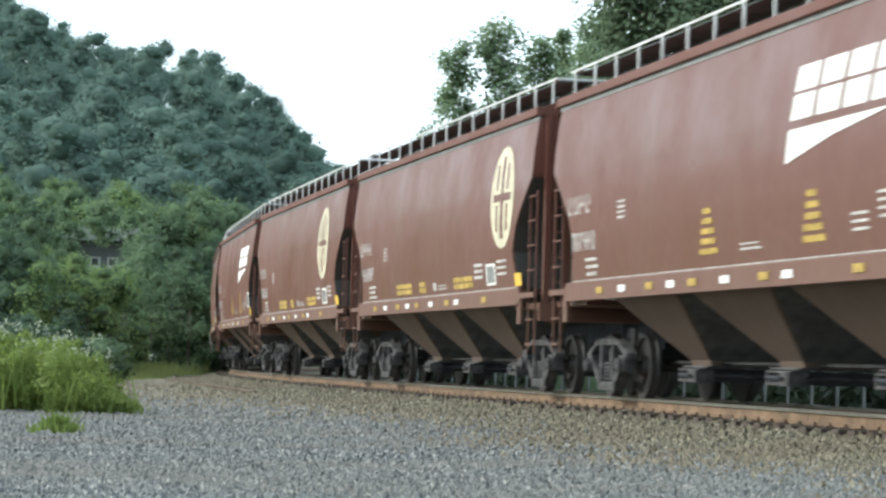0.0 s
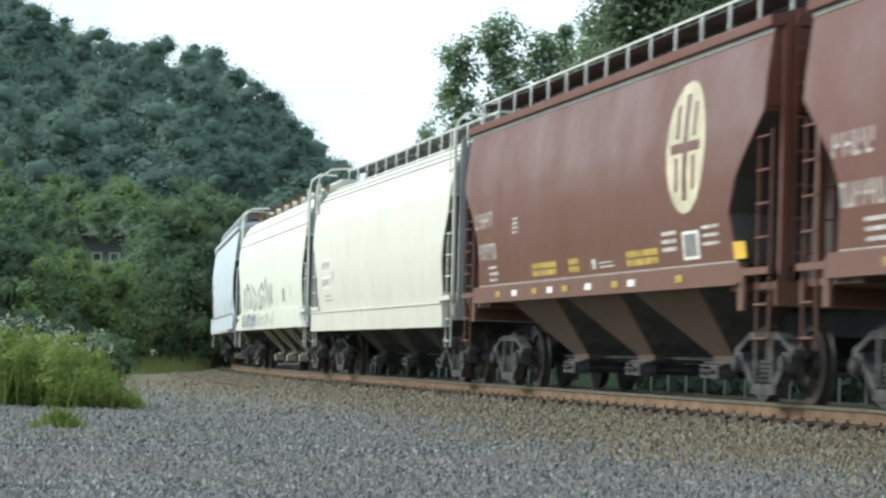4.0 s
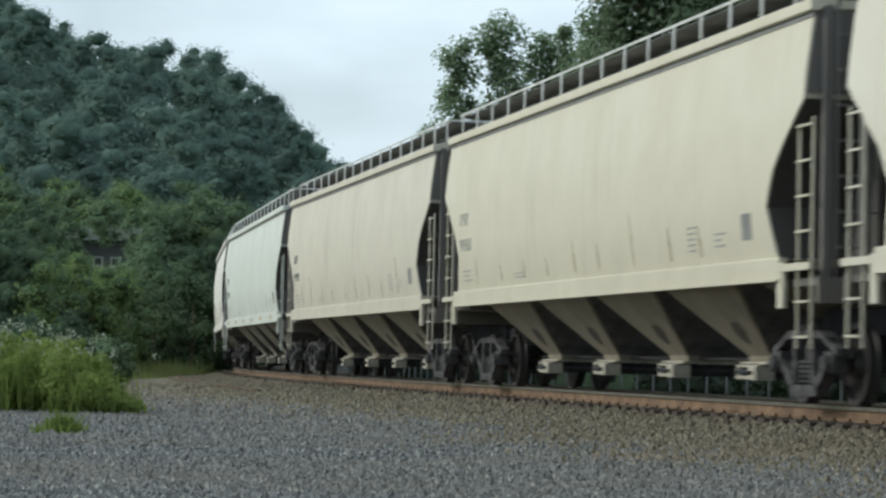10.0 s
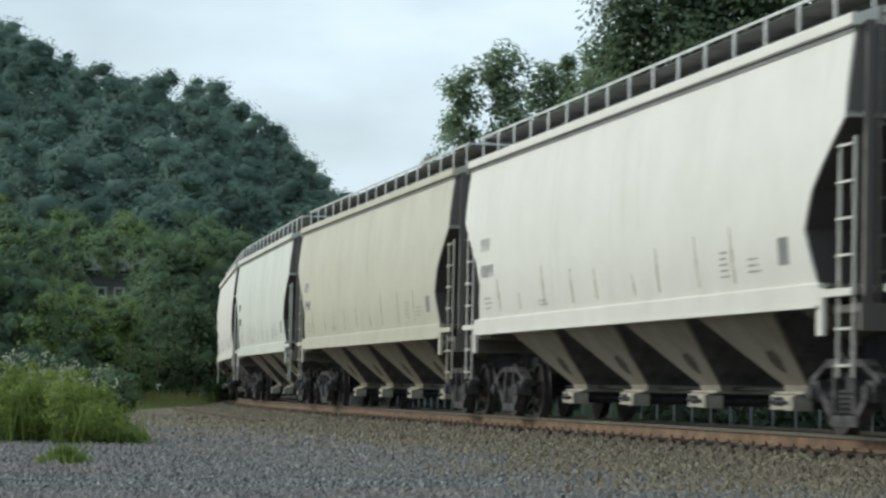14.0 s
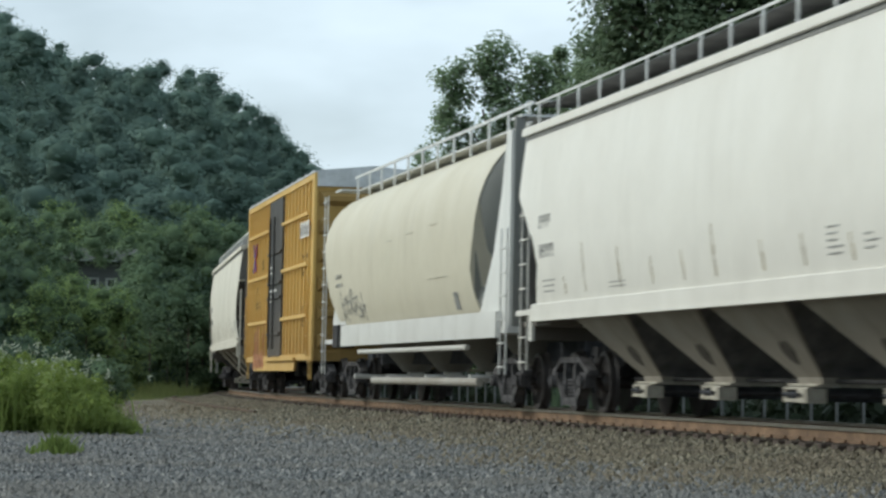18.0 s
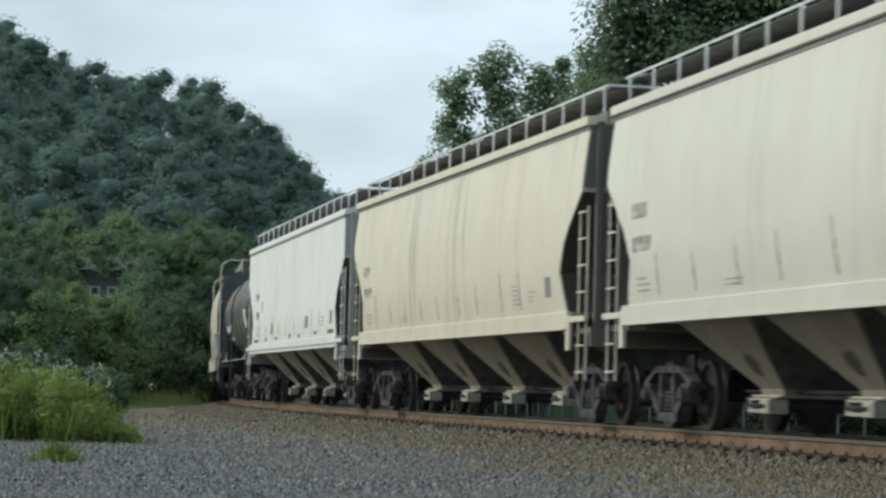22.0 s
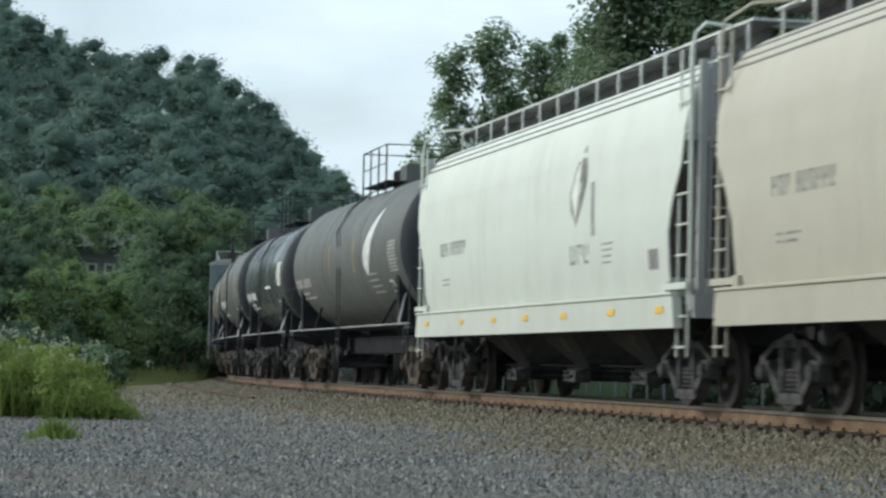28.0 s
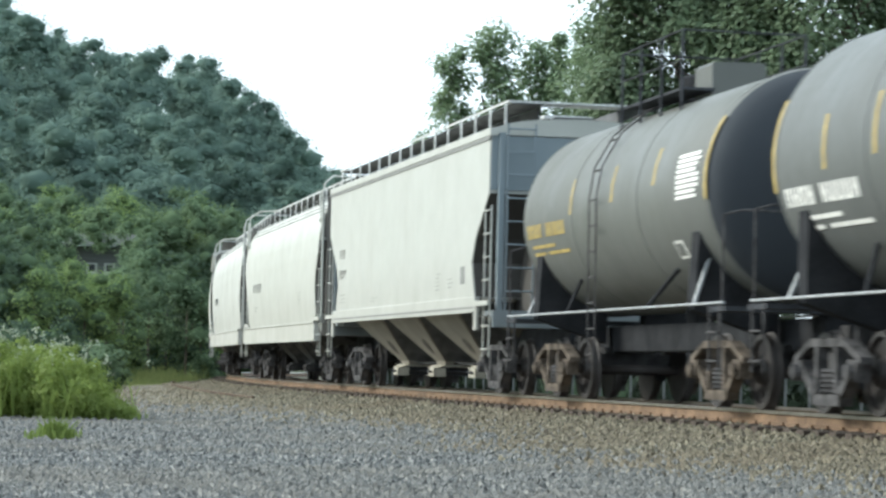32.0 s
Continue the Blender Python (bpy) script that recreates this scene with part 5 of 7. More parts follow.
def blobs(car, prof, x0, x1, z0, z1, n, material, seed, label, lift=0.006):
    """Sprayed fills: rounded overlapping letter bodies."""
    r = random.Random(seed)
    for i in range(n):
        cx = x0 + (x1 - x0) * (i + 0.5) / n
        rx, rz = (x1 - x0) / n * (0.55 + 0.15 * r.random()), (z1 - z0) / 2 * (0.8 + 0.25 * r.random())
        cz = (z0 + z1) / 2 + 0.06 * (r.random() - 0.5)
        ring = []
        for k in range(14):
            a = 2 * math.pi * k / 14
            f = 0.88 + 0.2 * r.random()
            ring.append((cx + rx * f * math.copysign(abs(math.cos(a)) ** 0.7, math.cos(a)), cz + rz * f * math.copysign(abs(math.sin(a)) ** 0.7, math.sin(a))))
        s = Shape()
        li = lift + 0.0006 * i
        s.loft([[(cx + (x - cx) * f, -(width_at(prof, cz + (z - cz) * f) + li), cz + (z - cz) * f) for x, z in ring] for f in (1.0, 0.6, 0.15)])
        part("spray_fill", s, material, car, label)


# ---- the train, car by car ----
BROWN = (0.136, 0.050, 0.036)
P_BROWN = paint("oxide_brown_paint", BROWN, 0.38, 0.35, grime=0.25)
P_BROWN2 = paint("oxide_brown_trim", (0.132, 0.049, 0.035), 0.55, 0.3)
P_ENDDARK = paint("dark_end_paint", (0.066, 0.061, 0.056), 0.9, 0.4, dirt=(0.06, 0.054, 0.046), grime=0.1)
M_RUN = plain("rust_run_stain", (0.30, 0.25, 0.15), 0.8, 0.0, 4.0, 0.5, 0.0)
P_DARKBROWN = paint("dirty_brown_underside", (0.086, 0.049, 0.039), 0.7, 0.4)
CARS = []


def shade(c, k):
    return tuple(x * k for x in c)


def brown_hopper(k, oval):
    ln = LENGTHS[k]
    car = hopper(k, ln, "rust-brown covered hopper car with " + ("an oval white emblem" if oval else "a white slanted wordmark"), P_BROWN, P_BROWN2, P_BROWN, P_DARKBROWN, bays=3, gate=M_STEEL_DUST)
    hl = ln / 2
    marks(car, CURVED, "reporting_mark", letters(-hl + 1.75, 2.58, 4, 0.26, 0.34, 0.5, seed=k) + letters(-hl + 1.95, 2.06, 6, 0.26, 0.23, 0.48, seed=k + 1), M_DULLWHITE)
    marks(car, CURVED, "weight_stencil", small_lines(-hl + 2.65, 1.70, 3, 0.9, 0.045, 0.10, seed=k), M_DULLWHITE)
    marks(car, CURVED, "clearance_stencil", [(-hl + 4.5, -hl + 4.9, 2.42 + i * 0.07, 2.45 + i * 0.07, 0) for i in range(4)], M_DULLWHITE)
    marks(car, CURVED, "sill_stripe", [(-hl + 1.8, hl - 1.8, 1.63, 1.645, 0)], M_DULLWHITE)
    if oval:
        for xa, xb_ in ((-3.19, -1.65), (-0.86, -0.25), (2.35, 3.9)):
            for z in (1.71, 1.82):
                marks(car, CURVED, "yellow_stencil", [(xa, xb_, z, z + 0.085, 0)], M_OLDYELLOW)
        marks(car, CURVED, "load_stencil", [(0.48, 0.7, 1.72, 1.86, 0), (0.9, 1.7, 1.73, 1.755, 0), (0.9, 1.6, 1.79, 1.81, 0)], M_DULLWHITE)
        marks(car, CURVED, "test_stencil", [(4.1, 4.75, 1.84 + i * 0.1, 1.89 + i * 0.1, 0) for i in range(3)], M_DULLWHITE)
        marks(car, CURVED, "stencil_panel", [(5.03, 5.72, 1.71, 2.06, 0)], M_WHITE, "white framed data panel")
        marks(car, CURVED, "data_panel", [(5.12, 5.63, 1.75, 2.02, 0)], M_GREYMARK, lift=0.005)
        marks(car, CURVED, "data_stencil", [(5.88, 6.55, 1.86 + i * 0.1, 1.90 + i * 0.1, 0) for i in range(3)], M_DULLWHITE)
    else:
        for x in (-0.35, 3.5):
            marks(car, CURVED, "yellow_stencil", [(x - 0.16 - 0.05 * (4 - i), x + 0.16 + 0.05 * (4 - i), 1.80 + i * 0.12, 1.87 + i * 0.12, 0) for i in range(5)], M_OLDYELLOW)
        marks(car, CURVED, "load_stencil", [(0.9, 1.7, 1.80, 1.825, 0), (0.9, 1.6, 1.86, 1.88, 0)], M_DULLWHITE)
        marks(car, CURVED, "test_stencil", [(4.7, 5.2, 1.86 + i * 0.08, 1.89 + i * 0.08, 0) for i in range(3)] + [(5.5, 6.0, 1.96 + i * 0.08, 1.99 + i * 0.08, 0) for i in range(4)], M_DULLWHITE)
        marks(car, CURVED, "stencil_panel", [(6.45, 7.05, 1.88, 2.32, 0)], M_WHITE, "white framed data panel")
        marks(car, CURVED, "data_panel", [(6.54, 6.96, 1.93, 2.27, 0)], M_GREYMARK, lift=0.005)
    marks(car, CURVED, "scan_plate", [(7.1, 7.55, 1.66, 1.86, 0)], M_YELLOW)
    for i, x in enumerate((-5.45, -4.27, -2.9, -1.9, -0.95, 0.4, 1.87, 2.7, 4.97)):
        reflectors(car, [x], 1.44, 1.52, y=1.59, mat=M_WHITE if i % 2 else M_OLDYELLOW)
    for ch in list(car.children):
        if ch.name.startswith("hopper_bay"):
            part("chute_plate", lambda: Shape().loft([[(x_ + o_, y_, z_) for x_, y_, z_ in ((0.48, -1.235, 1.18), (0.64, -1.235, 1.18), (0.55, -0.985, 0.96), (0.39, -0.985, 0.96))] for o_ in (0.0, 0.012)]), M_WHITE, ch, "white plate on the chute", key="chute_plate")
    if oval:
        x, z, n = (6.3 if k == 1 else 5.2), 3.1, 20
        s = Shape()
        ring = [(0.84 * math.cos(2 * math.pi * i / n), 0.83 * math.sin(2 * math.pi * i / n)) for i in range(n)]
        s.loft([[(x + a * f, -(width_at(CURVED, z + b * f) + 0.008), z + b * f) for a, b in ring] for f in (1.0, 0.75, 0.45, 0.1)], caps=True)
        part("oval_emblem", s, M_CREAMMARK, car, "cream oval emblem")
        marks(car, CURVED, "emblem_cross", [(x - 0.62, x + 0.62, z - 0.06, z + 0.06, 0), (x - 0.09, x + 0.09, z - 0.66, z + 0.66, 0), (x - 0.42, x - 0.3, z - 0.54, z - 0.12, 0), (x + 0.3, x + 0.42, z - 0.54, z - 0.12, 0), (x - 0.42, x - 0.3, z + 0.12, z + 0.54, 0), (x + 0.3, x + 0.42, z + 0.12, z + 0.54, 0)], P_BROWN, lift=0.008)
    else:
        x, z = 2.78, 3.13
        q = []
        for i in range(4):
            a = x + i * 0.84
            q.append([(a, a + 0.70, z, z + 0.27, 0.30), (a + 0.09, a + 0.79, z + 0.31, z + 0.58, 0.30)])
        marks(car, CURVED, "wordmark", q, M_WHITE, "white slanted wordmark drawn as bars")
        s = Shape()
        zz = z - 0.12
        pts = [(x - 0.14, zz - 0.34), (x - 0.03, zz + 0.02), (x + 3.2, zz + 0.03), (x + 1.4, zz - 0.13)]
        s.loft([[(a, -(width_at(CURVED, b) + f), b) for a, b in pts] for f in (0.004, 0.009)])
        part("swoosh", s, M_WHITE, car, "white wedge under the wordmark")
    return car


def light_hopper(k, label, col, trim=None, end=None, streak=0.24, grime=0.3, **kw):
    ln = LENGTHS[k] - DRAW.get(k, 0.0)
    prof = kw.get("prof", CURVED)
    body = paint("hopper_paint", col, 0.5, streak, grime=grime)
    tr = paint("hopper_trim", trim or shade(col, 1.03), 0.55, streak * 0.6, grime=grime)
    # Ends far darker than the sides: the shade on them goes into the paint.
    en = paint("hopper_end_shade_paint", end or (0.15, 0.142, 0.132), 0.7, 0.5)
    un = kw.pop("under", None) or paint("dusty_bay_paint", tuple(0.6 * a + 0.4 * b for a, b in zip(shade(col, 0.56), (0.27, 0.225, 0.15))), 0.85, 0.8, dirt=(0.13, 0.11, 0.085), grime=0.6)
    car = hopper(k, ln, label, body, tr, en, un, gate=kw.pop("gate", None) or M_GATE, **kw)
    if k not in (5, 6, 20):
        stencils(car, prof, ln, True, k)
    if k in (8, 9, 10, 12, 13, 14, 15, 18, 19, 20):
        drips(car, prof, ln, M_RUN, k)
    return car


WHITE_W, BEIGE, BLUEW = (0.72, 0.70, 0.64), (0.58, 0.54, 0.45), (0.56, 0.62, 0.68)


# ---- tank cars ----
def tank_car(k, label, col, radius=1.42, rough=0.4, stripes=(), marks_col=None, band=None, data_at=-20.0, mark_at=-21.0, truck=None):
    ln = LENGTHS[k]
    hl, reach = ln / 2, ln / 2 - 2.05
    car = tagged(new("tank_car"), label, "freight car", "train of freight cars")
    zc = 1.28 + radius
    tl = hl - 0.95
    shell = paint("tank_paint", col, rough, 0.35, dirt=(0.10, 0.108, 0.104), grime=0.22)
    key = (k,)

    def shell_shape():
        prof = [(-tl + 0.44, radius * 0.985), (-tl + 0.5, radius), (-tl * 0.4, radius), (0, radius), (tl * 0.4, radius), (tl - 0.5, radius), (tl - 0.44, radius * 0.985)]
        return Shape().spin(prof, 48, "x", (0, 0, zc))

    def head_shape(d):
        prof = [(d * tl, 0.02)]
        for i in range(1, 8):
            a = math.pi / 2 * i / 7
            prof.append((d * (tl - 0.45 * (1 - math.cos(a))), radius * 0.985 * math.sin(a)))
        return Shape().spin(prof, 48, "x", (0, 0, zc))
    # Heads turn away from the sun: their shade is painted in, darker than the shell.
    darkened = paint("shaded_tank_head_paint", (0.036, 0.042, 0.050), 0.9, 0.3, dirt=(0.05, 0.05, 0.05), grime=0.2)
    for d in (-1, 1):
        part("tank_head", lambda: head_shape(d), darkened, car, "dished tank head, shade put into its dark paint", smooth=True, key=("thead", k, d))
    part("tank_shell", shell_shape, shell, car, smooth=True, key=("tank", k))
    for x in (-tl + 0.56, tl - 0.56, -tl * 0.33, tl * 0.33):
        part("weld_band", lambda: Shape().spin([(-0.02, radius + 0.002), (-0.015, radius + 0.008), (0.015, radius + 0.008), (0.02, radius + 0.002)], 48, "x", (0, 0, zc)), shell, car, smooth=True, key=("weld", radius)).location = (x, 0, 0)
    black = M_SILL
    # dome, housing and platform
    part("manway", lambda: Shape().spin([(zc + radius - 0.1, 0.42), (zc + radius + 0.32, 0.42), (zc + radius + 0.36, 0.36), (zc + radius + 0.38, 0.001)], 18, "z", (0.15, 0, 0)), black, car, smooth=True, key=("manway", radius))
    part("valve_housing", lambda: Shape().box(0.75, 1.55, -0.38, 0.38, zc + radius - 0.06, zc + radius + 0.42, 0.04), shell, car, key=("housing", radius))

    for y in (-0.62, 0.62):
        part("platform", lambda: Shape().box(-1.3, 1.75, -0.22, 0.22, zc + radius, zc + radius + 0.035), M_UNDER, car, "dark grating beside the manway", key=("tplat", radius)).location = (0, y, 0)
    zt = zc + radius

    def rail_shape():
        s = Shape()
        for y in (-0.86, 0.86):
            s.line([(-1.3, y, zt + 0.8), (1.75, y, zt + 0.8)], 0.014, 5).line([(-1.3, y, zt + 0.4), (1.75, y, zt + 0.4)], 0.012, 5)
        for x in (-1.3, 1.75):
            s.line([(x, -0.86, zt + 0.8), (x, 0.86, zt + 0.8)], 0.014, 5)
        return s
    hr = part("handrail", rail_shape, M_UNDER, car, "thin black safety railing", key=("trail", radius))
    for x in (-1.3, -0.3, 0.75, 1.75):
        for y in (-0.86, 0.86):
            p = part("railing_post", lambda: Shape().box(-0.016, 0.016, -0.016, 0.016, zt - 0.28, zt + 0.8), M_UNDER, hr, key=("tpost", radius))
            p.location = (x, y, 0)
    # side ladder up the shell
    for e in (-1, 1):
        def lad():
            s = Shape()
            for x in (-0.2, 0.2):
                pts = [(x, e * 1.52, 0.55), (x, e * 1.54, zc + 0.1)]
                for a in (20, 40, 60, 75):
                    pts.append((x, e * (radius + 0.1) * math.cos(radians(a)), zc + (radius + 0.1) * math.sin(radians(a))))
                s.line(pts, 0.013, 5)
            return s
        side_lad = part("side_ladder", lad, M_STEEL_DUST, car, key=("tlad", radius, e))
        side_lad.location = (-0.25, 0, 0)
        for i in range(7):
            part("rung", lambda: Shape().tube((-0.2, 0, 0), (0.2, 0, 0), 0.014, 5), M_STEEL_DUST, side_lad, key="tank_rung").location = (0, e * 1.53, 0.65 + i * 0.36)
        for a in (18, 36, 54, 70):
            part("rung", lambda: Shape().tube((-0.2, 0, 0), (0.2, 0, 0), 0.014, 5), M_STEEL_DUST, side_lad, key="tank_rung").location = (0, e * (radius + 0.1) * math.cos(radians(a)), zc + (radius + 0.1) * math.sin(radians(a)))
        part("running_rail", lambda: Shape().box(-hl + 0.55, hl - 0.55, e * 1.47 - 0.02, e * 1.47 + 0.02, 1.245, 1.277, 0.008), M_WORNSTEEL, car, "worn steel rail along the side", key=("trun", k, e))
        for d in (-1, 1):
            def saddle():
                r = []
                for x in (-0.16, 0.16):
                    r.append([(x, e * 1.40, 1.20), (x, e * 0.30, 0.85), (x, e * 0.30, zc - radius * 0.9), (x, e * radius * 0.72, zc - radius * 0.64), (x, e * radius * 0.92, zc - radius * 0.36)])
                return Shape().loft(r)
            part("saddle", saddle, black, car, key=("tsad", radius, e)).location = (d * (reach - 0.1), 0, 0)
            part("end_handrail", lambda: Shape().line([(0, e * 1.46, 1.25), (0, e * 1.46, 2.30), (d * 0.06, e * 1.25, 2.36), (d * 0.06, e * 0.2, 2.36)], 0.015, 5), M_STEEL_DUST, car, key=("tend", e, d)).location = (d * (hl - 0.62), 0, 0)
            part("saddle_strut", lambda: Shape().tube((d * 0.30, e * 1.44, 1.27), (d * 0.12, e * (radius * 0.78 + 0.05), zc - radius * 0.58), 0.028, 6), M_WORNSTEEL, car, "worn steel strut", key=("tstrut", radius, d, e)).location = (d * (reach - 0.1), 0, 0)
            part("diagonal_brace", lambda: Shape().tube((0, e * 1.40, 1.26), (d * 0.40, e * (radius * 0.72 + 0.03), zc - radius * 0.66), 0.032, 6), M_SILL, car, key=("tdiag", radius, d, e)).location = (d * (reach - 2.1), 0, 0)
            part("corner_ladder", lambda: ladder_shape(0.42, 0.45, 1.25, 0.34), M_STEEL_DUST, car, key="tank_step").matrix_basis = Matrix.Translation((d * (hl - 0.85), e * 1.48, 0)) @ Matrix.Rotation(0 if e < 0 else math.pi, 4, "Z")
    part("outlet_valve", lambda: Shape().spin([(0.55, 0.10), (0.62, 0.16), (0.95, 0.16), (1.32, 0.24)], 12, "z"), black, car, smooth=True, key="tank_outlet")
    part("center_sill", lambda: Shape().box(-hl + 0.5, hl - 0.5, -0.2, 0.2, 0.72, 1.12, 0.02), M_SILL, car, key=("csill", "tank", k))
    for d in (-1, 1):
        part("end_platform", lambda: Shape().box(min(d * (hl - 0.45), d * (hl - 1.15)), max(d * (hl - 0.45), d * (hl - 1.15)), -1.48, 1.48, 1.16, 1.22), M_UNDER, car, key=("tendp", k, d))
        coupler(car, d * hl)
        bogie(car, d * reach, truck or M_STEEL_DUST)
    part("brake_wheel", lambda: Shape().spin([(0, 0.27), (0.03, 0.28), (0.05, 0.24)], 14, "x", (hl - 0.42, 0.6, 1.95)).box(hl - 0.55, hl - 0.45, 0.5, 0.7, 1.2, 2.1), M_STEEL_DARK, car, key=("bwheel", "tank", k))

    def on_shell(quads, name, mat, lb="", blade=(), one=False):
        """Marks wrapped on the near side: (x0, x1, angle0, angle1) in degrees up from the waist."""
        s = Shape()
        if blade:
            s.loft([[(x, -rr * math.cos(radians(a)), zc + rr * math.sin(radians(a))) for x, rr in ((x0, radius + 0.006), (x1, radius + 0.006), (x1, radius + 0.003), (x0, radius + 0.003))] for a, x0, x1 in blade])
            return part(name, s, mat, car, lb)
        for x0, x1, a0, a1 in quads:
            n = max(1, int(abs(a1 - a0) / 7))
            rows = []
            for i in range(n + 1):
                a = radians(a0 + (a1 - a0) * i / n)
                rows.append([(x, -rr * math.cos(a), zc + rr * math.sin(a)) for x, rr in ((x0, radius + 0.006), (x1, radius + 0.006), (x1, radius + 0.003), (x0, radius + 0.003))])
            if one:
                s.loft(rows)
            else:
                o = part(name, Shape().loft(rows), mat, car, lb)
        return part(name, s, mat, car, lb) if one else o
    mk = marks_col or M_WHITE
    x0, m0 = -tl + 0.75, mark_at
    r = random.Random(k)
    for i in range(9):      # nine characters: two uprights and a bar each
        a, c, w = x0 + i * 0.24 + (0.22 if i > 3 else 0), m0 + 3.5 * r.choice((0, 1, 2)), 0.19
        on_shell([(a, a + 0.07, m0, m0 + 8), (a + w - 0.07, a + w, m0, m0 + 8), (a + 0.07, a + w - 0.07, min(c, m0 + 6.3), min(c, m0 + 6.3) + 1.7)], "reporting_mark", mk, one=True)
    on_shell([(x0 + 0.2, x0 + 1.6, m0 - 6.5, m0 - 4.5), (x0 + 0.2, x0 + 0.9, m0 - 11, m0 - 9), (x0 + 1.1, x0 + 2.4, m0 - 11, m0 - 9)], "weight_stencil", mk)
    on_shell([(tl - 1.75, tl - 0.75 - 0.2 * r.random(), data_at + i * 2.6, data_at + 1.7 + i * 2.6) for i in range(9)], "data_stencil", M_WHITE if k in (21, 26, 28) else M_FAINT if k != 27 else M_RUN)
    on_shell([(tl - 2.3, tl - 1.9, -36, -26)], "placard_holder", M_WHITE)
    on_shell([(tl - 2.24, tl - 1.96, -34.5, -27.5)], "placard", shell).location = (0, -0.005, 0)
    for i, (x, a0, a1) in enumerate(stripes):
        on_shell([(x - 0.05, x + 0.05, a0, a1)], "reflective_stripe", M_YELLOW if k == 21 else M_STRIPE, "yellow reflective stripe")
    if band:
        on_shell([(-tl * 0.92, -tl * 0.45, 6, 27), (tl * -0.45, tl * 0.12, 9, 32), (tl * 0.2, tl * 0.45, 14, 30)], "rust_band", band, "broad faded brown stain along the shell")
    car["_reach"] = reach
    return car, on_shell


# ---- yellow boxcar ----
def box_car(k):
    ln = LENGTHS[k]
    hl = ln / 2
    xb, reach = hl - 1.22, hl - 2.35
    shift = -0.42       # the body sits back on its frame by the cushioned drawgear
    car = tagged(new("box_car"), "yellow ribbed high boxcar with a black plug door", "freight car", "train of freight cars")
    yel = paint("boxcar_yellow_paint", (0.64, 0.42, 0.13), 0.5, 0.3, dirt=(0.2, 0.11, 0.05), grime=0.25)
    # Same yellow scaled down for the ends: painted shade, not a second coat.
    ye2 = paint("boxcar_end_shade_paint", (0.36, 0.235, 0.07), 0.7, 0.5, dirt=(0.12, 0.08, 0.05))
    drs = paint("boxcar_door_paint", (0.045, 0.043, 0.042), 0.5, 0.4, dirt=(0.16, 0.12, 0.08))
    silver = plain("boxcar_roof_metal", (0.52, 0.54, 0.55), 0.45, 0.5, 1.5, 0.3, 0.1)
    z0, z1 = 0.86, 5.32
    d0, d1 = -1.95, 1.05       # door opening
    part("body", lambda: Shape().box(-xb, xb, -1.44, 1.44, z0, z1), yel, car)
    part("floor_frame", lambda: Shape().box(-xb, xb, -1.3, 1.3, 0.86, z0), M_UNDER, car)
    for e in (-1, 1):
        a, b = (-1.50, -1.44) if e < 0 else (1.44, 1.50)

        def sill():
            pts = [(-xb, z0 + 0.02), (-xb + 2.0, z0 + 0.02), (-xb + 2.15, z0 - 0.24), (xb - 3.4, z0 - 0.24), (xb - 3.2, z0 + 0.02), (xb, z0 + 0.02), (xb, z0 + 0.16), (-xb, z0 + 0.16)]
            return Shape().loft([[(x, y, z) for x, z in pts] for y in (a, b)])
        part("side_sill", sill, yel, car)
        part("top_chord", lambda: Shape().box(-xb, xb, a, b, z1 - 0.14, z1 + 0.02), yel, car)
        xs = [x for x in np.arange(-xb + 0.06, xb, 0.70) if x < d0 - 0.25 or x > d1 + 0.2]
        for x in xs:
            r = part("side_post", lambda: Shape().box(-0.05, 0.05, a, b, z0 + 0.16, z1 - 0.14, 0.012), yel, car, key=("bx_post", e))
            r.location = (float(x), 0, 0)
        for x in (-xb + 0.05, xb - 0.05):
            part("corner_post", lambda: Shape().box(-0.12, 0.12, a - 0.004, b + 0.004, z0, z1), yel, car, key=("bx_corner", e)).location = (x, 0, 0)
        for z in (1.95, 3.2, 4.42):
            for x_a, x_b in ((-xb + 0.3, d0 - 0.1), (d1 + 0.1, xb - 1.0)):
                part("door_track_rail", lambda: Shape().box(x_a, x_b, min(a, b) - (0.03 if e < 0 else -0.03), max(a, b) - (0.03 if e < 0 else -0.03), z - 0.045, z + 0.045, 0.01), yel, car)
        dr = part("door", lambda: Shape().box(d0, d1, a, b + 0.0, z0 + 0.12, z1 - 0.16), drs, car, "black plug door")
        for z in (1.6, 2.55, 2.95, 3.75):
            part("door_rib", lambda: Shape().box(d0 + 0.05, d1 - 0.05, a + e * 0.05, b + e * 0.05, z - 0.04, z + 0.04, 0.01), drs, dr)
        for x in (-1.2, -0.2):
            part("locking_bar", lambda: Shape().tube((x, e * 1.57, 1.2), (x, e * 1.57, 4.7), 0.03), drs, dr)
        part("door_track", lambda: Shape().box(d0 - 0.1, d1 + 3.6, e * 1.56 - 0.03, e * 1.56 + 0.03, z0 + 0.02, z0 + 0.09), yel, car)
    for x_a, x_b, z_a, z_b in ((d0 + 0.5, d0 + 0.75, 2.45, 2.62), (d0 + 1.3, d0 + 1.5, 2.7, 2.82), (d0 + 0.4, d0 + 2.0, 2.72, 2.77), (d0 + 0.45, d0 + 0.75, 3.35, 3.42), (d0 + 0.45, d0 + 0.75, 3.2, 3.27)):
        part("door_stencil", Shape().box(x_a, x_b, -1.507, -1.501, z_a, z_b), M_WHITE, car)
    s = Shape()
    for i in range(3):
        s.box(xb - 2.55 + i * 0.62, xb - 2.05 + i * 0.62, -1.507, -1.500, 3.86, 4.24)
    part("owner_panel", s, M_WHITE, car, "white block mark")
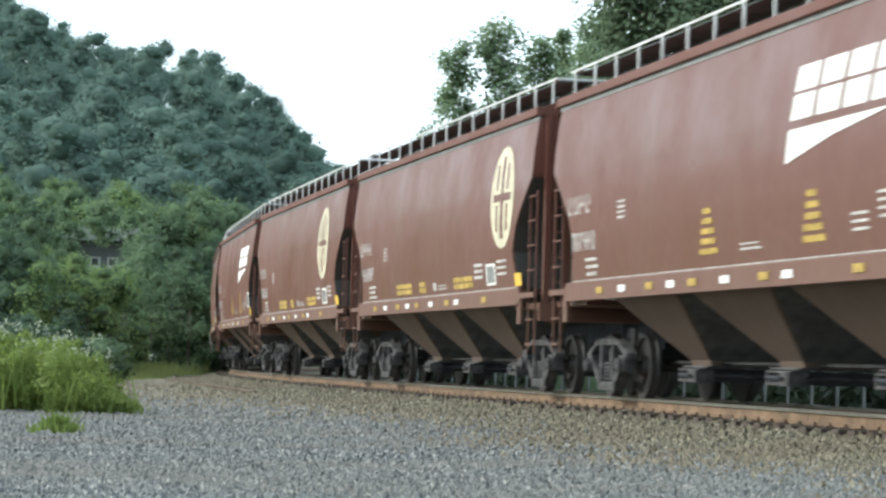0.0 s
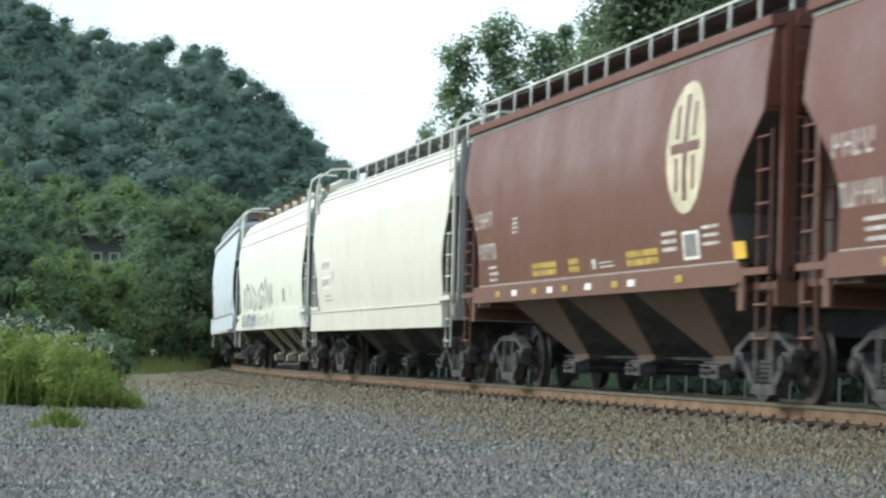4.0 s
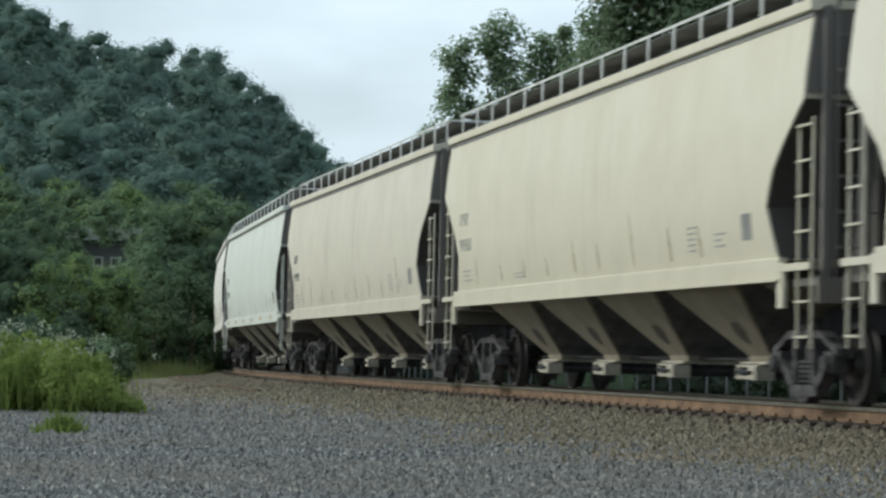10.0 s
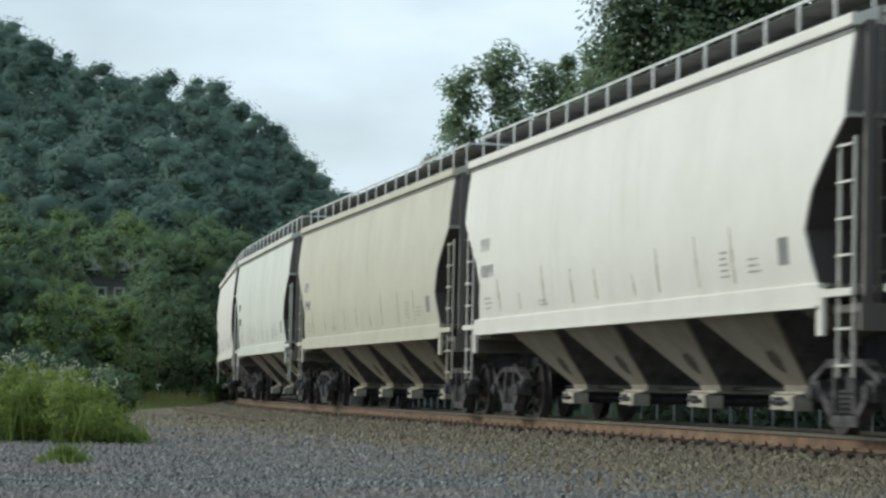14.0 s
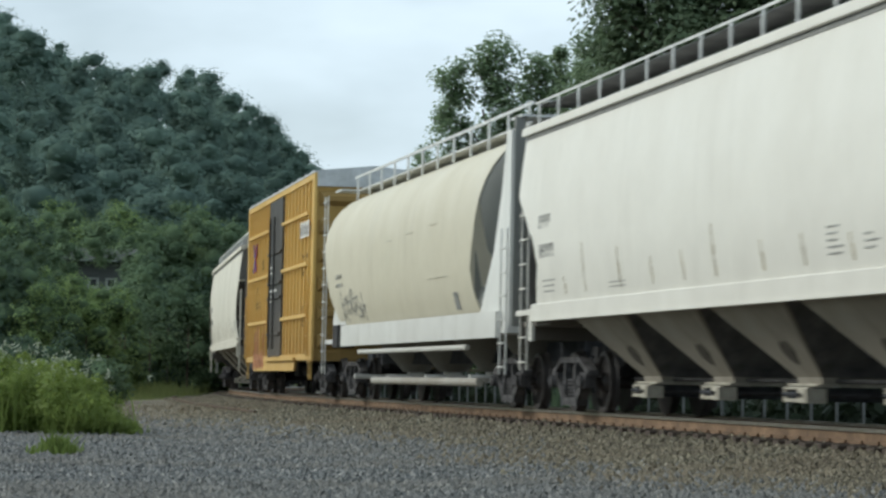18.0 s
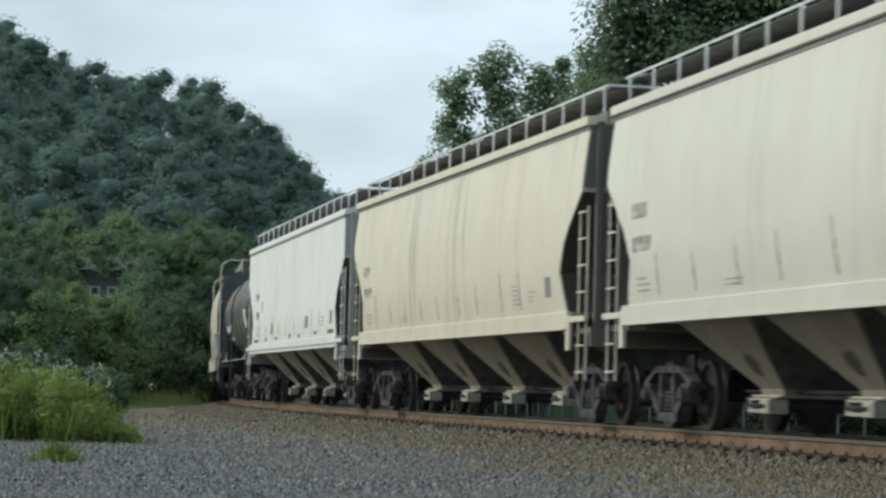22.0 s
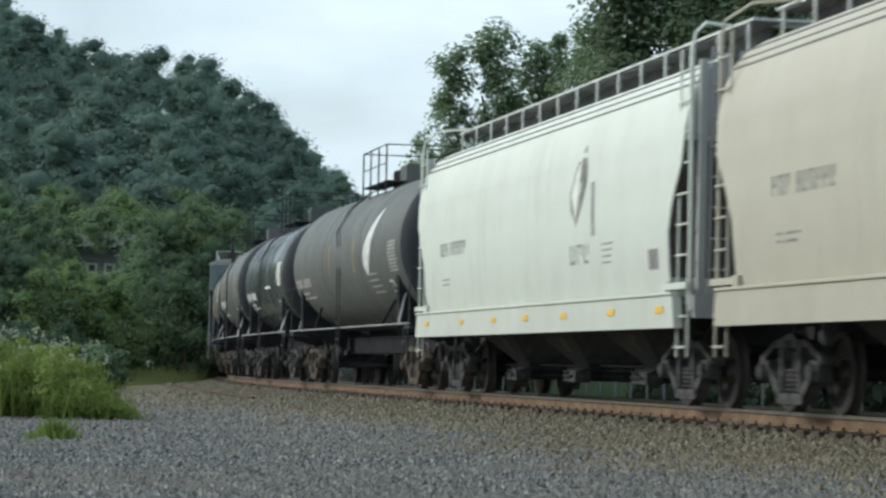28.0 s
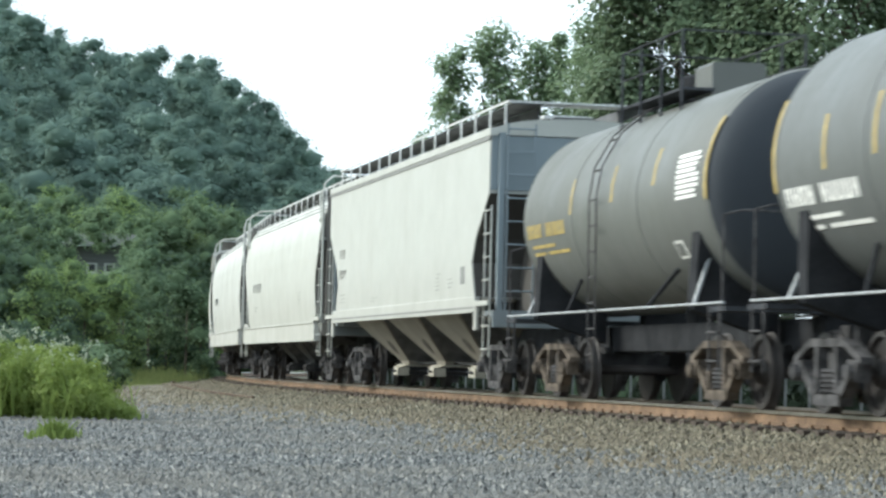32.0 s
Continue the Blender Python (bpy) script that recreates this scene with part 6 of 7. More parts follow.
    s = Shape()
    for i in range(3):
        s.box(xb - 2.48 + i * 0.62, xb - 2.34 + i * 0.62, -1.512, -1.506, 3.90, 4.14).box(xb - 2.25 + i * 0.62, xb - 2.12 + i * 0.62, -1.512, -1.506, 3.90, 4.20)
    part("owner_mark", s, M_GREYMARK, car)
    for x, z, n, w, h in ((-xb + 1.7, 2.75, 4, 0.3, 0.22), (-xb + 1.7, 2.35, 6, 0.26, 0.22), (xb - 2.4, 3.35, 4, 0.28, 0.12), (xb - 2.3, 2.95, 3, 0.25, 0.1), (-xb + 0.8, 3.45, 2, 0.2, 0.1), (-xb + 3.6, 3.4, 2, 0.2, 0.3), (xb - 2.4, 1.7, 3, 0.2, 0.5)):
        for i in range(n):
            part("stencil", Shape().box(x + i * w, x + i * w + w * 0.32, -1.456, -1.442, z, z + h), M_SOOTSTAIN, car)
    red, blue = plain("emblem_red", (0.55, 0.09, 0.05), 0.6), plain("emblem_blue", (0.06, 0.07, 0.33), 0.6)
    for mt, wd in ((red, 0.10), (blue, 0.05)):
        s = Shape()
        for d in (-1, 1):
            s.loft([[(-xb + 2.1 + d * 0.36 - wd, y, 3.4), (-xb + 2.1 + d * 0.36 + wd, y, 3.4), (-xb + 2.1 - d * 0.36 + wd, y, 4.2), (-xb + 2.1 - d * 0.36 - wd, y, 4.2)] for y in (-1.51 - 0.02 * (wd < 0.1) - 0.005 * d, -1.50 - 0.02 * (wd < 0.1) - 0.005 * d)])
        part("cross_emblem", s, mt, car, "red and blue crossed emblem")
    scrawl = plain("rusty_red_spray", (0.42, 0.185, 0.085), 0.8, scale=3.0, var=0.6)
    s = Shape()
    r = random.Random(4)
    for i in range(26):
        x = -xb + 2.0 + i * 0.105
        s.box(x, x + 0.10 * (0.6 + 0.4 * r.random()), -1.506, -1.501, 0.64 + 0.12 * r.random(), 1.05 + 1.1 * r.random() ** 2.2)
    part("spray_paint", s, scrawl, car, "faded red spray paint")
    part("roof", lambda: Shape().loft([[(x, y, z) for y, z in ((-1.52, z1), (1.52, z1), (1.50, z1 + 0.05), (0, z1 + 0.20), (-1.50, z1 + 0.05))] for x in (-xb - 0.04, xb + 0.04)]), silver, car, "silver sheet roof")
    for i in range(11):
        part("roof_rib", lambda: Shape().loft([[(x, y, z) for y, z in ((-1.50, z1 + 0.05), (0, z1 + 0.20), (1.50, z1 + 0.05), (1.50, z1 + 0.09), (0, z1 + 0.25), (-1.50, z1 + 0.09))] for x in (-0.05, 0.05)]), silver, car, key="bx_rib").location = (-xb + 0.6 + i * (2 * xb - 1.2) / 10, 0, 0)
    for d in (-1, 1):
        for i in range(6):
            z = z0 + 0.25 + i * 0.68
            part("end_rib", lambda: Shape().loft([[(d * (xb + o), y, zz) for y, zz in ((-1.38, -0.2), (1.38, -0.2), (1.38, 0.2), (-1.38, 0.2))] if o < 0.05 else [(d * (xb + o), y, zz) for y, zz in ((-1.3, -0.06), (1.3, -0.06), (1.3, 0.06), (-1.3, 0.06))] for o in (-0.01, 0.16)]), ye2, car, key=("bx_endrib", d)).location = (0, 0, z + 0.2)
        part("end_panel", lambda: Shape().box(min(d * xb, d * (xb + 0.02)), max(d * xb, d * (xb + 0.02)), -1.44, 1.44, z0, z1), ye2, car)
        part("end_board", lambda: Shape().box(min(d * xb, d * (xb + 0.06)), max(d * xb, d * (xb + 0.06)), -1.44, 1.44, z1 - 0.32, z1 + 0.04), silver, car)
        for e in (-1, 1):
            ladder(car, d * (xb - 0.35), e * 1.55, 0.42, 0.95, 2.75, yel, 0 if e < 0 else math.pi)
            part("sill_step", lambda: ladder_shape(0.40, 0.40, 1.05, 0.30), yel, car, key="bx_step").matrix_basis = Matrix.Translation((d * (xb - 0.35), e * 1.47, 0)) @ Matrix.Rotation(0 if e < 0 else math.pi, 4, "Z")
        ladder(car, d * (xb + 0.12), -1.05 * d, 0.42, 0.95, 2.6, ye2, math.pi / 2 * d, "end_ladder")
        part("draft_sill", lambda: Shape().box(min(d * (hl - 0.45), d * (hl - 1.2)), max(d * (hl - 0.45), d * (hl - 1.2)), -0.2, 0.2, 0.74, 1.1), M_UNDER, car)
        coupler(car, d * hl)
        bogie(car, d * reach, M_STEEL_DUST)
    part("center_sill", lambda: Shape().box(-xb, xb, -0.3, 0.3, 0.62, 0.9), M_UNDER, car)
    part("brake_cylinder", lambda: Shape().spin([(-0.4, 0.18), (0.3, 0.18), (0.36, 0.1)], 12, "x", (1.6, -0.75, 0.66)).box(-0.6, 0.4, -0.9, -0.5, 0.5, 0.85), M_UNDER, car)
    for ch in car.children:
        if not ch.name.startswith(("truck", "coupler", "air_hose", "draft_sill", "center_sill")):
            ch.location.x += shift
    car["_reach"] = reach
    return car


# ---- rounded pressure hopper ----
def pressure_hopper(k):
    ln = LENGTHS[k]
    hl = ln / 2
    reach = hl - 2.1
    car = tagged(new("covered_hopper_car"), "tan rounded pressure hopper car with a white skirt and pipes", "freight car", "train of freight cars")
    tan = paint("tan_vessel_paint", (0.56, 0.52, 0.41), 0.5, 0.4, dirt=(0.3, 0.27, 0.2), grime=0.2)
    wht = paint("white_frame_paint", (0.70, 0.70, 0.67), 0.5, 0.4, grime=0.3)
    pipe = paint("dusty_pipe_paint", (0.40, 0.385, 0.35), 0.7, 0.5, grime=0.6)
    # This grey puts the shade on the dished end and column into the colour.
    endc = paint("shade_grey_end_paint", (0.22, 0.225, 0.21), 0.6, 0.4)
    xv = hl - 1.0

    def section(f):
        ring = []
        for i in range(32):
            a = 2 * math.pi * i / 32
            c, s = math.cos(a), math.sin(a)
            ring.append((1.59 * f * math.copysign(abs(c) ** (0.72 if s > 0 else 0.25), c), 3.10 + f * (1.56 if s > 0 else 1.80) * math.copysign(abs(s) ** 0.86, s)))
        return ring

    def front_edge(z):
        return float(np.interp(z, (1.54, 2.25, 3.4, 4.6), (xv - 1.85, xv - 2.15, xv - 1.55, xv - 0.85)))

    def rear_edge(z):
        return -float(np.interp(z, (1.54, 2.3, 3.4, 4.1, 4.6), (xv - 1.7, xv - 0.6, xv + 0.15, xv + 0.1, xv - 0.3)))

    def ring_at(f, edge_of, bulge):
        return [(edge_of(z) + bulge, y, z) for y, z in section(f)]

    def vessel():
        rings = [ring_at(f, rear_edge, b) for f, b in ((0.15, -0.40), (0.55, -0.32), (0.86, -0.16), (1.0, 0.0))]
        rings += [[(x, y, z) for y, z in section(1.0)] for x in (-xv * 0.5, 0, xv * 0.5)]
        return Shape().loft(rings + [ring_at(1.0, front_edge, 0.0)])
    part("vessel", vessel, tan, car, smooth=True)

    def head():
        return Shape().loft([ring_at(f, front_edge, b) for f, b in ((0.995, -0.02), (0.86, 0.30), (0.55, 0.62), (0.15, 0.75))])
    part("vessel_head", head, endc, car, "dished end with its shade put into grey paint", smooth=True)
    for e in (-1, 1):
        part("side_skirt", lambda: Shape().loft([[(-xv + 2.15, e * y, 1.15), (xv - 0.1, e * y, 1.15), (xv - 0.1, e * y, 1.58), (-xv + 2.15, e * y, 1.60)] for y in (1.44, 1.54)]), wht, car, "white side skirt")
        part("air_pipe", lambda: Shape().line([(-3.6, e * 1.35, 0.42), (reach - 1.0, e * 1.35, 0.42)], 0.075, 10), pipe, car, "dusty pale air pipe", smooth=True)
        part("upper_pipe", lambda: Shape().line([(-5.2, e * 1.40, 1.02), (6.1, e * 1.40, 1.02)], 0.05, 8), wht, car, smooth=True)
        for i in range(12):
            part("post", lambda: Shape().box(-0.025, 0.025, -0.02, 0.02, 4.5, 5.0), wht, car, key="pd_post").location = (-xv + 0.5 + i * (2 * xv - 1.0) / 11, e * 0.95, 0)
        part("roof_rail", lambda: Shape().box(-xv + 0.2, xv - 0.2, e * 0.95 - 0.02, e * 0.95 + 0.02, 4.98, 5.03).box(-xv + 0.3, xv - 0.3, e * 0.62 - 0.28, e * 0.62 + 0.28, 4.70, 4.73), M_GALV, car)
    for i in range(4):
        def cone():
            return Shape().loft([[(1.6 * math.cos(2 * math.pi * j / 16), 1.15 * math.sin(2 * math.pi * j / 16), 1.6) for j in range(16)], [(0.28 * math.cos(2 * math.pi * j / 16), 0.28 * math.sin(2 * math.pi * j / 16), 0.62) for j in range(16)]])
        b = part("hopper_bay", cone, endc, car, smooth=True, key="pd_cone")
        b.location = (-reach + 1.9 + i * (2 * reach - 3.8) / 3, 0, 0)
        part("drop_pipe", lambda: Shape().tube((0, -1.35, 0.5), (0, 1.35, 0.5), 0.06).box(-0.16, 0.16, -0.16, 0.16, 0.42, 0.64), wht, b, key="pd_drop")
    part("center_sill", lambda: Shape().box(-hl + 0.5, hl - 0.5, -0.17, 0.17, 0.78, 1.12), M_UNDER, car)
    for d in (-1, 1):
        part("end_platform", lambda: Shape().box(min(d * (hl - 0.45), d * (hl - 2.2)), max(d * (hl - 0.45), d * (hl - 2.2)), -1.48, 1.48, 1.22, 1.32), wht, car)
        for e in (-1, 1):
            if d > 0:
                part("end_gusset", lambda: Shape().loft([[(x, y, z) for x, z in ((hl - 0.62, 1.3), (7.2, 1.3), (7.25, 1.6), (8.25, 2.6), (8.8, 3.6), (9.1, 4.5), (hl - 0.62, 4.5))] for y in (e * 1.40 - 0.03, e * 1.40 + 0.03)]), wht, car, "white end plate")
                part("end_column", lambda: Shape().box(d * (hl - 0.62) - 0.06, d * (hl - 0.62) + 0.06, e * 1.3 - 0.08, e * 1.3 + 0.08, 1.3, 4.7), endc, car)
            else:
                part("end_gusset", lambda: Shape().loft([[(x, y, z) for x, z in ((-8.7, 1.3), (-6.9, 1.3), (-6.9, 1.8), (-8.2, 2.3), (-8.7, 1.75))] for y in (e * 1.40 - 0.03, e * 1.40 + 0.03)]), wht, car, "white end plate")
            ladder(car, d * (hl - 0.62), e * 1.52, 0.44, 0.55, 2.9 if d > 0 else 4.6, wht, 0 if e < 0 else math.pi)
        part("end_walk", lambda: Shape().box(min(d * (hl - 0.5), d * (hl - 1.3)), max(d * (hl - 0.5), d * (hl - 1.3)), -1.3, 1.3, 4.70, 4.74), M_GALV, car)
        coupler(car, d * hl)
        bogie(car, d * reach, M_STEEL_DUST)
    part("control_box", lambda: Shape().box(-xv + 1.4, -xv + 2.05, -1.6, -1.2, 1.12, 1.62, 0.02), M_STEEL_DARK, car)

    def quads(qs, name, mat):
        s = Shape()
        for x_a, x_b, z_a, z_b in qs:
            ya, yb = [-(1.59 * max(0.02, 1 - (abs(z - 3.10) / (1.56 if z > 3.10 else 1.80)) ** (2 / 0.86)) ** (0.36 if z > 3.10 else 0.125) + 0.012) for z in (z_a, z_b)]
            s.loft([[(x_a, ya, z_a), (x_b, ya, z_a), (x_b, yb, z_b), (x_a, yb, z_b)], [(x_a, ya + 0.004, z_a), (x_b, ya + 0.004, z_a), (x_b, yb + 0.004, z_b), (x_a, yb + 0.004, z_b)]])
        part(name, s, mat, car)
    quads([(-xv + 1.6 + i * 0.11, -xv + 1.635 + i * 0.11, 2.62, 2.72) for i in range(8)] + [(-xv + 1.6 + i * 0.11, -xv + 1.635 + i * 0.11, 2.44, 2.52) for i in range(9)], "reporting_mark", M_FAINT)
    quads([(5.35, 5.72, 1.68, 1.98)], "data_plate", M_GREYMARK)
    quads([(5.40, 5.67, 1.84 + 0.045 * i, 1.855 + 0.045 * i) for i in range(3)], "data_text", M_FAINT)
    r = random.Random(8)
    for i in range(26):
        x, z = -6.9 + i * 0.115 + 0.1 * r.random(), 1.62 + 0.35 * r.random()
        quads([(x, x + 0.02 + 0.03 * r.random(), z, z + 0.1 + 0.45 * r.random())], "scrawl_stroke", M_GREYMARK)
    for i in range(9):
        x, z = -6.8 + i * 0.33, 1.66 + 0.5 * r.random()
        quads([(x, x + 0.2 + 0.3 * r.random(), z, z + 0.03)], "scrawl_stroke", M_GREYMARK)
    quads([(-1.2 + i * 2.3, -0.5 + i * 2.3, 3.16 + 0.05 * i, 3.172 + 0.05 * i) for i in range(3)] + [(3.2, 5.0, 2.28, 2.292)], "scratch", M_SCRATCH)
    car["_reach"] = reach
    return car


# Bays behind deep skirts: the darkness under the car is painted on them.
P_BAYSHADE = paint("shade_black_bay_paint", (0.040, 0.040, 0.042), 0.9, 0.3, dirt=(0.045, 0.04, 0.034), grime=0.1)
for _k in (0, 1, 2, 3, 4):
    CARS.append(brown_hopper(_k, _k in (1, 2, 4)))
CARS.append(light_hopper(5, "cream covered hopper car with a deep side skirt", (0.66, 0.65, 0.58), end=(0.30, 0.31, 0.31), prof=ROUND, skirt=True, bays=3, under=P_BAYSHADE, gate=M_STEEL_DUST))
CARS.append(light_hopper(6, "white covered hopper car with grey graffiti along its skirt", (0.70, 0.72, 0.64), end=(0.32, 0.34, 0.34), prof=ROUND, skirt=True, bays=4, roof="hatches"))
G_GREY = plain("grey_spray", (0.40, 0.41, 0.39), 0.7, scale=2.0, var=0.5)
G_DARK = plain("black_spray", (0.08, 0.08, 0.08), 0.7, scale=2.0, var=0.5)
G_BLUE = plain("blue_spray", (0.15, 0.25, 0.46), 0.7, scale=2.5, var=0.4)
G_PALE = plain("pale_spray", (0.6, 0.62, 0.62), 0.7, scale=2.5, var=0.2)
G_PINK = plain("pink_spray", (0.54, 0.36, 0.32), 0.7, scale=2.5, var=0.4)
G_SAND = plain("sandy_spray", (0.43, 0.41, 0.34), 0.7, scale=2.0, var=0.5)
G_SLATE = plain("slate_spray", (0.33, 0.39, 0.45), 0.7, scale=2.0, var=0.5)
G_SMOKE = plain("smoky_spray", (0.27, 0.27, 0.24), 0.7, scale=2.0, var=0.6)
strokes(CARS[6], ROUND, -7.0, 1.6, 1.66, 2.1, 13, 0.05, G_GREY, 61, "grey graffiti stroke", upright=True)
for _pts in (((-6.8, 1.66), (-6.75, 2.1), (-6.4, 2.3)), ((-6.3, 1.66), (-6.15, 2.15), (-5.7, 2.46), (-5.3, 2.3), (-4.9, 2.25), (-4.55, 2.0), (-4.4, 1.72)),
             ((-5.7, 2.4), (-5.3, 2.0), (-5.0, 1.7)), ((-4.6, 2.42), (-3.9, 2.25), (-3.2, 2.08)), ((-4.1, 1.62), (-3.6, 1.7), (-3.3, 1.9)),
             ((-2.6, 2.0), (-2.2, 2.2), (-1.45, 2.36), (-1.0, 2.15), (-0.5, 2.5), (0.0, 2.1)), ((-2.7, 1.9), (-2.45, 1.65), (-1.9, 1.72)),
             ((-1.7, 2.05), (-1.8, 1.66)), ((-1.2, 2.0), (-0.8, 1.85), (-0.95, 1.62)), ((-0.3, 2.2), (-0.2, 1.66)), ((0.3, 1.7), (0.5, 2.3), (0.9, 1.8), (1.2, 2.3))):
    bent_line(CARS[6], ROUND, _pts, 0.05, G_SMOKE, "dark graffiti line", 0.013)
blobs(CARS[6], FLAT, -6.7, -5.7, 1.16, 1.54, 3, G_SAND, 63, "sandy graffiti fill on the skirt", 0.09)
blobs(CARS[6], FLAT, -5.8, -4.4, 1.15, 1.53, 4, G_GREY, 66, "grey graffiti fill on the skirt", 0.091)
blobs(CARS[6], FLAT, -4.5, -2.5, 1.15, 1.53, 5, G_SLATE, 67, "slate blue graffiti fill on the skirt", 0.09)
strokes(CARS[6], FLAT, -6.6, -2.8, 1.16, 1.56, 15, 0.07, G_PALE, 68, "pale graffiti run on the skirt", 0.096, upright=True)
strokes(CARS[6], FLAT, -2.4, 2.4, 1.14, 1.56, 8, 0.06, G_SMOKE, 65, "dark graffiti dash on the skirt", 0.096, upright=True)
marks(CARS[6], ROUND, "stencil_block", [(3.68, 4.1, 1.79, 2.12, 0)], M_GREYMARK)
marks(CARS[6], ROUND, "data_stencil", small_lines(5.3, 1.9, 4, 0.5, 0.02, 0.08, 6), M_FAINT)
for _z in (2.38, 2.0):
    marks(CARS[5], ROUND, "mark_panel", [(-6.8, -5.5, _z - 0.04, _z + 0.22, 0)], M_WHITE, "clean patch behind the mark")
    marks(CARS[5], ROUND, "reporting_mark", letters(-6.7, _z, 4 if _z > 2.2 else 5, 0.17, 0.29 if _z > 2.2 else 0.235, 0.5, seed=5), M_GREYMARK, lift=0.005)
marks(CARS[5], ROUND, "weight_stencil", small_lines(-6.45, 1.66, 2, 1.3, 0.03, 0.1, 5), M_FAINT)
marks(CARS[5], ROUND, "clearance_stencil", small_lines(-5.25, 2.1, 4, 0.3, 0.02, 0.06, 7), M_GREYMARK)
CARS.append(light_hopper(7, "pale blue covered hopper car with a side skirt", BLUEW, end=(0.28, 0.31, 0.35), skirt=True, bays=4, streak=0.2))
marks(CARS[7], CURVED, "yellow_stencil", [(1.8, 2.2, 1.82 + i * 0.08, 1.86 + i * 0.08, 0) for i in range(4)], M_STRIPE)
part("sill_ledge", Shape().box(-8.6, 8.75, -1.655, -1.60, 1.635, 1.675), M_FAINT, CARS[7], "grey ledge over the side skirt")
part("sill_flange", Shape().box(-7.0, 7.7, -1.70, -1.52, 1.10, 1.135), M_WHITE, CARS[7], "clean white bottom flange")
CARS.append(light_hopper(8, "cream covered hopper car with four bays", (0.62, 0.585, 0.485)))
CARS.append(light_hopper(9, "beige covered hopper car streaked with dirt", (0.60, 0.56, 0.445)))
CARS.append(light_hopper(10, "beige covered hopper car with rusty streaks", BEIGE, streak=0.45))
CARS.append(light_hopper(11, "pale grey-green covered hopper car with yellow reflectors", (0.60, 0.63, 0.58), streak=0.2))
reflectors(CARS[11], [-8.1 + i * 3.05 for i in range(6)], y=1.59, mat=M_OLDYELLOW)
CARS.append(light_hopper(12, "off-white covered hopper car with four bays", WHITE_W, streak=0.2))
CARS.append(light_hopper(13, "weathered grey-beige covered hopper car", (0.53, 0.505, 0.41), streak=0.35))
CARS.append(light_hopper(14, "pale green-white covered hopper car with three bays", (0.63, 0.64, 0.58), bays=3, streak=0.45))
CARS.append(light_hopper(15, "white covered hopper car with small dark stencils", (0.71, 0.69, 0.63), streak=0.15))
CARS.append(pressure_hopper(16))
CARS.append(box_car(17))
CARS.append(light_hopper(18, "cream-white covered hopper car with four bays", (0.66, 0.63, 0.54), streak=0.3))
CARS.append(light_hopper(19, "dirty beige covered hopper car with long dark streaks", (0.66, 0.61, 0.48), streak=0.9))
CARS.append(light_hopper(20, "bright white flat-sided covered hopper car", (0.74, 0.73, 0.69), end=(0.40, 0.41, 0.40), prof=FLAT, streak=0.4))
for _q in ((-3.95, -3.5, 1.84, 2.14), (3.32, 3.84, 1.87, 2.17), (4.97, 5.48, 1.69, 1.78), (7.68, 8.06, 1.90, 2.20), (-5.4, -4.9, 1.68, 1.77), (-3.0, -2.5, 1.68, 1.76), (0.0, 0.5, 1.69, 1.80), (1.9, 2.3, 1.67, 1.76)):
    marks(CARS[20], FLAT, "stencil_block", [(*_q, 0)], M_GREYMARK)
marks(CARS[20], FLAT, "reporting_mark", letters(-7.8, 2.84, 4, 0.2, 0.22, 0.5, seed=3) + letters(-7.65, 2.32, 4, 0.2, 0.2, 0.5, seed=4), M_GREYMARK)
marks(CARS[20], FLAT, "weight_stencil", small_lines(-7.6, 1.86, 3, 0.9, 0.03, 0.09, 3), M_FAINT)
marks(CARS[20], FLAT, "data_stencil", small_lines(6.13, 1.88, 3, 0.7, 0.03, 0.09, 4), M_FAINT)
marks(CARS[20], FLAT, "clearance_plate", [(-6.3, -6.1, 2.5, 2.78, 0)], M_GREYMARK)
marks(CARS[20], FLAT, "rust_plate", [(7.35, 8.35, 1.68, 1.77, 0), (-8.05, -7.0, 1.67, 1.75, 0)], M_RUST)
P_BAND = plain("faded_brown_band", (0.135, 0.105, 0.072), 0.6, 0.0, 0.8, 0.3, 0.1)
_t, _on = tank_car(21, "short black tank car with yellow stripes", (0.074, 0.077, 0.076), 1.46, 0.45, [(-2.4, -28, -6), (0.9, -28, -6), (2.7, -29, -7), (5.18, -62, -8)], band=P_BAND, data_at=-22.0)
CARS.append(_t)
CARS.append(light_hopper(22, "cream covered hopper car with blue and pink graffiti", (0.50, 0.465, 0.375), end=(0.10, 0.105, 0.105), prof=ROUND, skirt=True, bays=3, under=P_BAYSHADE, gate=M_STEEL_DUST))
blobs(CARS[22], ROUND, 2.7, 6.5, 1.72, 2.26, 10, G_BLUE, 7, "blue sprayed letter body", 0.010)
blobs(CARS[22], ROUND, 2.8, 6.6, 1.43, 1.90, 12, G_PINK, 8, "pink spray under the blue", 0.004)
strokes(CARS[22], FLAT, 3.0, 5.4, 1.16, 1.38, 12, 0.08, G_PINK, 18, "pink spray running onto the skirt", 0.092, upright=True)
strokes(CARS[22], ROUND, 2.8, 6.5, 1.74, 2.26, 14, 0.05, G_PALE, 9, "pale streak", 0.022, upright=True)
strokes(CARS[22], ROUND, 2.9, 6.6, 1.46, 1.8, 12, 0.05, G_PALE, 29, "pale streak in the pink", 0.016, upright=True)
strokes(CARS[22], ROUND, 2.6, 6.6, 2.16, 2.30, 7, 0.022, G_DARK, 19, "dark outline stroke", 0.024, 3)
blobs(CARS[22], ROUND, -3.1, -1.6, 1.45, 1.92, 4, G_PINK, 10, "pink tag")
blobs(CARS[22], ROUND, -1.0, 0.0, 1.47, 1.98, 3, G_BLUE, 11, "blue tag")
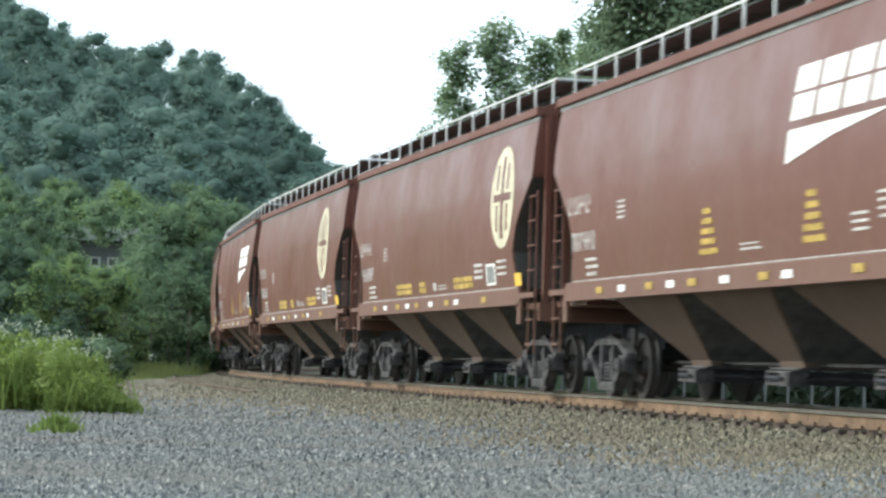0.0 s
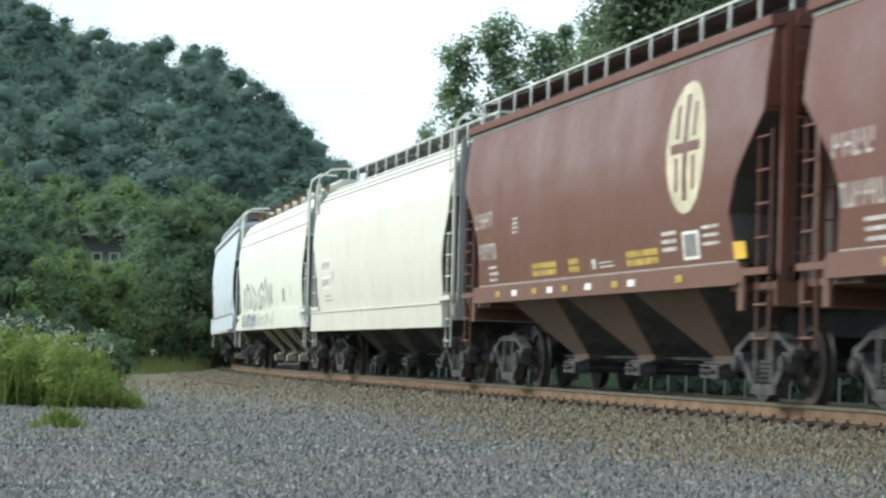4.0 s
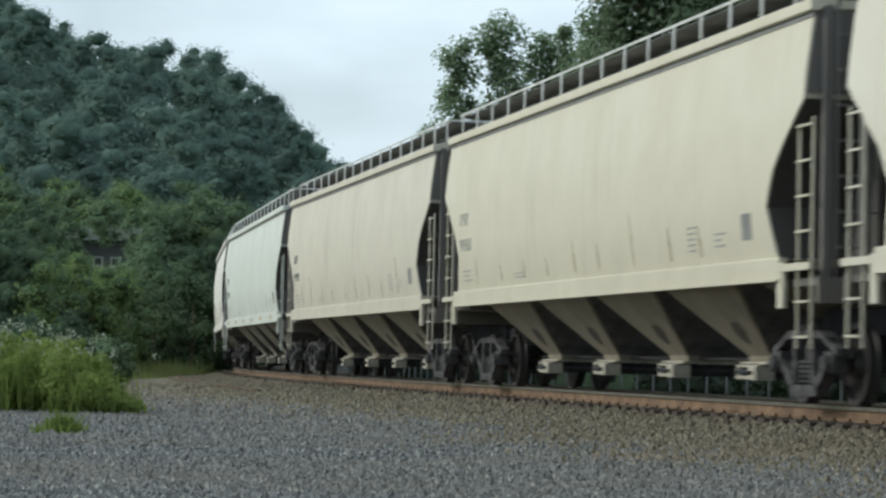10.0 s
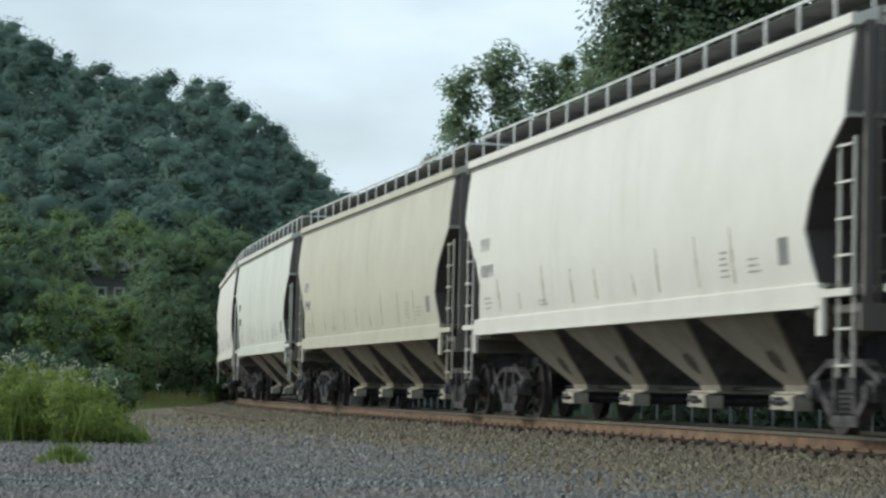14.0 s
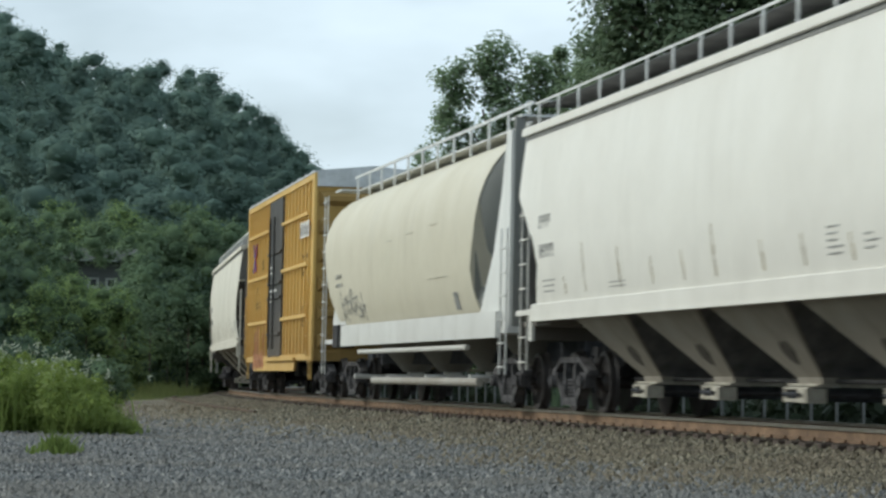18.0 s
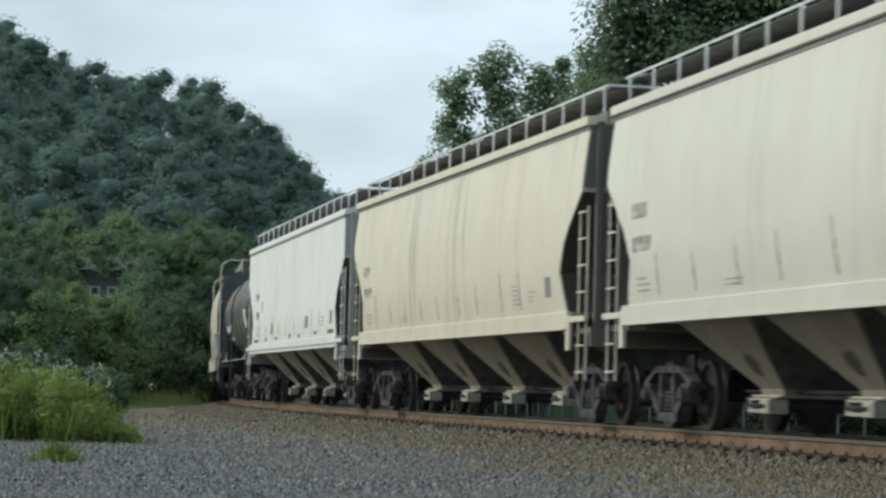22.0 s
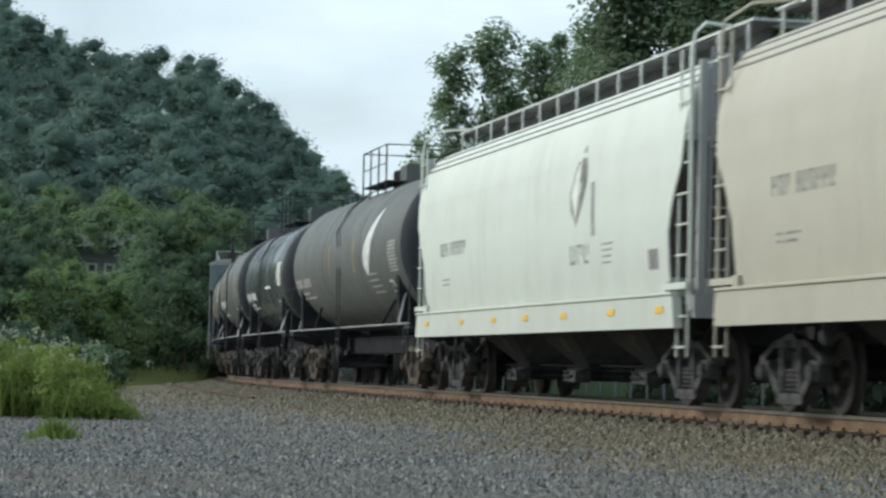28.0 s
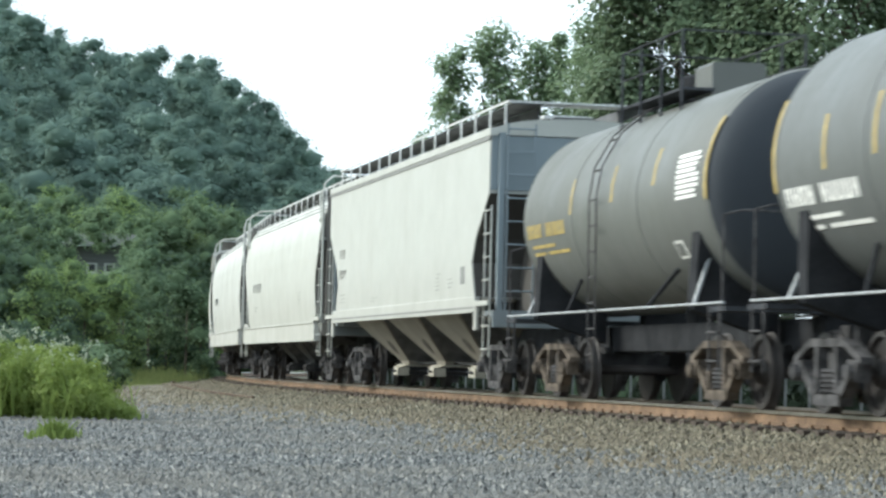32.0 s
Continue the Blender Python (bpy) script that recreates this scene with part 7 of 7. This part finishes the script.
strokes(CARS[22], ROUND, -0.6, 0.9, 1.5, 2.2, 2, 0.035, G_GREY, 13, "grey tag stroke")
blobs(CARS[22], ROUND, -5.5, -4.7, 1.47, 2.02, 2, G_GREY, 12, "grey tag")
CARS.append(light_hopper(23, "beige covered hopper car with a deep side skirt", (0.50, 0.47, 0.39), end=(0.10, 0.105, 0.105), prof=ROUND, skirt=True, bays=3, under=P_BAYSHADE, gate=M_STEEL_DUST))
CARS.append(light_hopper(24, "pale green-white covered hopper car with a leaf-shaped mark", (0.66, 0.69, 0.63), end=(0.42, 0.43, 0.42), prof=ROUND, skirt=True, bays=3, streak=0.25, under=P_BAYSHADE, gate=M_STEEL_DUST))
reflectors(CARS[24], [-7.4, -4.33, -1.8, 0.43, 2.85, 5.5, 7.86], 1.16, 1.26, 1.632)
def leaf_quad(car, pts, material, label, lift):
    sh = Shape()
    sh.loft([[(x, -(width_at(ROUND, z) + f), z) for x, z in pts] for f in (lift - 0.004, lift)])
    return part("leaf_mark", sh, material, car, label)


leaf_quad(CARS[24], [(3.35, 2.48), (3.65, 2.72), (3.95, 3.05), (3.92, 3.35), (3.72, 3.62), (3.3, 3.3), (3.0, 2.95), (3.05, 2.7)], M_FAINT, "grey leaf-shaped mark", 0.008)
leaf_quad(CARS[24], [(3.38, 2.58), (3.5, 2.85), (3.58, 3.15), (3.6, 3.42), (3.3, 3.18), (3.12, 2.92)], M_WHITE, "white blade of the leaf mark", 0.014)
leaf_quad(CARS[24], [(3.62, 2.80), (3.84, 3.05), (3.82, 3.3), (3.70, 3.45)], M_GREYMARK, "dark blade of the leaf mark", 0.014)
marks(CARS[24], ROUND, "mark_shadow", [(4.2, 4.38, 2.3, 3.05, 0)], M_FAINT)
marks(CARS[24], ROUND, "wordmark", letters(2.95, 1.93, 3, 0.28, 0.40, 0.4, seed=5), M_FAINT)
marks(CARS[24], ROUND, "data_panel", [(7.07, 7.5, 1.74, 2.0, 0)], M_GREYMARK)
P_WHITEFLAKE = plain("white_leaf_decal", (0.74, 0.74, 0.72), 0.5)
_t, _on = tank_car(25, "long dark grey tank car with a white leaf-shaped mark", (0.112, 0.118, 0.114), 1.56, 0.55, [(-1.6, -14, 10), (1.85, -16, 10)], marks_col=M_DULLWHITE, truck=M_TRUCKBROWN)
_on([], "leaf_mark", P_WHITEFLAKE, "white leaf-shaped mark", blade=[(-19, 3.35, 3.55), (-12, 3.15, 3.8), (-5, 3.12, 3.98), (3, 3.22, 4.1), (10, 3.5, 4.24), (18, 3.85, 4.4), (25, 4.2, 4.54), (31, 4.5, 4.62)])
_on([(3.3 + 0.05 * i, 4.5 + 0.05 * i, -20 - 5 * i, -18.6 - 5 * i) for i in range(4)], "leaf_lettering", M_FAINT)
CARS.append(_t)
_t, _on = tank_car(26, "short glossy black tank car with white stencils", (0.066, 0.076, 0.080), 1.50, 0.25, data_at=-11.0)
_on([(0.5, 1.9, -12, -9.5)], "white_dash", M_WHITE)
CARS.append(_t)
_t, _on = tank_car(27, "short grey tank car with white stencils and yellow stripes", (0.116, 0.122, 0.118), 1.52, 0.5, [(-4.64, -14, 26), (-2.95, -8, 14), (-1.4, -6, 18)], data_at=-13.0)
CARS.append(_t)
_t, _on = tank_car(28, "short olive-grey tank car with yellow stencils", (0.122, 0.126, 0.116), 1.46, 0.5, [(-1.85, -2, 18), (0.45, 0, 20), (2.55, 4, 24), (4.88, -8, 34)], marks_col=M_STRIPE, data_at=-6.0, mark_at=-12.0, truck=M_TRUCKBROWN)
CARS.append(_t)
CARS.append(light_hopper(29, "off-white covered hopper car with three bays and a grey end", (0.43, 0.435, 0.405), end=(0.20, 0.24, 0.265), bays=3, prof=FLAT, streak=0.2))
CARS.append(light_hopper(30, "white covered hopper car with a deep side skirt", (0.46, 0.465, 0.43), prof=ROUND, skirt=True, bays=3, under=P_BAYSHADE, gate=M_STEEL_DUST))
CARS.append(light_hopper(31, "white covered hopper car behind the others", (0.48, 0.485, 0.455), prof=ROUND, skirt=True, bays=3, under=P_BAYSHADE, gate=M_STEEL_DUST))
CARS.append(light_hopper(32, "pale covered hopper car at the far end", (0.6, 0.6, 0.56), bays=3))


# ---- movement ----
def motions():
    for car, mid in zip(CARS, MIDS):
        reach = car["_reach"]
        walk(car, [(i * 0.5, car_pose(mid + run(i * 0.5), reach)) for i in range(65)])
    lead = WHEELSETS[0]
    walk(lead, [(i / 30, Matrix.Rotation(run(i / 30) / 0.457, 4, "Y")) for i in range(961)])
    act, slot = lead.animation_data.action, lead.animation_data.action_slot
    for ws in WHEELSETS[1:]:
        ws.rotation_mode = "QUATERNION"
        ws.animation_data_create()
        ws.animation_data.action = act
        ws.animation_data.action_slot = slot


motions()
